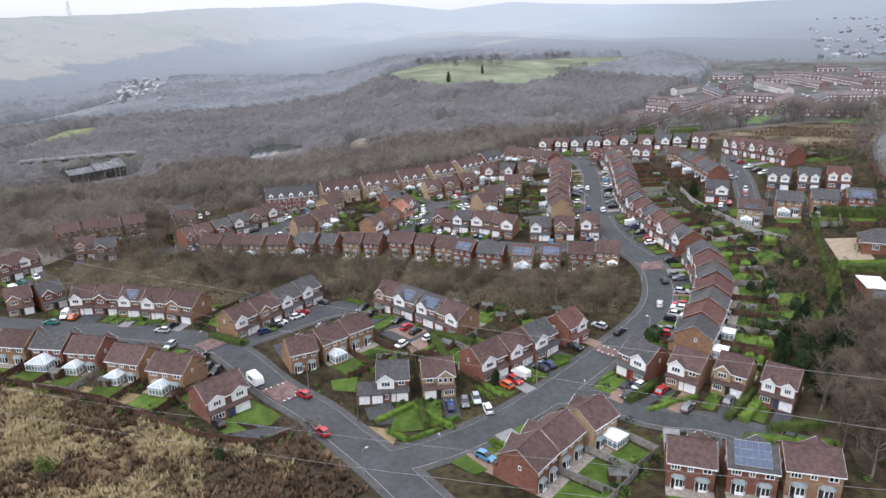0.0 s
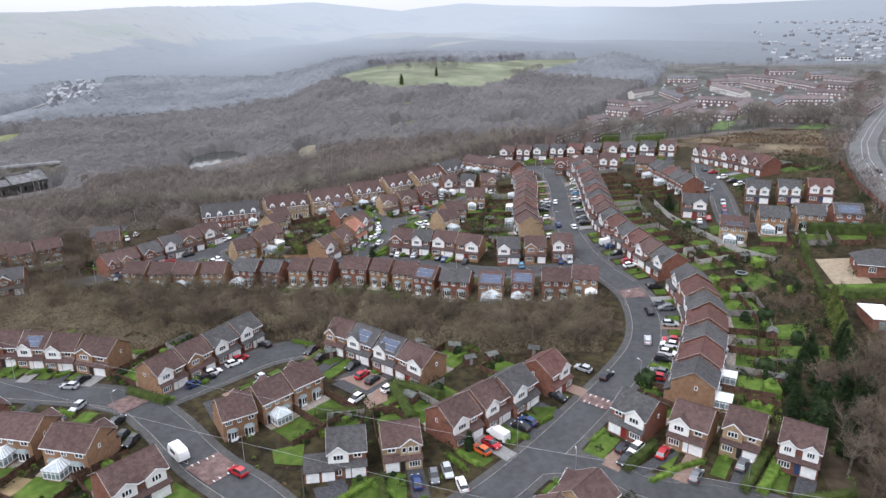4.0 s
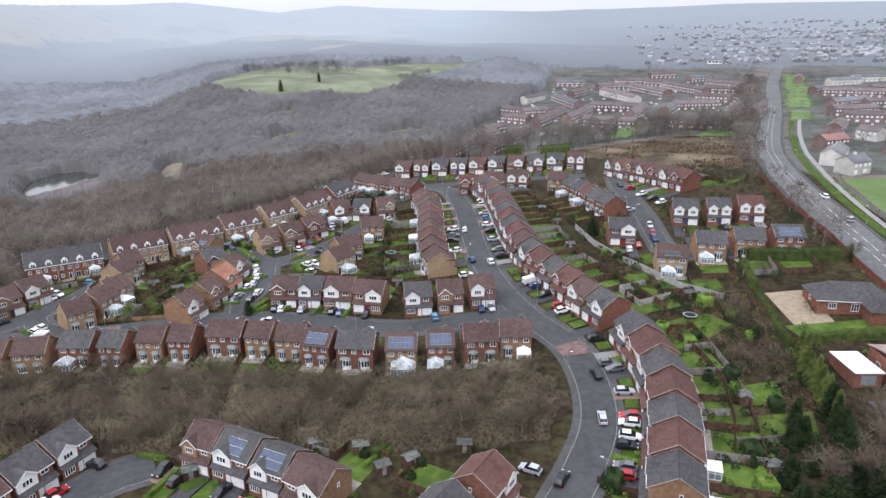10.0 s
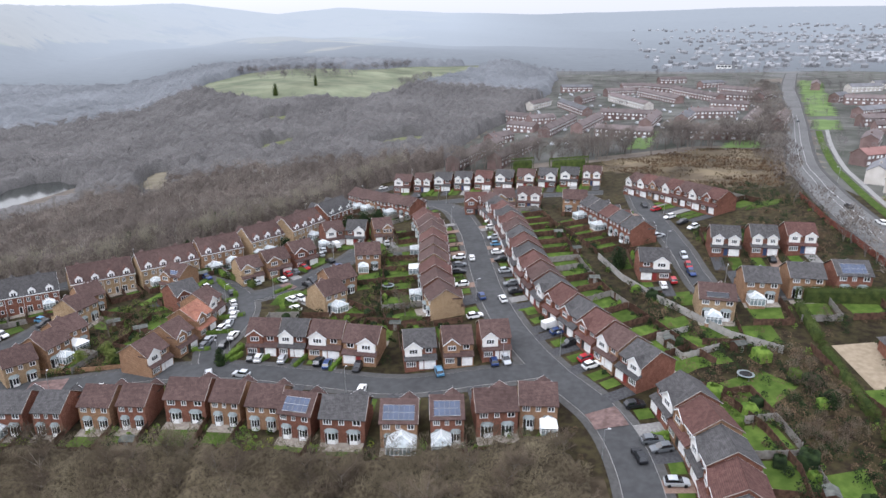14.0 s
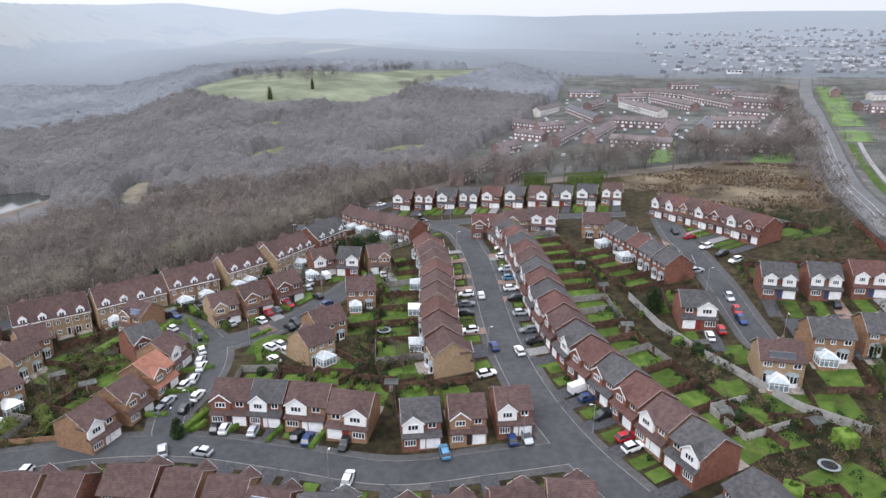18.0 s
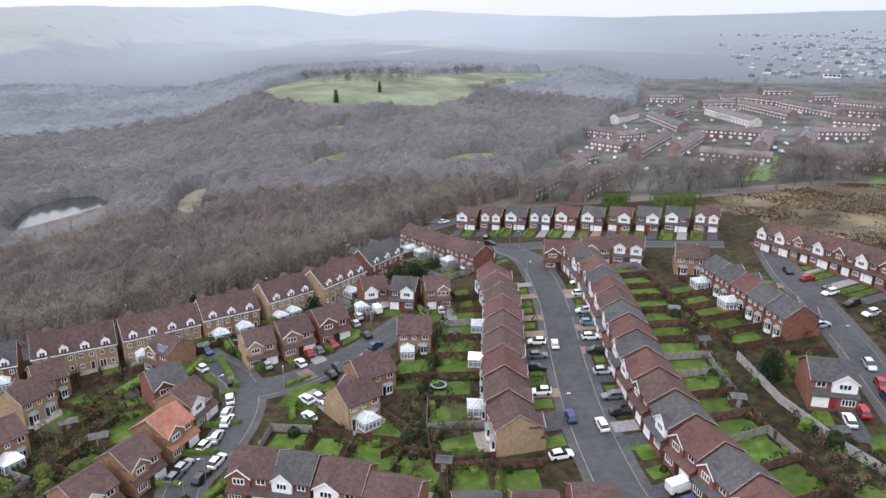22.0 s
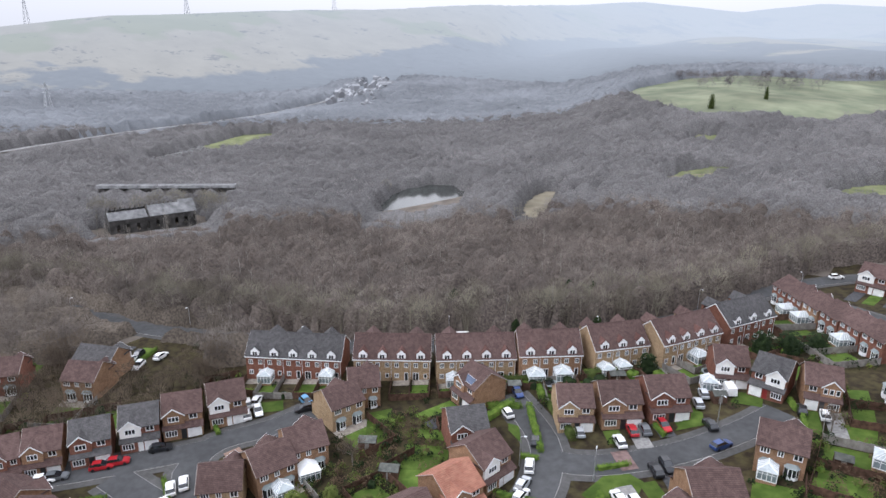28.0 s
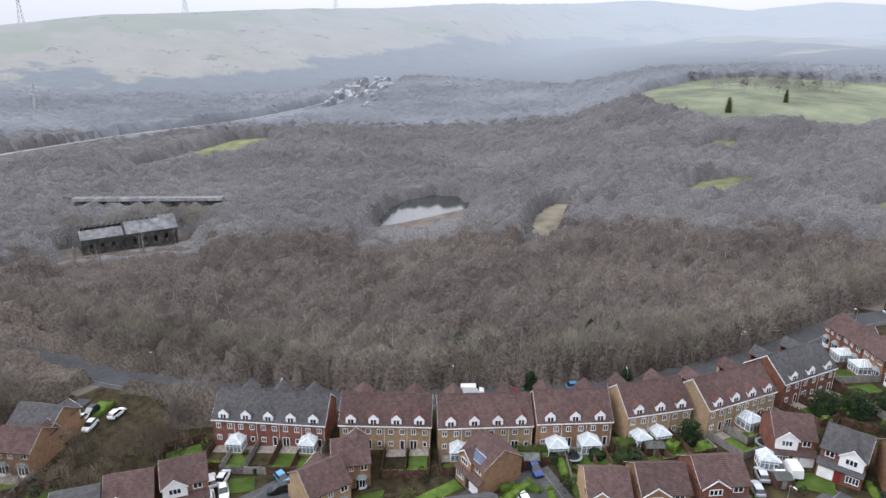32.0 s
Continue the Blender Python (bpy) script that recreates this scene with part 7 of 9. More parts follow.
LONG_LAWNS = [
    [(38.7, 212.6), (48.4, 216.1), (53.3, 209.7), (44.8, 203.6)], [(37.2, 185.3), (41.9, 185.6), (40.9, 179.1), (36.2, 178.3)], [(40.9, 175.5), (55.4, 176.0), (53.4, 169.4), (39.3, 169.9)],
    [(45.0, 185.3), (53.4, 186.5), (51.4, 178.8), (43.2, 178.9)], [(49.2, 233.7), (58.0, 233.3), (57.5, 225.3), (49.7, 225.4)], [(32.4, 237.8), (40.5, 240.3), (40.8, 235.2), (32.9, 232.8)],
    [(35.7, 221.1), (42.9, 224.3), (44.6, 219.8), (35.8, 218.0)], [(33.1, 231.6), (40.5, 230.4), (41.6, 226.7), (32.7, 225.9)], [(40.8, 252.3), (45.8, 252.5), (44.3, 246.4), (41.4, 245.5)]]
for q in LONG_LAWNS:
    patch("lawn", q, M_GRASS, 0.09, "mown lawn in a long back garden", "lawn", cell=2.0)
for pts, h, m in (([(31.2, 230.8), (38.9, 232.9)], 1.6, M_PALEFENCE), ([(31.0, 230.1), (34.2, 221.8), (43.0, 224.8)], 1.6, M_PALEFENCE), ([(33.2, 212.7), (38.5, 204.7), (41.3, 196.8), (42.4, 186.3), (39.7, 173.8), (36.5, 165.3)], 1.8, M_FENCE), ([(34.7, 176.6), (39.6, 176.2)], 1.6, M_FENCEG), ([(37.6, 167.9), (49.6, 168.0)], 1.5, M_FENCEG), ([(10.7, 159.6), (15.4, 156.5), (20.9, 155.1)], 1.5, M_FENCE)):
    fence_line(pts, h, m, "weathered panel fence across a long garden")
for k, (x, y) in enumerate(((32.7, 254.7), (35.3, 249.7), (35.8, 208.2), (42.7, 204.7), (36.8, 199.4), (44.4, 187.9), (54.7, 203.1), (49.1, 177.6), (50.2, 219.9), (39.9, 188.4), (40.5, 202.3), (39.0, 164.5), (54.2, 213.2), (55.8, 210.1), (38, 156.3), (28, 152.6), (23, 153.9), (13, 158.9), (26, 152.9))):
    bush(x, y, k, 1.5 + 0.4 * (k % 3), 1.0 + 0.15 * (k % 2))
garden_scrub = lambda x, y: inside(x, y, [(44, 188), (57, 190), (60, 208), (57, 222), (50, 220), (53, 208), (44, 202)])
wood("garden_scrub", 46, nprng, (42, 62, 186, 224), garden_scrub, (7, 180, 0.008), M_TWIGNEAR, (2.2, 4.6), "tangled brown bare shrubs in a long garden")

for xa, ya, xb, yb, h, wd in ((-43.1, 152.4, -35.2, 138.7, 2.3, 1.1), (-42.8, 152.4, -30.4, 148.2, 2.3, 1.0), (-28.9, 168, -25, 174, 2.0, 1.0), (25.9, 153.8, 32.1, 152.6, 1.8, 1.0), (-28.9, 245.6, -22.9, 245.4, 1.9, 0.7), (-62.7, 253.5, -56.2, 254, 1.9, 0.7), (-97.1, 284.7, -90.2, 288.7, 1.8, 0.7), (-82, 295.4, -78.7, 299.8, 2.2, 0.9), (-94.2, 274.6, -88.2, 278.3, 1.2, 0.6), (-86, 283.3, -89.5, 287.8, 1.3, 0.6)):
    hedge((xa + xb) / 2, (ya + yb) / 2, math.degrees(math.atan2(yb - ya, xb - xa)), math.hypot(xb - xa, yb - ya), h, wd)


for x, y, k in ((-77.1, 301.7, 0), (-74.0, 301.6, 2), (-69.1, 304.2, 0), (-80.2, 293.4, 1), (-84.4, 291.6, 3)):
    bush(x, y, k, 1.5)

# double garage beside the corner house
gm = Matrix.Translation((-48.4, 121.0, Z(-48.4, 121.0))) @ Matrix.Rotation(radians(19.2), 4, "Z")
dg = thing("double_garage", gm, "red brick double garage with white doors and a grey roof", "garage")
part("wall", Shape().extrude_x([(-2.7, -1.5), (2.7, -1.5), (2.7, 2.4), (0, 3.9), (-2.7, 2.4)], -2.9, 2.9), BRICK["red"], dg)
part("roof", Shape().extrude_x(gable_profile(-2.7, 2.7, 2.4, 3.9, 0.14, 0.3), -3.05, 3.05), ROOF["grey"], dg)
for xx in (-1.4, 1.4):
    part("garage_door", Shape().box(xx - 1.15, xx + 1.15, -2.78, -2.705, 0.1, 2.1), M_DOORS[0], dg)


# trampolines
def trampoline(x, y):
    t = thing("trampoline", Matrix.Translation((x, y, Z(x, y) + 0.1)), "round dark garden trampoline on a lawn", "trampoline", "trampolines")
    ring = [(math.cos(2 * math.pi * k / 16), math.sin(2 * math.pi * k / 16)) for k in range(16)]
    part("mat", Shape().solid([(1.3 * a, 1.3 * b, 0.72) for a, b in ring], [(1.3 * a, 1.3 * b, 0.75) for a, b in ring]), M_RUBBER, t)
    pad = Shape()
    for (a, b), (c, d) in zip(ring, ring[1:] + ring[:1]):
        pad.solid([(1.32 * a, 1.32 * b, 0.70), (1.75 * a, 1.75 * b, 0.70), (1.75 * c, 1.75 * d, 0.70), (1.32 * c, 1.32 * d, 0.70)], [(1.32 * a, 1.32 * b, 0.79), (1.75 * a, 1.75 * b, 0.78), (1.75 * c, 1.75 * d, 0.78), (1.32 * c, 1.32 * d, 0.79)])
    part("safety_pad", pad, M_LEAD, t)
    for k in range(0, 16, 4):
        a, b = ring[k]
        part("leg", Shape().tube((1.6 * a, 1.6 * b, -0.3), (1.6 * a, 1.6 * b, 0.72), 0.03, 0.03, 5), M_STEEL, t)


for x, y in ((-60.6, 311.2), (-87.5, 289.0), (23.2, 262.5), (-34, 268), (44.5, 214)):
    trampoline(x, y)


# sheds
def shed(x, y, ang, w=2.4, d=1.9, roof=None, wall=None):
    s = thing("garden_shed", Matrix.Translation((x, y, Z(x, y))) @ Matrix.Rotation(radians(ang), 4, "Z"), "small wooden garden shed with a felt roof", "shed", "garden sheds")
    part("wall", Shape().extrude_x([(-d / 2, -0.3), (d / 2, -0.3), (d / 2, 1.8), (0, 2.3), (-d / 2, 1.8)], -w / 2, w / 2), wall or M_FENCE, s)
    part("roof", Shape().extrude_x(gable_profile(-d / 2, d / 2, 1.8, 2.3, 0.06, 0.15), -w / 2 - 0.12, w / 2 + 0.12), roof or M_SLATE, s)
    part("door", Shape().box(-0.4, 0.4, -d / 2 - 0.04, -d / 2 - 0.005, 0.0, 1.7), M_FENCEG, s)


M_FELT = mat("mossy_roof_felt", (0.065, 0.070, 0.064), (0.125, 0.128, 0.115), 1.1, 0.95, vary=0.3)
for x, y, a in ((-40.1, 172.2, 20), (-31.6, 170.6, 10), (-37.6, 147.4, -25), (-27, 164.6, 30), (-22, 166.4, 40), (44.1, 180, 75), (-76.4, 298.6, 40), (4.6, 103, 10), (-105.5, 251.5, 35), (-96.4, 247.4, 30), (33, 228, 80), (36.5, 252, 10), (-30, 243.4, 0), (-62, 164.6, 30), (-12, 170, 0), (41, 160, 60), (-110, 112, 10), (-124, 112, 0), (23, 262, 0), (22, 284, 15), (19, 300, 0), (-33, 290, 10), (-56, 301, 40), (-93, 283.6, 40), (47, 224, 20), (-78, 200.6, 0)):
    shed(x, y, a, 2.7 + (x % 1.0), 2.2, M_FELT)

# ---- bungalow and outbuildings ----
def hip_block(name, x, y, ang, L, d, he, hr, roof, brick, label, category, garage=False):
    h = thing(name, Matrix.Translation((x, y, Z(x, y))) @ Matrix.Rotation(radians(ang), 4, "Z"), label, category)
    part("wall", Shape().box(-L / 2, L / 2, -d / 2, d / 2, -1.8, he), brick, h)
    o = 0.5
    s = Shape()
    i = d / 2
    s.v += [(-L / 2 - o, -d / 2 - o, he - 0.1), (L / 2 + o, -d / 2 - o, he - 0.1), (L / 2 + o, d / 2 + o, he - 0.1), (-L / 2 - o, d / 2 + o, he - 0.1), (-L / 2 + i * 0.8, 0, hr), (L / 2 - i * 0.8, 0, hr)]
    s.f += [(0, 1, 5, 4), (2, 3, 4, 5), (1, 2, 5), (3, 0, 4), (3, 2, 1, 0)]
    part("roof", s, roof, h)
    part("gutter", Shape().box(-L / 2 - o - 0.05, L / 2 + o + 0.05, -d / 2 - o - 0.08, -d / 2 - o, he - 0.18, he - 0.04), M_UPVC, h)
    for xx in (-L * 0.3, 0.0, L * 0.3):
        window_part(h, xx, 0.5 if xx else 0.1, 1.8, 1.5 if xx else 1.95, -d / 2, -1, 3)
    for sd, fx_ in (("l", -L / 2), ("r", L / 2)):
        window_part(h, 0.0, 0.8, 1.4, 1.2, fx_, sd, 2)
    return h


hip_block("bungalow", 82.5, 214.5, -8, 17, 9.5, 2.7, 6.0, ROOF["grey"], BRICK["red"], "low red brick bungalow with a grey hipped roof", "bungalow")
hip_block("bungalow", 87, 209, 82, 11, 8, 2.7, 5.6, ROOF["grey"], BRICK["red"], "low red brick wing with a grey hipped roof", "bungalow")
draped("drive", [(66.5, 208), (75, 207), (76, 222), (67, 223)], mat("buff_gravel", (0.23, 0.185, 0.13), (0.30, 0.245, 0.175), 0.8, 0.95), 0.12, "buff gravel court beside a bungalow", "gravel court", 2.5)
draped("drive", [(92, 205), (104, 200), (104, 226), (94, 226)], M_DRIVES[0], 0.12, "dark tarmac drive beside a bungalow", "drive", 2.5)
draped("lawn", [(64.5, 201), (92, 200.6), (93, 205.5), (66, 207)], M_GRASS, 0.1, "mown lawn beside a bungalow", "lawn", 2.5)
M_RUST = mat("rusty_sheet_roof", (0.25, 0.185, 0.160), (0.37, 0.295, 0.262), 0.3, 0.85, big=0.25, bigscale=0.15)
fb = thing("workshop", Matrix.Translation((80.5, 184, Z(80.5, 184))) @ Matrix.Rotation(radians(-6), 4, "Z"), "brick workshop with a pinkish weathered sheet roof", "workshop")
part("wall", Shape().box(-7, 7, -6.5, 6.5, -2, 4.0), BRICK["red"], fb)
part("roof", Shape().extrude_x(gable_profile(-6.5, 6.5, 4.0, 5.3, 0.15, 0.3), -7.3, 7.3), M_RUST, fb)
for yy in (-3.0, 2.0):
    window_part(fb, yy, 1.0, 1.6, 1.2, -7.0, "l", 2)
part("door", Shape().box(-3.2, -0.6, -6.56, -6.5, -0.6, 2.4), M_DOORS[1], fb)
ga = thing("flat_garage", Matrix.Translation((69.4, 187, Z(69.4, 187))), "brick garage with a white flat roof", "garage")
part("wall", Shape().box(-2.8, 2.8, -4.6, 4.6, -2, 2.6), BRICK["red"], ga)
part("roof", Shape().box(-3.0, 3.0, -4.8, 4.8, 2.6, 2.85, 0.05), M_UPVC, ga)
part("garage_door", Shape().box(-1.5, 1.5, -4.66, -4.6, 0.0, 2.1), M_LEAD, ga)
draped("yard", [(64, 150), (104, 150), (104, 178), (66, 178)], M_PAVE, 0.12, "grey asphalt yard before the workshop", "yard", 3)

# red brick tables on the roads
def table(line_name, f0, f1, lift=0.30):
    line, half = ROADS[line_name]
    run = [0.0]
    for a, b in zip(line, line[1:]):
        run.append(run[-1] + math.hypot(b[0] - a[0], b[1] - a[1]))
    pts = [(float(np.interp(s, run, [p[0] for p in line])), float(np.interp(s, run, [p[1] for p in line]))) for s in np.linspace(f0, f1, 3)]
    ribbon("road_table", pts, half - 0.1, M_REDTABLE, lift, "worn red block-paved table across the road", "road table")


def run_at(line_name, x, y):
    line, half = ROADS[line_name]
    best, s = (1e9, 0), 0.0
    for a, b in zip(line, line[1:]):
        L = math.hypot(b[0] - a[0], b[1] - a[1])
        for k in range(21):
            q = (a[0] + (b[0] - a[0]) * k / 20, a[1] + (b[1] - a[1]) * k / 20)
            best = min(best, (math.hypot(q[0] - x, q[1] - y), s + L * k / 20))
        s += L
    return best[1]


for nm, x, y, L in (("main", 14.0, 203, 5.5), ("main", 2.2, 151, 3.6), ("west", -69, 118.5, 8.0), ("west", -99, 138.4, 6.0), ("middle", -107, 222.6, 8.0), ("loop_east", -63.6, 272.4, 3.0)):
    r0 = run_at(nm, x, y)
    table(nm, r0 - L / 2, r0 + L / 2)


# white triangles that face up each ramp of a table
def table_marks(line_name, x, y, L):
    line, half = ROADS[line_name]
    run = [0.0]
    for a, b in zip(line, line[1:]):
        run.append(run[-1] + math.hypot(b[0] - a[0], b[1] - a[1]))
    at_ = lambda q: Vector((float(np.interp(q, run, [p[0] for p in line])), float(np.interp(q, run, [p[1] for p in line]))))
    r0, marks = run_at(line_name, x, y), Shape()
    for sg in (-1, 1):
        a, b = at_(r0 + sg * (L / 2 - 0.1)), at_(r0 + sg * (L / 2 - 1.0))
        d = (b - a).normalized()
        t = Vector((d.y, -d.x))
        for k in (-0.6, -0.25, 0.25, 0.6):
            tri = (a + t * (half * k - 0.22), a + t * (half * k + 0.22), b + t * (half * k))
            marks.poly([(v.x, v.y, Z(v.x, v.y) + 0.325) for v in tri])
    tagged(new("ramp_marking", marks.mesh("ramp_marking", M_LINE)), "white painted triangles on a road table", "road marking", kind="structure")


for nm, x, y, L in (("main", 2.2, 151, 3.6), ("west", -69, 118.5, 8.0)):
    table_marks(nm, x, y, L)


def dashes(line_name, gap, length, width, off=0.0, start=4.0, stop=400.0):
    """Painted dashes along a road, one mesh."""
    line, half = ROADS[line_name]
    run = [0.0]
    for a, b in zip(line, line[1:]):
        run.append(run[-1] + math.hypot(b[0] - a[0], b[1] - a[1]))
    px = lambda s: Vector((float(np.interp(s, run, [p[0] for p in line])), float(np.interp(s, run, [p[1] for p in line]))))
    s, q = start, Shape()
    while s < min(run[-1], stop) - length:
        a, b = px(s), px(s + length)
        d = (b - a).normalized()
        t = Vector((d.y, -d.x))
        c = [a + t * (off - width / 2), a + t * (off + width / 2), b + t * (off + width / 2), b + t * (off - width / 2)]
        q.poly([(v.x, v.y, Z(v.x, v.y) + 0.31) for v in c])
        s += gap
    tagged(new("road_marking", q.mesh("road_marking", M_LINE)), "worn white painted lines on the road", "road marking", kind="structure")


dashes("hill_road", 6.0, 4.0, 0.16, -1.2, 4, 420)
dashes("hill_road", 6.0, 4.0, 0.16, 1.2, 4, 420)


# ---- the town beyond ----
# tiles, slates and red brick greyed and lightened in colour for haze
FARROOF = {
    "brown": mat("hazed_brown_tiles", (0.120, 0.098, 0.096), (0.165, 0.138, 0.134), 0.2, 0.9, vary=0.2),
    "grey": mat("hazed_slates", (0.125, 0.125, 0.132), (0.18, 0.18, 0.19), 0.2, 0.9, vary=0.2),
    "red": mat("hazed_red_tiles", (0.21, 0.115, 0.105), (0.27, 0.155, 0.14), 0.2, 0.9, vary=0.2),
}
FARWALL = {"red": mat("hazed_red_brick", (0.17, 0.118, 0.108), (0.24, 0.172, 0.158), 0.3, 0.9, vary=0.2), "tan": mat("pale_pebbledash", (0.46, 0.43, 0.39), (0.56, 0.53, 0.49), 0.3, 0.9, vary=0.2)}


def build_terrace(n, roof, brick, near):
    """A plain terrace of n small houses, front towards -y."""
    L, d, he, hr = n * 5.4, 7.6, 4.9, 7.2
    h = thing("terrace", Matrix.Identity(4), f"{brick} brick terrace with a {roof} roof", "terraced houses", "town terraces")
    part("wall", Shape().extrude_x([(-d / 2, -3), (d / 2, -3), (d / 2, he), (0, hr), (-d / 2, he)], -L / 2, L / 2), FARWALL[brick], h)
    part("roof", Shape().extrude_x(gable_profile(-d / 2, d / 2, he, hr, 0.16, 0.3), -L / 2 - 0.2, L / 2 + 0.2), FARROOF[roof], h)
    lights = Shape()
    for sg in (-1, 1):
        ya, yb = sorted((sg * (d / 2 + 0.05), sg * (d / 2 - 0.1)))
        for k in range(n):
            c = -L / 2 + 5.4 * (k + 0.5)
            lights.box(c - 1.9, c - 0.3, ya, yb, 3.1, 4.3).box(c + 0.7, c + 1.9, ya, yb, 3.1, 4.3).box(c - 1.9, c + 0.2, ya, yb, 0.6, 2.0)
    tagged(part("glazing", lights, M_UPVC, h), "white-framed windows of the row", kind="stuff")
    for k in range(1, n if near else 0, 4):
        c = -L / 2 + 5.4 * k
        part("chimney", Shape().box(c - 0.45, c + 0.45, -0.4, 0.4, hr - 0.8, hr + 0.9), FARWALL[brick], h)
    return h


TERR = {}


def terrace(x, y, ang, n, roof="brown", brick="red"):
    m = Matrix.Translation((x, y, Z(x, y))) @ Matrix.Rotation(radians(ang), 4, "Z")
    key = (n, roof, brick, y < 620)
    if key not in TERR:
        TERR[key] = build_terrace(*key)
        TERR[key].matrix_basis = m
        return
    copy_thing(TERR[key], m)


# rows west of the hill road, each by its middle, bearing and number of houses
for k, (x, y, a, n) in enumerate(((-1, 462, 68, 14), (19, 452, 66, 12), (57, 544, 67, 14), (76, 540, 66, 12), (86, 651, -84, 14), (136, 668, -84, 16), (170, 698, -84, 16), (202, 695, -84, 16), (194, 602, -27, 5), (247, 712, -60, 8), (84, 478, -25, 6), (110, 572, -20, 7), (114, 528, 67, 11), (141, 540, 64, 10), (163, 554, 10, 6),
    (128, 452, -8, 6), (176, 520, 62, 14), (190, 512, 61, 12), (36, 608, -40, 6), (33, 547, -40, 4), (14, 505, 50, 4), (50, 583, 28, 4), (117, 811, 3, 6), (243, 655, 56, 7), (174, 799, 8, 5), (228, 846, 13, 6), (223, 660, -30, 5), (62, 690, 60, 8), (108, 715, 62, 8), (150, 760, 20, 6), (196, 770, -60, 8), (250, 790, 30, 6))):
    terrace(x, y, a, n, "grey" if k % 9 == 4 else "brown", "tan" if k % 11 == 5 else "red")
# houses beyond the playing field
for x, y, a, n, roof, wall in ((164, 376, 25, 3, "red", "red"), (146, 340, 53, 4, "grey", "tan"), (141, 318, 26, 2, "grey", "tan"), (194, 425, 55, 6, "brown", "red"), (236, 464, -10, 6, "brown", "red"), (270, 548, 31, 8, "grey", "red"), (288, 538, 5, 5, "brown", "red"), (305, 604, -20, 8, "brown", "red"), (352, 701, 20, 7, "grey", "tan"), (197, 400, -60, 2, "brown", "tan"), (291, 630, 42, 4, "grey", "red"),
    (186, 360, 30, 2, "brown", "red"), (222, 396, 20, 4, "brown", "red"), (262, 440, -15, 6, "grey", "red"), (300, 480, -12, 6, "brown", "red"), (246, 500, 10, 6, "brown", "red"), (330, 560, 10, 6, "grey", "red"), (345, 630, 25, 6, "brown", "red"), (390, 720, 10, 8, "grey", "tan"), (330, 740, 62, 8, "brown", "red"), (215, 345, 15, 4, "grey", "red"), (250, 370, 12, 4, "brown", "red")):
    terrace(x, y, a, n, roof, wall)
sc = thing("school", Matrix.Translation((372, 1050, Z(372, 1050))) @ Matrix.Rotation(radians(-20), 4, "Z"), "long white flat-roofed school beyond the terraces", "school")
part("wall", Shape().box(-17, 17, -6, 6, -4, 7), M_WHITE, sc)
part("roof", Shape().box(-17.5, 17.5, -6.5, 6.5, 7.0, 7.5), FARROOF["grey"], sc)
for k in range(7):
    part("window", Shape().box(-15.5 + k * 4.6, -12.2 + k * 4.6, -6.06, -6.0, 3.8, 6.0), M_GLASS, sc)
# parked cars along the terraces, too many and small to tell apart
fc = Shape()
crn = random.Random(17)
for _ in range(150):
    x, y = crn.uniform(0, 300), crn.uniform(440, 800)
    if not inside(np.array(x), np.array(y), TOWN):
        continue
    m = Matrix.Translation((x, y, Z(x, y) + 0.2)) @ Matrix.Rotation(radians(crn.choice((66, -84, 66))), 4, "Z")
    k = len(fc.v)
    fc.extrude_y([(-2.1, 0.2), (2.1, 0.2), (2.1, 0.75), (1.1, 0.85), (0.6, 1.4), (-1.4, 1.4), (-2.0, 0.85)], -0.85, 0.85)
    fc.v[k:] = [tuple(m @ Vector(p)) for p in fc.v[k:]]
tagged(new("far_parked_cars", fc.mesh("far_parked_cars", PAINT["silver"])), "pale cars parked among the far terraces", "cars", kind="stuff")


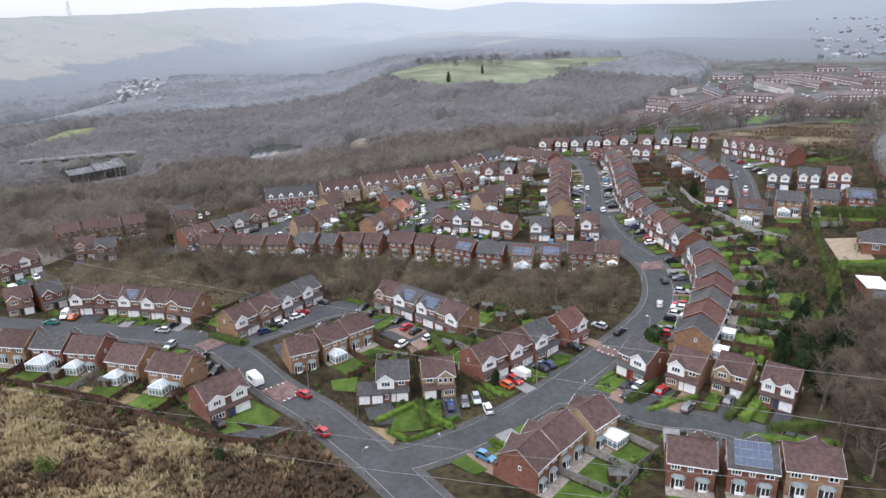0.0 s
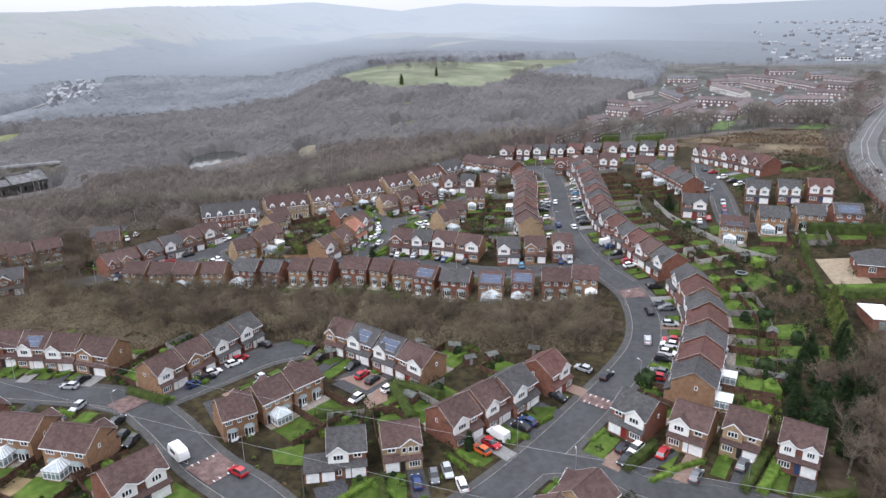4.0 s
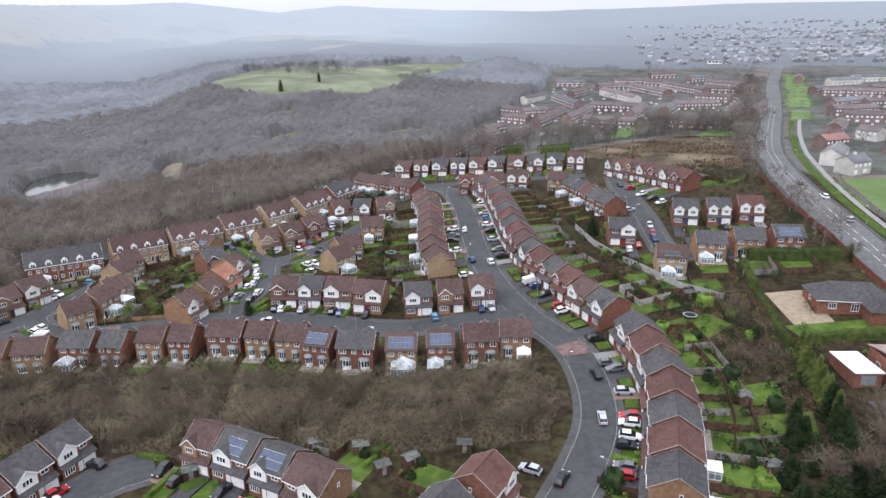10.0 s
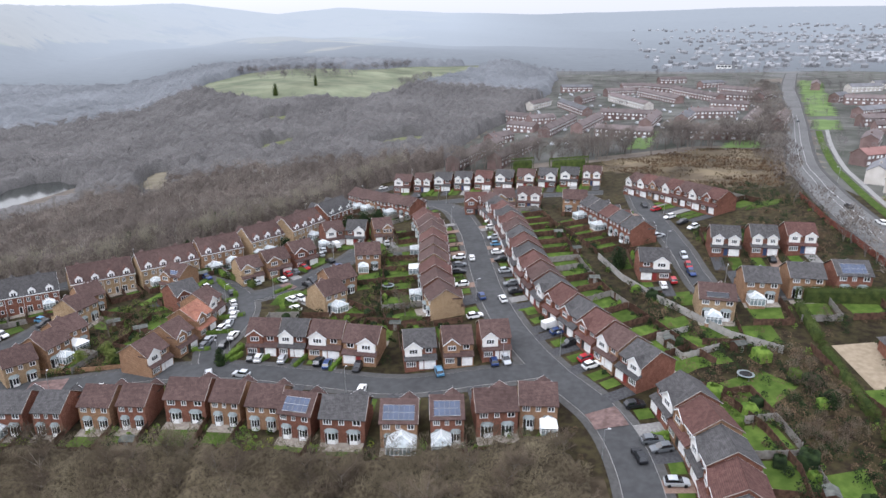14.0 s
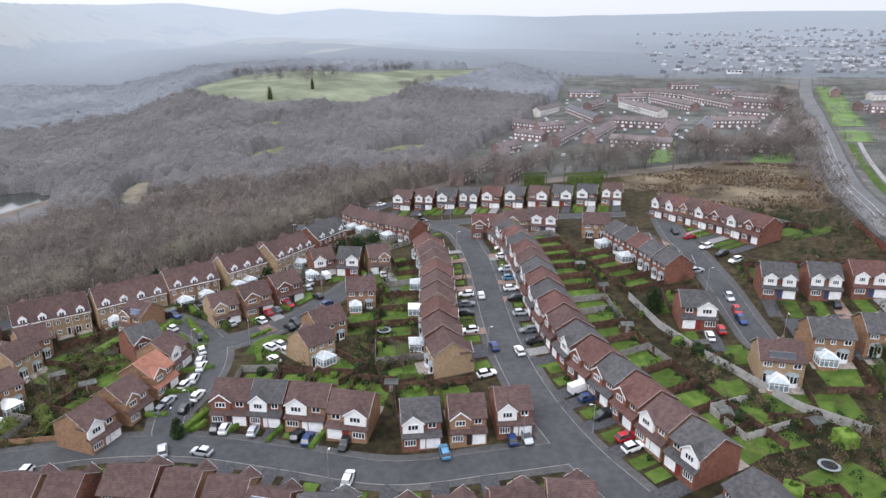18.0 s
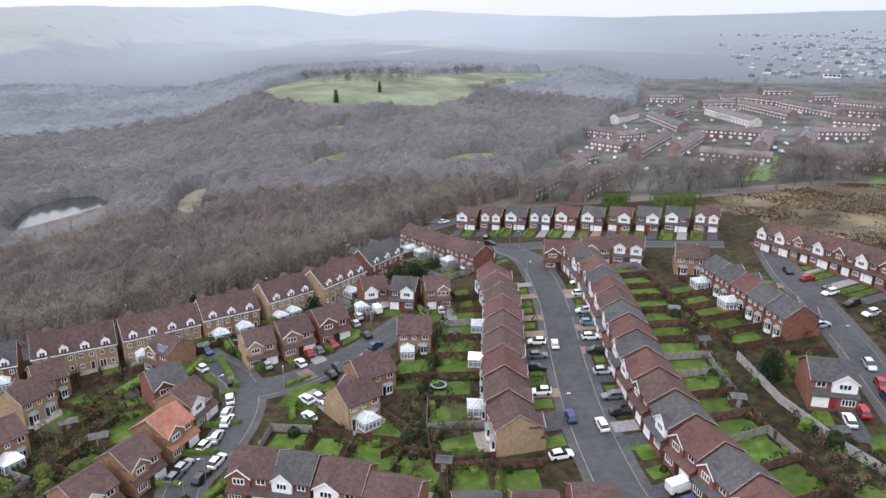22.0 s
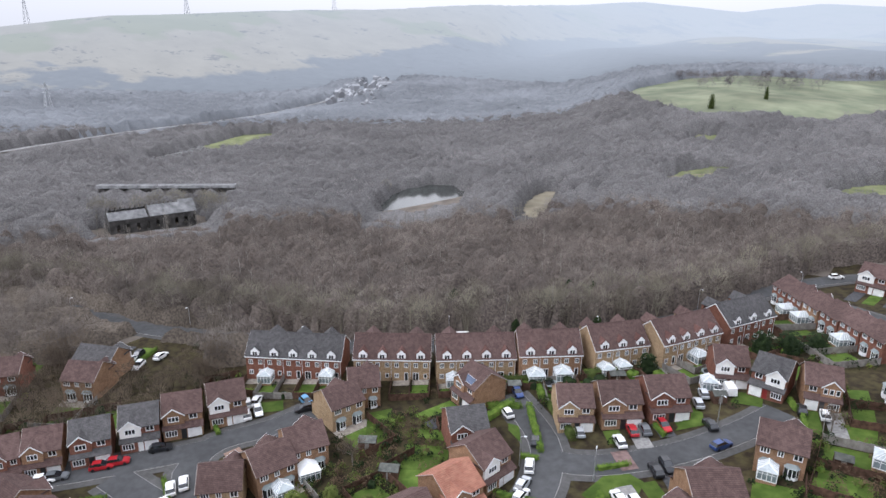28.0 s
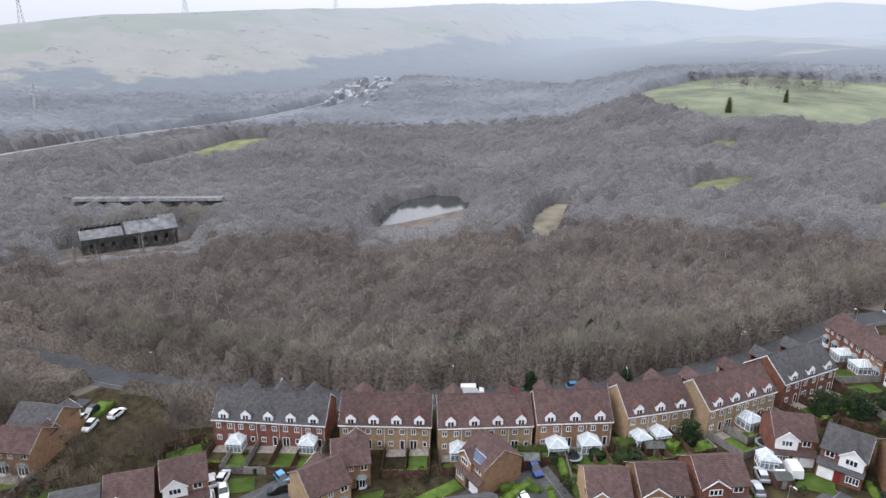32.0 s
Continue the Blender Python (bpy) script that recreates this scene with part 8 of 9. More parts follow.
# ---- the hazy distance: hills beyond the valley, a plain backdrop ----
def backdrop_mat():
    """Far woods, moor and pasture in glowing colour, with painted mist mixed in by distance."""
    m = bpy.data.materials.new("hazy_distance")
    m.use_nodes = True
    n, l = m.node_tree.nodes, m.node_tree.links
    b = n["Principled BSDF"]
    b.inputs["Roughness"].default_value = 1.0
    b.inputs["Specular IOR Level"].default_value = 0.0
    b.inputs["Base Color"].default_value = (0.02, 0.02, 0.02, 1)
    geo = n.new("ShaderNodeNewGeometry")

    def noise(scale, detail, rough=0.6):
        q = n.new("ShaderNodeTexNoise")
        q.inputs["Scale"].default_value, q.inputs["Detail"].default_value, q.inputs["Roughness"].default_value = scale, detail, rough
        l.new(geo.outputs["Position"], q.inputs["Vector"])
        return q.outputs["Fac"]

    def span(src, a, b_, c, d):
        q = n.new("ShaderNodeMapRange")
        for i_, v in zip((1, 2, 3, 4), (a, b_, c, d)):
            q.inputs[i_].default_value = v
        l.new(src, q.inputs[0])
        return q.outputs[0]

    def plus(p, q):
        k = n.new("ShaderNodeMath")
        l.new(p, k.inputs[0])
        l.new(q, k.inputs[1])
        return k.outputs[0]

    def blend(fac, p, q):
        k = n.new("ShaderNodeMix")
        k.data_type = "RGBA"
        l.new(fac, k.inputs[0])
        for slot_, v in ((6, p), (7, q)):
            if isinstance(v, tuple):
                k.inputs[slot_].default_value = (*v, 1)
            else:
                l.new(v, k.inputs[slot_])
        return k.outputs[2]

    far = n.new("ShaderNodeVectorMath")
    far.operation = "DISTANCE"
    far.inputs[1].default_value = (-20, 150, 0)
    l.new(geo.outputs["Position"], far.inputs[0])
    sep = n.new("ShaderNodeSeparateXYZ")
    l.new(geo.outputs["Position"], sep.inputs[0])
    woods = blend(noise(0.05, 8, 0.7), (0.088, 0.098, 0.110), (0.168, 0.182, 0.197))
    moor = blend(noise(0.02, 9, 0.7), (0.180, 0.170, 0.145), (0.320, 0.302, 0.258))
    grass = blend(noise(0.012, 4), (0.150, 0.175, 0.120), (0.225, 0.240, 0.165))
    # open moor takes over from the woods as the ground climbs; pasture lies in patches between
    high_ = plus(span(sep.outputs[2], -20, 55, -0.65, 0.75), span(noise(0.0055, 7), 0.3, 0.7, -0.55, 0.55))
    high_ = plus(high_, span(sep.outputs[0], -260, 60, 0.0, -0.8))  # town and woods lie east of the moor
    lean = n.new("ShaderNodeMath")
    lean.operation = "MULTIPLY_ADD"
    lean.inputs[1].default_value = 0.6
    l.new(sep.outputs[1], lean.inputs[0])
    l.new(sep.outputs[0], lean.inputs[2])
    high_ = plus(high_, span(lean.outputs[0], -420, -120, 0.42, -0.45))  # the western moor is open, the dale wooded
    open_ = span(high_, -0.04, 0.10, 0.0, 1.0)
    green = span(noise(0.0038, 3), 0.56, 0.60, 0.0, 0.75)
    ground_ = blend(open_, woods, blend(green, moor, grass))
    clumps_ = span(noise(0.022, 5, 0.75), 0.60, 0.64, 0.0, 0.7)  # trees and hedges on the slopes
    ground_ = blend(clumps_, ground_, (0.085, 0.088, 0.095))
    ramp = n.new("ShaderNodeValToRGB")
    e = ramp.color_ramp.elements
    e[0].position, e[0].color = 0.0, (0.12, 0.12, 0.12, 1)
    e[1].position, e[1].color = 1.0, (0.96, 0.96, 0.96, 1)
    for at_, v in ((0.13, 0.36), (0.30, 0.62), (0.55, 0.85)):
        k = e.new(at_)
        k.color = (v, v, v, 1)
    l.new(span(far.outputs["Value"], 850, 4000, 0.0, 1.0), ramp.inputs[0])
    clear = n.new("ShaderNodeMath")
    clear.operation = "MULTIPLY"  # the painted mist is mixed in more weakly over the town
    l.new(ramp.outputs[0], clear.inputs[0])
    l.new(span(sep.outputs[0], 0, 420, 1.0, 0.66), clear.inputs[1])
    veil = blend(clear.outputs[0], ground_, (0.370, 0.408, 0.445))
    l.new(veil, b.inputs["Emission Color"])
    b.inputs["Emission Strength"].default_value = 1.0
    return m


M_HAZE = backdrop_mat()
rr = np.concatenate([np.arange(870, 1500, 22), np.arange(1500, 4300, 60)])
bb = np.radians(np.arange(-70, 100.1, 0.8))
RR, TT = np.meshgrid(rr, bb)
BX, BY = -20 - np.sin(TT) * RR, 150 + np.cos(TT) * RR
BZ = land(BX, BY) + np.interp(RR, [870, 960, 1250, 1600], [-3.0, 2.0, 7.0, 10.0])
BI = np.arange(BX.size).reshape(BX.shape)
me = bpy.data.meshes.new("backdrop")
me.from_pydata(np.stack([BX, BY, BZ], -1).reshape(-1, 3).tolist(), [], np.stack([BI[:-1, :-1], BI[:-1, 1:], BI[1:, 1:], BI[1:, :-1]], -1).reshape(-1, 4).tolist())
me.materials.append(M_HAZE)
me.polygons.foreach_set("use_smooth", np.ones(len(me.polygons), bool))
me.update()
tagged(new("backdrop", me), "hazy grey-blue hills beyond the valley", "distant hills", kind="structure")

# street trees and scrub among the town
town_wood = lambda x, y: inside(x, y, TOWN) | (inside(x, y, TOWN_EAST) & (y > 330))
wood("town_trees", 950, nprng, (-20, 420, 320, 1000), town_wood, (7, 56, 0.017), M_TWIG, (4.5, 9.0), "bare trees between the town streets")
screen = lambda x, y: inside(x, y, [(-20, 420), (56, 418), (112, 420), (140, 420), (156, 440), (116, 452), (60, 446), (16, 446), (-16, 434)]) & ~inside(x, y, [(74, 428), (88, 428), (112, 490), (96, 494)])
wood("tree_screen", 170, nprng, (-20, 160, 415, 455), screen, (7, 210, 0.0075), M_TWIGMID, (9.0, 14.5), "tall bare trees behind the empty plot")
belt = lambda x, y: inside(x, y, [(90, 238), (100, 238), (103, 290), (112, 326), (130, 374), (156, 432), (196, 516), (246, 630), (300, 760), (280, 770), (222, 640), (176, 524), (140, 440), (126, 412), (118, 372), (104, 332), (96, 300)])
wood("tree_belt", 260, nprng, (80, 300, 235, 780), belt, (7, 130, 0.012), M_TWIGMID, (5.5, 10.5), "belt of bare trees along the hill road")
left_scrub = lambda x, y: ~inside(x, y, [(-188, 234), (-168, 236), (-158, 250), (-166, 260), (-192, 252)]) & (inside(x, y, [(-240, 170), (-200, 214), (-166, 248), (-150, 258), (-160, 244), (-158, 222), (-162, 200), (-150, 196), (-160, 186), (-215, 186)]) | inside(x, y, [(-168, 200), (-160, 214), (-150, 236), (-146, 252), (-160, 262), (-190, 250), (-200, 226), (-180, 200)]))
wood("scrub_wood", 300, nprng, (-240, -140, 165, 265), left_scrub, (8, 200, 0.006), M_TWIGNEAR, (4.0, 7.5), "thin bare scrub wood beside the houses")
hedgerow = lambda x, y, pts, w: np.min([np.abs((x - a) * (d - b) - (y - b) * (c - a)) / math.hypot(c - a, d - b) + 1e3 * ((np.hypot(x - (a + c) / 2, y - (b + d) / 2)) > math.hypot(c - a, d - b) / 2 + w) for (a, b), (c, d) in zip(pts, pts[1:])], axis=0) < w
field_trees = lambda x, y: hedgerow(x, y, [(-250, 880), (-190, 850), (-150, 900), (-120, 912), (-70, 985)], 9) | hedgerow(x, y, [(-215, 800), (-160, 790), (-120, 850)], 5) | hedgerow(x, y, [(-66, 775), (-46, 838), (-30, 880)], 4)
wood("field_trees", 150, nprng, (-330, 120, 640, 1000), field_trees, (7, 110, 0.018), M_TWIG, (6.0, 11.0), "bare hedgerow trees on the pasture")
conifer(-172, 693, 10.5, 3.0, "dark lone evergreen tree on the pasture", 1.0, M_OLIVE)
conifer(-144, 735, 9.5, 2.2, "dark lone evergreen tree on the pasture", 0.8, M_OLIVE)


# tussocks of rough grass below the estate
def tussocks(name, count, area, keep, material, size, label):
    V, F = [], []
    xs, ys = nprng.uniform(area[0], area[1], count * 3), nprng.uniform(area[2], area[3], count * 3)
    ok = keep(xs, ys)
    xs, ys = xs[ok][:count], ys[ok][:count]
    zs = land(xs, ys)
    for x, y, z in zip(xs, ys, zs):
        s = nprng.uniform(*size)
        for _ in range(9):
            a, r = nprng.uniform(0, 6.283), nprng.uniform(0.1, 0.55) * s
            bx, by = x + math.cos(a) * r * 0.5, y + math.sin(a) * r * 0.5
            k = len(V)
            V += [(bx - math.sin(a) * 0.16 * s, by + math.cos(a) * 0.16 * s, z - 0.05), (bx + math.sin(a) * 0.16 * s, by - math.cos(a) * 0.16 * s, z - 0.05), (x + math.cos(a) * r * 1.5, y + math.sin(a) * r * 1.5, z + s * nprng.uniform(0.4, 0.9))]
            F.append((k, k + 1, k + 2))
    return tagged(new(name, tri_mesh(name, np.array(V), np.array(F), material)), label, "rough grass", kind="stuff")


scrub_area = lambda x, y: (y < 103 - np.clip((x + 105) * 0.16, 0, 9)) & ~((x > -52) & (y > 40)) & ~((x > -62) & (y > 94))
M_STRAW = soften(mat("straw_winter_grass", (0.20, 0.155, 0.080), (0.33, 0.27, 0.15), 0.3, 0.95, big=0.25, bigscale=0.08), 0.5)
M_RUSSET = soften(mat("russet_bracken", (0.070, 0.045, 0.028), (0.135, 0.092, 0.056), 0.3, 0.95, big=0.3, bigscale=0.08), 0.5)
waves = lambda x, y: np.sin(x * 0.21 + 2 * np.sin(y * 0.13)) + np.sin(y * 0.29 + 1.7 * np.sin(x * 0.11)) + 0.6 * np.sin(x * 0.6 + y * 0.5)
tussocks("rough_grass", 6500, (-170, -38, 36, 105), lambda x, y: scrub_area(x, y) & (waves(x, y) > -0.2), M_STRAW, (0.6, 1.7), "tangled straw-coloured winter grass")
tussocks("bracken", 6500, (-170, -38, 36, 105), lambda x, y: (scrub_area(x, y) & (waves(x, y) < 0.3)) | (inside(x, y, [(-64, 60), (-40, 62), (-28, 76), (-36, 88), (-46, 97), (-57, 103), (-62, 98)])), M_RUSSET, (0.6, 1.9), "dead russet bracken and brambles")
wood("bramble_scrub", 120, nprng, (-170, -38, 50, 104), lambda x, y: (scrub_area(x, y) & (waves(x, y) < -0.9)) | inside(x, y, [(-64, 60), (-42, 64), (-32, 78), (-46, 94), (-58, 102), (-62, 98)]), (6, 7, 5, 5, 0.02), M_TWIGNEAR, (1.2, 3.4), "brown leafless scrub on rough ground")
lot_area = lambda x, y: inside(x, y, ROUGHLOT)
M_DULLSTRAW = soften(mat("dull_straw_grass", (0.085, 0.066, 0.044), (0.175, 0.140, 0.086), 0.06, 0.95, big=0.35, bigscale=0.05), 0.5)
tussocks("rough_grass", 2000, (48, 145, 328, 420), lambda x, y: lot_area(x, y) & (waves(x, y) > -0.5), M_DULLSTRAW, (0.3, 0.9), "straw-coloured rough grass on an empty plot")
tussocks("bracken", 2200, (48, 145, 328, 420), lambda x, y: lot_area(x, y) & (waves(x * 0.5, y * 0.5) < 0.35), M_RUSSET, (0.4, 1.2), "dead russet bracken on an empty plot")


# pylons on the skyline
def pylon(b, r, h):
    x, y = -20 - math.sin(radians(b)) * r, 150 + math.cos(radians(b)) * r
    p = thing("pylon", Matrix.Translation((x, y, Z(x, y) - 1)), "steel lattice pylon on the hill", "pylon", "pylons")
    for sx in (-1, 1):
        for sy in (-1, 1):
            part("leg", Shape().tube((sx * 4, sy * 4, 0), (sx * 1.0, sy * 1.0, h * 0.72), 0.35, 0.25, 4).tube((sx * 1.0, sy * 1.0, h * 0.72), (0, 0, h), 0.25, 0.15, 4), M_STEEL, p)
    for z, w in ((0.66, 9), (0.78, 8), (0.9, 6)):
        part("arm", Shape().tube((-w, 0, h * z), (w, 0, h * z), 0.3, 0.3, 4), M_STEEL, p)
    br = Shape()
    for k in range(6):
        z0, z1 = h * 0.12 * k, h * 0.12 * (k + 1)
        w0, w1 = 4 - 3 * z0 / (h * 0.72), 4 - 3 * z1 / (h * 0.72)
        for sy in (-1, 1):
            br.tube((-w0, sy * w0, z0), (w1, sy * w1, z1), 0.15, 0.15, 4).tube((w0, sy * w0, z0), (-w1, sy * w1, z1), 0.15, 0.15, 4)
    tagged(part("bracing", br, M_STEEL, p), kind="stuff")


for b, r, h in ((67, 1290, 62), (56.5, 1400, 60), (45.5, 1580, 55), (66, 760, 32)):
    pylon(b, r, h)


# border planting along the fences: clumps too many to count
def clumps(name, count, seed, material, size, leaf, label, spread, limit=345, plot=None):
    rnd = random.Random(seed)
    s = Shape()
    done = tries = 0
    while done < count and tries < count * 14:
        tries += 1
        if plot:
            x, y = rnd.uniform(min(p[0] for p in plot), max(p[0] for p in plot)), rnd.uniform(min(p[1] for p in plot), max(p[1] for p in plot))
            if not inside(np.array(x), np.array(y), plot):
                continue
        elif spread and rnd.random() < 0.4:
            x, y = rnd.uniform(-190, 112), rnd.uniform(100, 345)
            if not inside(np.array(x), np.array(y), ESTATE):
                continue
        else:
            (xa, ya), (xb, yb) = rnd.choice(FENCES)
            f, o = rnd.random(), rnd.choice((-1, 1)) * rnd.uniform(0.5, 1.3)
            L = math.hypot(xb - xa, yb - ya) or 1
            x, y = xa + (xb - xa) * f + (yb - ya) / L * o, ya + (yb - ya) * f - (xb - xa) / L * o
        if y > limit or not free_of(x, y, 0, 0.9):
            continue
        if any(abs(p[0][0] - x) < 14 and abs(p[0][1] - y) < 14 and inside(np.array(x), np.array(y), p) for p in PATCHES) and rnd.random() < 0.8:
            continue
        r = rnd.uniform(*size)
        z = Z(x, y)
        for _ in range(int(26 + r * 26)):
            a, b = rnd.uniform(0, 6.283), rnd.uniform(0.0, 1.0)
            q = r * math.sqrt(1 - b * b * 0.9) * rnd.uniform(0.6, 1.05)
            c = Vector((x + q * math.cos(a), y + q * math.sin(a), z + b * r * 1.5 + 0.05))
            u = Vector((rnd.gauss(0, 1), rnd.gauss(0, 1), rnd.gauss(0, 1))).normalized() * leaf * rnd.uniform(0.6, 1.4)
            v = u.orthogonal().normalized() * leaf * rnd.uniform(0.4, 0.9)
            s.poly([c - u, c + v, c + u, c - v])
        done += 1
    tagged(new(name, s.mesh(name, material)), label, "shrubs", kind="stuff")


M_SHRUBBROWN = soften(mat("russet_winter_shrub", (0.060, 0.040, 0.026), (0.125, 0.088, 0.052), 0.6, 0.95, big=0.3, bigscale=0.1), 0.5)
M_YELLOWGREEN = soften(mat("yellow_green_leaves", (0.115, 0.15, 0.018), (0.20, 0.225, 0.035), 0.9, 0.9), 0.5)
clumps("border_evergreens", 950, 3, M_EVER, (0.55, 1.45), 0.18, "dark evergreen shrubs in garden borders", True)
clumps("near_border_shrubs", 420, 8, M_HEDGE, (0.35, 0.9), 0.13, "green shrubs in the nearer gardens", True, 205)
clumps("border_shrubs", 520, 4, M_SHRUBBROWN, (0.4, 1.1), 0.13, "brown leafless shrubs in garden borders", True)
clumps("border_greenery", 360, 5, M_HEDGE, (0.4, 1.0), 0.15, "mid-green shrubs in garden borders", False)
LONG_PLOT = [(33, 160), (56, 160), (62, 200), (60, 224), (52, 236), (40, 250), (31, 262), (31, 230), (36, 205)]
EAST_PLOT = [(56, 262), (96, 255), (104, 300), (98, 340), (80, 344), (84, 300), (60, 296)]
clumps("long_garden_evergreens", 190, 11, M_EVER, (0.5, 1.5), 0.2, "dark evergreen shrubs in long back gardens", True, 345, LONG_PLOT)
clumps("long_garden_shrubs", 230, 12, M_SHRUBBROWN, (0.5, 1.6), 0.15, "brown leafless shrubs in long back gardens", True, 345, LONG_PLOT)
clumps("east_garden_evergreens", 110, 13, M_EVER, (0.5, 1.5), 0.2, "dark evergreen shrubs behind the eastern houses", True, 345, EAST_PLOT)
clumps("east_garden_shrubs", 140, 14, M_SHRUBBROWN, (0.5, 1.5), 0.15, "brown leafless shrubs behind the eastern houses", True, 345, EAST_PLOT)
LOOP_PLOT = [(-110, 222), (-92, 226), (-88, 240), (-88, 258), (-96, 272), (-110, 262), (-111, 246)]
MAIN_PLOT = [(-50, 242), (-26, 236), (-27, 300), (-36, 304), (-38, 276), (-42, 258)]
for nm, plot in (("loop", LOOP_PLOT), ("inner", MAIN_PLOT)):
    clumps(nm + "_garden_evergreens", 60, 21, M_EVER, (0.5, 1.3), 0.18, "dark evergreen shrubs in inner gardens", True, 345, plot)
    clumps(nm + "_garden_greenery", 70, 22, M_CONIFER, (0.5, 1.3), 0.16, "olive-green shrubs in inner gardens", True, 345, plot)
    clumps(nm + "_garden_shrubs", 80, 23, M_SHRUBBROWN, (0.5, 1.3), 0.14, "brown leafless shrubs in inner gardens", True, 345, plot)
COPSE_EDGE = [(-145, 196), (-110, 198), (-60, 196), (-30, 191), (3, 195), (2, 201), (-30, 198), (-60, 206), (-110, 204), (-145, 200)]
clumps("row_garden_greenery", 110, 24, M_HEDGE, (0.4, 1.1), 0.15, "green shrubs behind the row by the copse", True, 345, COPSE_EDGE)
clumps("row_garden_golden_shrubs", 40, 25, M_YELLOWGREEN, (0.4, 0.9), 0.14, "golden shrubs behind the row by the copse", True, 345, COPSE_EDGE)
clumps("border_golden_shrubs", 60, 6, M_YELLOWGREEN, (0.4, 0.8), 0.14, "golden yellow-green shrubs in garden borders", False)

# small plots behind the town-house blocks
prn = random.Random(55)
for bi, b in enumerate(BLOCKS):
    q = [h for h in HOUSES if h[0] == b][0]
    R = Matrix.Translation((q[1], q[2], 0)) @ Matrix.Rotation(radians(q[3]), 4, "Z") @ Matrix.Translation((0, -q[5] / 2, 0))
    at = lambda lx, ly: (lambda v: (v.x, v.y))(R @ Vector((lx, ly, 0)))
    n = (5, 4, 4, 3, 3, 4, 3)[bi]
    u = q[4] / n
    for k in range(n + 1):
        xa = -q[4] / 2 + u * k
        dep = 8.5
        while dep > 2 and not all(free_of(*at(xa + o, -f), HOUSES.index(q), 0.8) for o in (0.2, u / 2) for f in (dep, dep * 0.6)):
            dep -= 0.5
        if dep < 3:
            continue
        pts = [at(xa, -0.3), at(xa, -dep)]
        if k < n:
            pts.append(at(xa + u, -dep))
        fence_line(pts, 1.6, M_FENCE if prn.random() < 0.7 else M_FENCEG, "wooden panel fence round a small back garden")
        if k == n:
            continue
        patch("patio", [at(xa + 0.3, -0.1), at(xa + u - 0.3, -0.1), at(xa + u - 0.3, -2.4), at(xa + 0.3, -2.4)], M_PATIO, 0.06, "pale stone slab patio behind a town house", "patio")
        if prn.random() < 0.75:
            patch("lawn", [at(xa + 0.4, -2.5), at(xa + u - 0.4, -2.5), at(xa + u - 0.6, -dep + 1.0), at(xa + 0.5, -dep + 1.2)], M_GRASS, 0.06, "mown lawn of a small back garden", "lawn")
        px, py = at(xa + u / 2, -dep + 0.6)
        if prn.random() < 0.6:
            hedge(px, py, q[3], u - 0.8, prn.uniform(0.9, 1.7), 0.4)
        else:
            bush(px, py, prn.randrange(4), prn.uniform(0.8, 1.4), 1.1)

# corner plots beside the junctions
for kind, q in (
    ("lawn", [(-74.2, 104.5), (-73.6, 114.0), (-64.2, 109.5), (-64.8, 105.3)]), ("lawn", [(-41.9, 117.9), (-37.4, 121.3), (-32.8, 111.4), (-39.7, 108.4)]), ("lawn", [(-36.1, 121.5), (-32.8, 123.0), (-30.5, 114.1), (-32.4, 112.2)]),
    ("lawn", [(-60.4, 126.2), (-54.9, 129.3), (-52.7, 122.4), (-58.1, 122.1)]), ("lawn", [(1.8, 140.1), (6.3, 138.2), (2.8, 131.9), (-0.8, 133.8)]), ("lawn", [(-16.7, 115.5), (-13.8, 118.2), (-11.5, 116.5), (-14.4, 113.2)]),
    ("lawn", [(-25.7, 101.5), (-23.3, 104.6), (-18.3, 100.8), (-20.5, 98.9)]), ("lawn", [(-11.5, 147.5), (-6.1, 148.3), (-6.8, 144.3), (-9.7, 143.9)]), ("lawn", [(-35.3, 153.0), (-26.1, 150.6), (-28.5, 148.0), (-33.1, 149.7)]),
    ("lawn", [(-63.7, 161.9), (-60.0, 164.4), (-58.1, 163.0), (-61.2, 160.0)]),
    ("tarmac", [(-48.3, 116.5), (-42.5, 118.6), (-40.5, 113.4), (-45.6, 112.0)]), ("slab", [(-19.1, 112.2), (-16.3, 115.3), (-13.5, 112.7), (-16.6, 109.3)]), ("tarmac", [(8.3, 129.7), (15.8, 137.1), (16.5, 134.8), (9.4, 127.6)]),
    ("block", [(2.4, 130.3), (6.3, 136.5), (8.0, 135.2), (5.3, 128.4)]), ("block", [(-69.1, 163.3), (-68.4, 168.6), (-61.8, 165.1), (-65.0, 161.3)]), ("block", [(-56.3, 154.0), (-50.8, 158.5), (-45.0, 155.5), (-48.5, 150.0)]),
    ("tarmac", [(-57.3, 151.8), (-54.7, 154.5), (-47.8, 150.0), (-50.6, 147.9)]), ("block", [(-48.0, 145.9), (-44.7, 154.3), (-42.6, 146.8), (-45.8, 142.9)]), ("tarmac", [(-73, 99.5), (-62, 100.5), (-58.5, 106), (-64.5, 105)])):
    if kind == "lawn":
        patch("lawn", q, M_GRASS, 0.15, "mown lawn on a corner plot", "lawn", cell=2.0)
    else:
        patch("drive", q, M_DRIVES[("tarmac", "block", "slab").index(kind)], 0.185, kind + " paved drive on a front plot", "drive", cell=2.0)

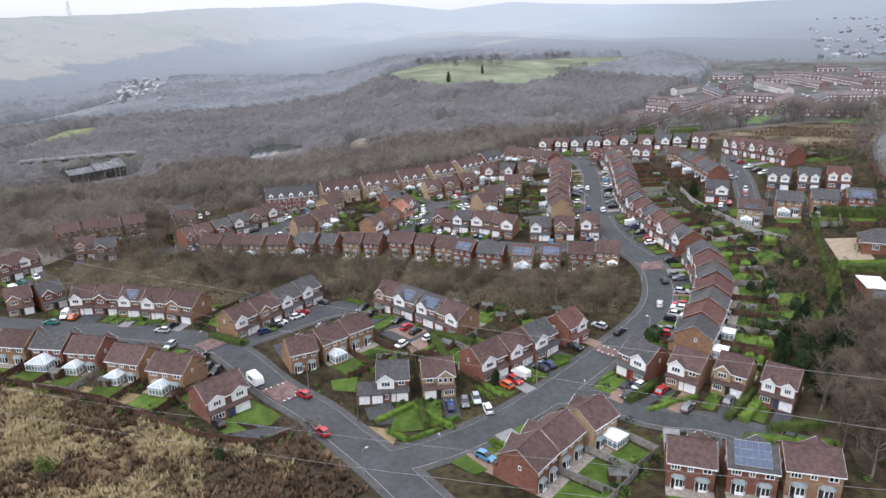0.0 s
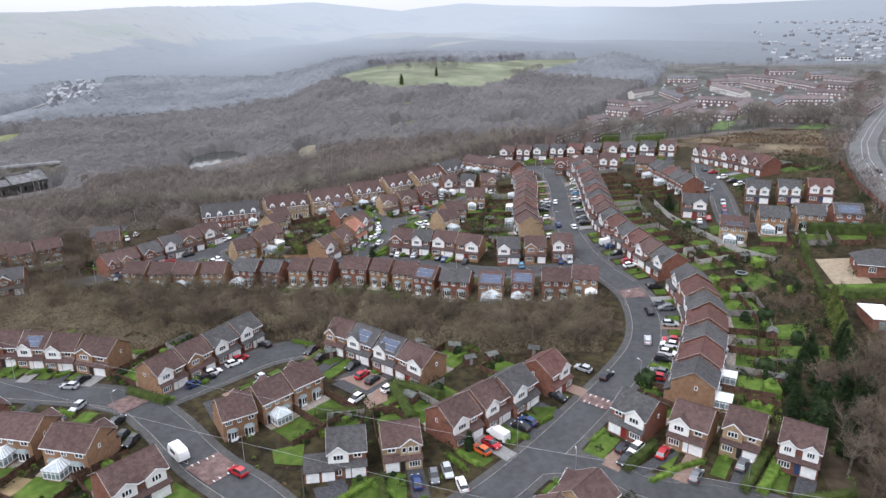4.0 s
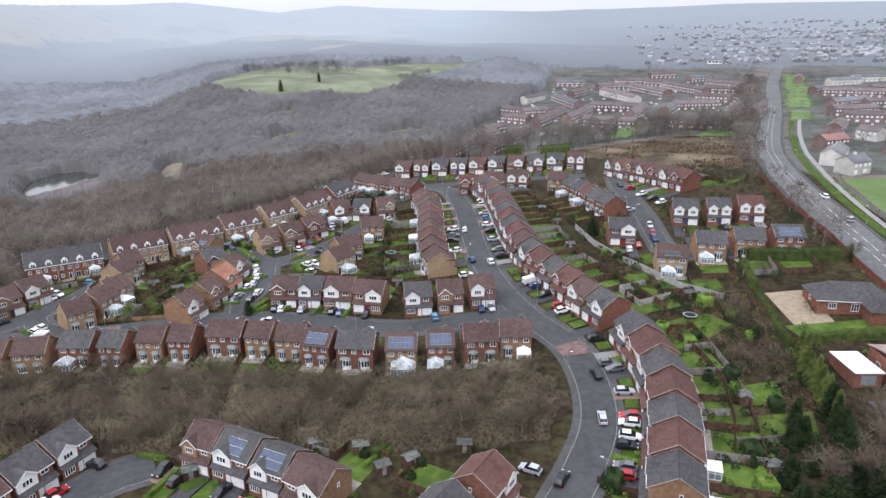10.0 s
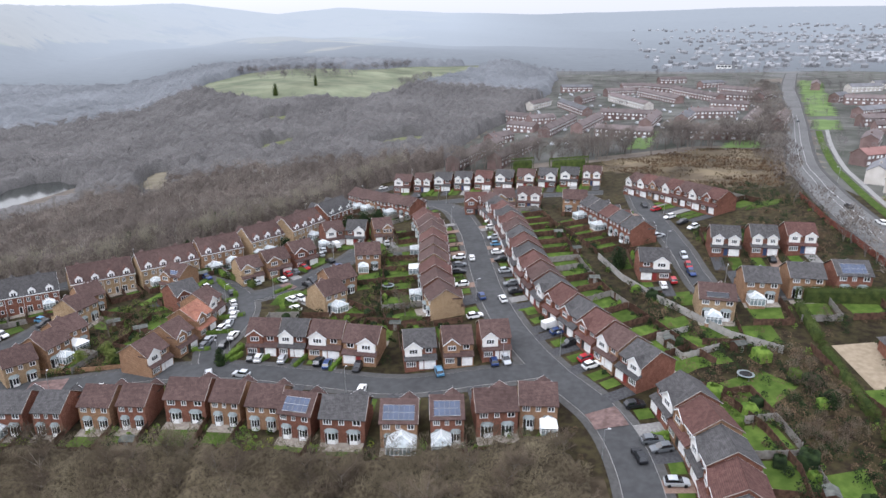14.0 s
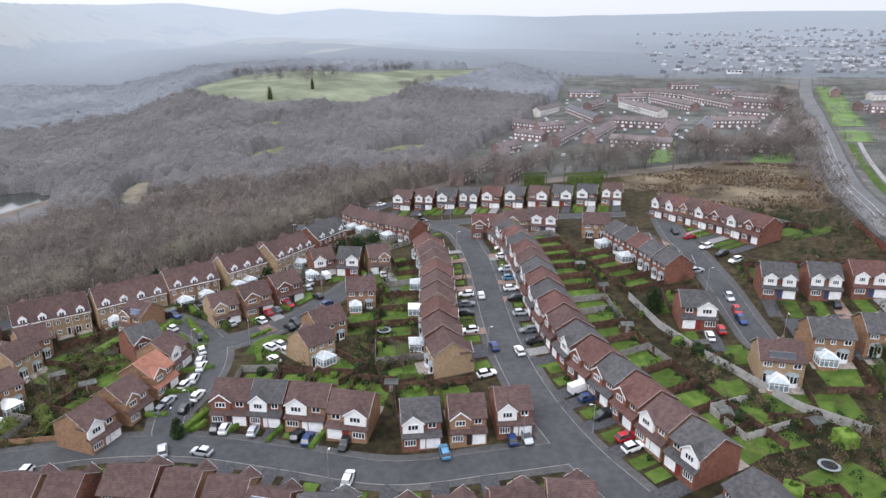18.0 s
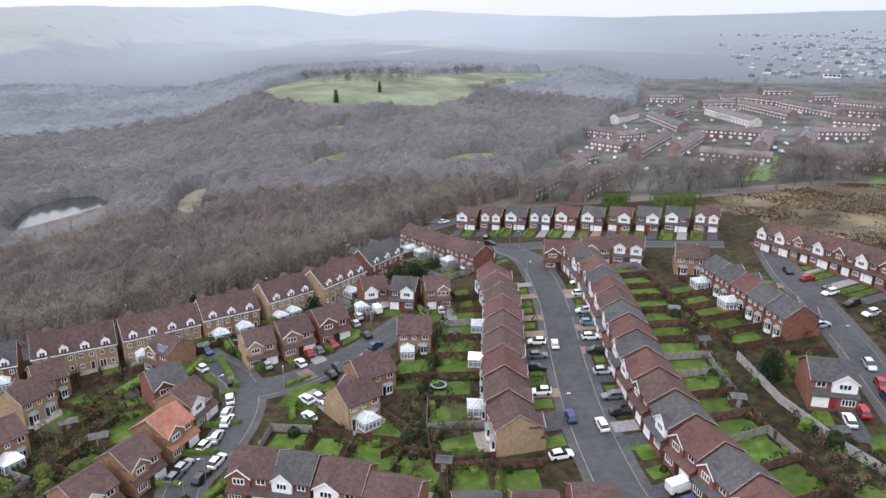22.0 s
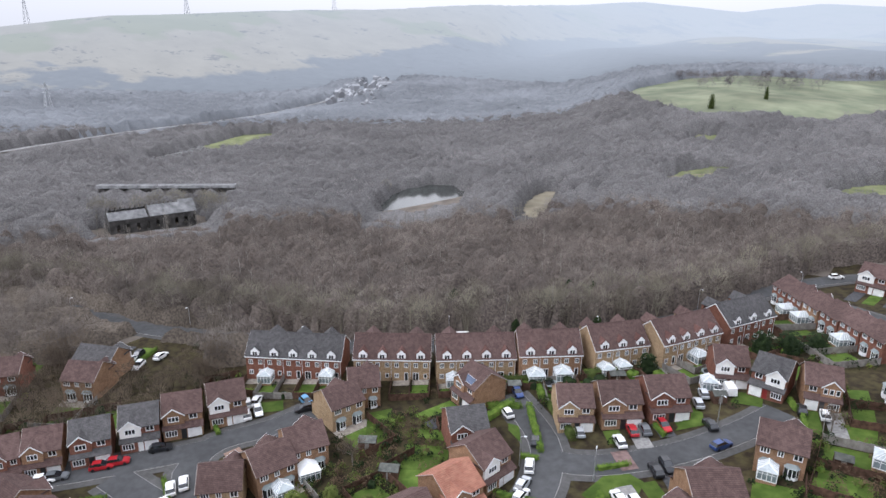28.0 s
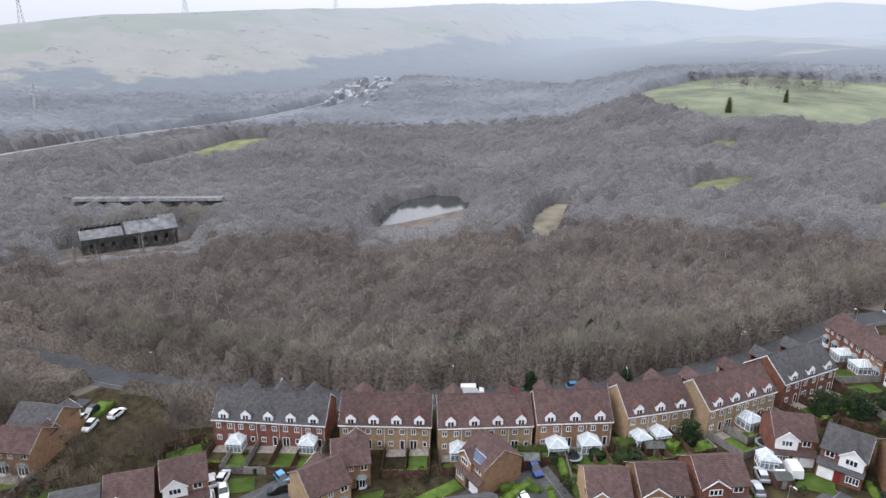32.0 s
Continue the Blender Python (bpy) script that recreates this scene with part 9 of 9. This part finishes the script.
# lawns between the inner rows
INNER_LAWNS = [
    [(-66.3, 260.8), (-64.6, 270.7), (-58.9, 269.1), (-57.5, 258.6)],
    [(-44.2, 266.8), (-38.3, 268.1), (-37.6, 272.8), (-44.3, 272.0)],
    [(-36.7, 277.0), (-30.8, 277.9), (-30.0, 285.9), (-36.2, 284.5)],
    [(-34.5, 256.8), (-27.9, 256.0), (-27.1, 260.8), (-34.3, 261.0)],
    [(-44.3, 243.4), (-34.8, 241.4), (-34.5, 247.0), (-44.1, 248.6)],
    [(-28.0, 238.0), (-22.6, 237.9), (-22.8, 244.2), (-28.2, 244.4)],
    [(-21.1, 237.6), (-13.9, 237.8), (-14.3, 242.8), (-21.0, 243.1)],
    [(39.0, 245.7), (44.4, 244.9), (47.3, 250.1), (42.0, 251.5)],
    [(30.9, 236.7), (36.5, 231.8), (41.1, 235.7), (36.5, 240.8)],
    [(32.4, 227.5), (40.9, 229.3), (40.6, 234.4), (33.9, 231.1)],
    [(46.8, 228.3), (52.9, 228.4), (54.5, 231.2), (47.6, 231.5)],
    [(17.5, 270.7), (24.2, 269.6), (24.3, 274.9), (19.0, 274.5)],
    [(32.6, 268.7), (37.0, 269.0), (38.8, 276.1), (35.9, 277.2)],
    [(82.2, 307.6), (94.5, 310.8), (99.3, 316.5), (87.5, 315.0)],
    [(1.2, 248.6), (7.3, 248.7), (6.6, 251.4), (1.6, 251.5)],
    [(-109.4, 256.2), (-105.1, 258.1), (-107.1, 261.4), (-111.6, 260.7)],
    [(-98.4, 253.8), (-92.2, 256.6), (-93.9, 258.9), (-99.8, 256.3)],
    [(-96.2, 249.4), (-89.0, 254.1), (-92.0, 259.1), (-98.5, 255.0)],
    [(-107.5, 252.9), (-104.2, 255.4), (-110.4, 264.0), (-113.4, 259.9)],
    [(-133.1, 247.1), (-129.1, 251.0), (-132.3, 253.6), (-136.3, 249.6)],
    [(-86.0, 270.1), (-81.7, 267.8), (-85.0, 272.4), (-87.3, 272.2)],
    [(-53.8, 301.6), (-48.1, 302.6), (-49.3, 308.3), (-53.9, 306.2)],
    [(-59.5, 286.2), (-55.6, 290.9), (-57.1, 294.9), (-59.5, 296.0)],
    [(-99.7, 258.9), (-94.6, 260.8), (-96.1, 263.7), (-100.9, 261.2)]]
for q in INNER_LAWNS:
    patch("lawn", q, M_GRASS, 0.11, "mown lawn between the inner rows", "lawn", cell=2.0)

# touring caravan by the junction
cv = thing("caravan", Matrix.Translation((-77, 121, Z(-77, 121) + 0.15)) @ Matrix.Rotation(radians(-35), 4, "Z"), "white touring caravan parked beside the road", "caravan")
part("body", loft([[(-2.6, -1.05, 0.75), (-2.6, -1.05, 1.5), (-2.35, -0.95, 2.45), (-2.35, 0.95, 2.45), (-2.6, 1.05, 1.5), (-2.6, 1.05, 0.75)], [(-1.8, -1.1, 0.45), (-1.8, -1.1, 1.5), (-1.8, -1.0, 2.6), (-1.8, 1.0, 2.6), (-1.8, 1.1, 1.5), (-1.8, 1.1, 0.45)], [(1.8, -1.1, 0.45), (1.8, -1.1, 1.5), (1.8, -1.0, 2.6), (1.8, 1.0, 2.6), (1.8, 1.1, 1.5), (1.8, 1.1, 0.45)], [(2.6, -1.05, 0.75), (2.6, -1.05, 1.5), (2.3, -0.95, 2.4), (2.3, 0.95, 2.4), (2.6, 1.05, 1.5), (2.6, 1.05, 0.75)]]), M_UPVC, cv)
for sg in (-1, 1):
    part("window", Shape().box(-1.3, 0.9, sg * 1.1 - 0.02, sg * 1.1 + 0.02, 1.45, 2.05), M_GLASS, cv)
    part("wheel", Shape().tube((0, sg * 0.9, 0.32), (0, sg * 1.08, 0.32), 0.32, 0.32, 12), M_RUBBER, cv)
part("drawbar", Shape().tube((2.4, -0.5, 0.5), (3.8, 0, 0.5), 0.05, 0.05, 5).tube((2.4, 0.5, 0.5), (3.8, 0, 0.5), 0.05, 0.05, 5), M_STEEL, cv)

# the far side of the town, too small and many to count
fh = Shape()
frn = random.Random(91)
for _ in range(2100):
    b, r = radians(-15 - 34 * math.sqrt(frn.random())), frn.uniform(960, 2300)
    x, y = -20 - math.sin(b) * r, 150 + math.cos(b) * r
    z = Z(x, y) + float(np.interp(r, [870, 960, 1250, 1600], [-3.0, 2.0, 7.0, 10.0]))
    L, d, a = frn.choice((6, 7, 8, 11)), 2.9, radians(frn.choice((-35, 50, 10, -70)))
    m = Matrix.Translation((x, y, z)) @ Matrix.Rotation(a, 4, "Z")
    k = len(fh.v)
    fh.extrude_x([(-d, -3), (d, -3), (d, 3.4), (0, 5.4), (-d, 3.4)], -L / 2, L / 2)
    fh.v[k:] = [tuple(m @ Vector(p)) for p in fh.v[k:]]
# one grey for town and hamlet, paled to imitate haze over the houses
M_FARTOWN = mat("hazed_far_town", (0.205, 0.21, 0.22), (0.265, 0.27, 0.28), 0.02, 0.9)
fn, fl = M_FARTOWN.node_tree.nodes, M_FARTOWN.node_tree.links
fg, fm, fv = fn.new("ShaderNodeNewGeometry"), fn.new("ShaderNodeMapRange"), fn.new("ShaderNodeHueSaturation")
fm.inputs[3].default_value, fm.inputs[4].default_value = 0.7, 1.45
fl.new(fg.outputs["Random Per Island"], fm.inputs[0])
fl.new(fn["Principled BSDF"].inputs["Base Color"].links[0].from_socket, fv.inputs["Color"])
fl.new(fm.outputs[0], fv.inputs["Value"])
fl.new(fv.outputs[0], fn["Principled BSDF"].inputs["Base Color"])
tagged(new("far_town", fh.mesh("far_town", M_FARTOWN)), "small haze-paled houses of the town in the distance", "far town", kind="stuff")

# hamlet below the moor across the valley
vh = Shape()
for _ in range(190):
    x, y = frn.uniform(-730, -520), frn.uniform(690, 950)
    if abs((x + 625) + (y - 790) * 0.75) > 34:
        continue
    L, d = frn.choice((7, 9, 14, 20)), 3.6
    m = Matrix.Translation((x, y, Z(x, y) + 3.0)) @ Matrix.Rotation(radians(frn.choice((-50, 40, -40))), 4, "Z")
    k = len(vh.v)
    vh.extrude_x([(-d, -5), (d, -5), (d, 4.6), (0, 7.0), (-d, 4.6)], -L / 2, L / 2)
    vh.v[k:] = [tuple(m @ Vector(p)) for p in vh.v[k:]]
tagged(new("hamlet", vh.mesh("hamlet", M_FARTOWN)), "small haze-paled houses below the moor across the valley", "far hamlet", kind="stuff")

# low trees between the western rows
west_gap = lambda x, y: inside(x, y, [(-178, 158), (-150, 160), (-108, 162), (-104, 178), (-140, 184), (-158, 198), (-178, 192)])
wood("scrub_trees", 130, nprng, (-180, -100, 155, 200), west_gap, (7, 170, 0.006), M_THICKET, (3.5, 6.5), "brown bare scrub between the western rows")
canopy("scrub_canopy", (-180, -100, 155, 200), 1.2, west_gap, fuzz("shaded_brown_scrub_mass", (0.042, 0.032, 0.021), (0.100, 0.080, 0.050), 0.06), (1.2, 3.6), "interlaced brown twigs of the western scrub", 4.5)

# overhead line across the rough ground, and a wooden pole by the junction
M_CABLE = mat("dull_aluminium_cable", (0.20, 0.205, 0.21), (0.28, 0.285, 0.29), 0.5, 0.6)
pl = thing("power_line", Matrix.Identity(4), "thin grey overhead power cables over the rough grass", "power line")
for a, b, sag in (((-330, 153, 30), (190, 32, 48), 20), ((-330, 149, 30), (190, 27, 46), 22), ((-330, 76, 30), (190, 68, 34), 25), ((-330, 72, 30), (190, 64, 32), 25.5)):
    c = Shape()
    P = [Vector(a).lerp(Vector(b), k / 26) - Vector((0, 0, sag * (1 - (2 * k / 26 - 1) ** 2))) for k in range(27)]
    for p, q in zip(P, P[1:]):
        c.tube(p, q, 0.02, 0.02, 4)
    part("cable", c, M_CABLE, pl)
up = thing("utility_pole", Matrix.Translation((-47.7, 111.2, Z(-47.7, 111.2))), "brown wooden utility pole on the footway", "utility pole")
part("pole", Shape().tube((0, 0, -0.5), (0, 0, 8.2), 0.15, 0.11, 8), M_BARK, up)
part("crossarm", Shape().box(-0.6, 0.6, -0.05, 0.05, 7.6, 7.72), M_BARK, up)
br_ = thing("barrier_rail", Matrix.Identity(4), "pale timber barrier rail beside the rough grass", "barrier")
part("rail", Shape().tube((-64.0, 99.4, Z(-64, 99.4) + 0.9), (-59.0, 105.0, Z(-59, 105) + 0.9), 0.09, 0.09, 6), M_SANDY, br_)
for f in (0.05, 0.5, 0.95):
    x, y = -64.0 + 5.0 * f, 99.4 + 5.6 * f
    part("post", Shape().tube((x, y, Z(x, y) - 0.3), (x, y, Z(x, y) + 0.95), 0.08, 0.08, 6), M_SANDY, br_)
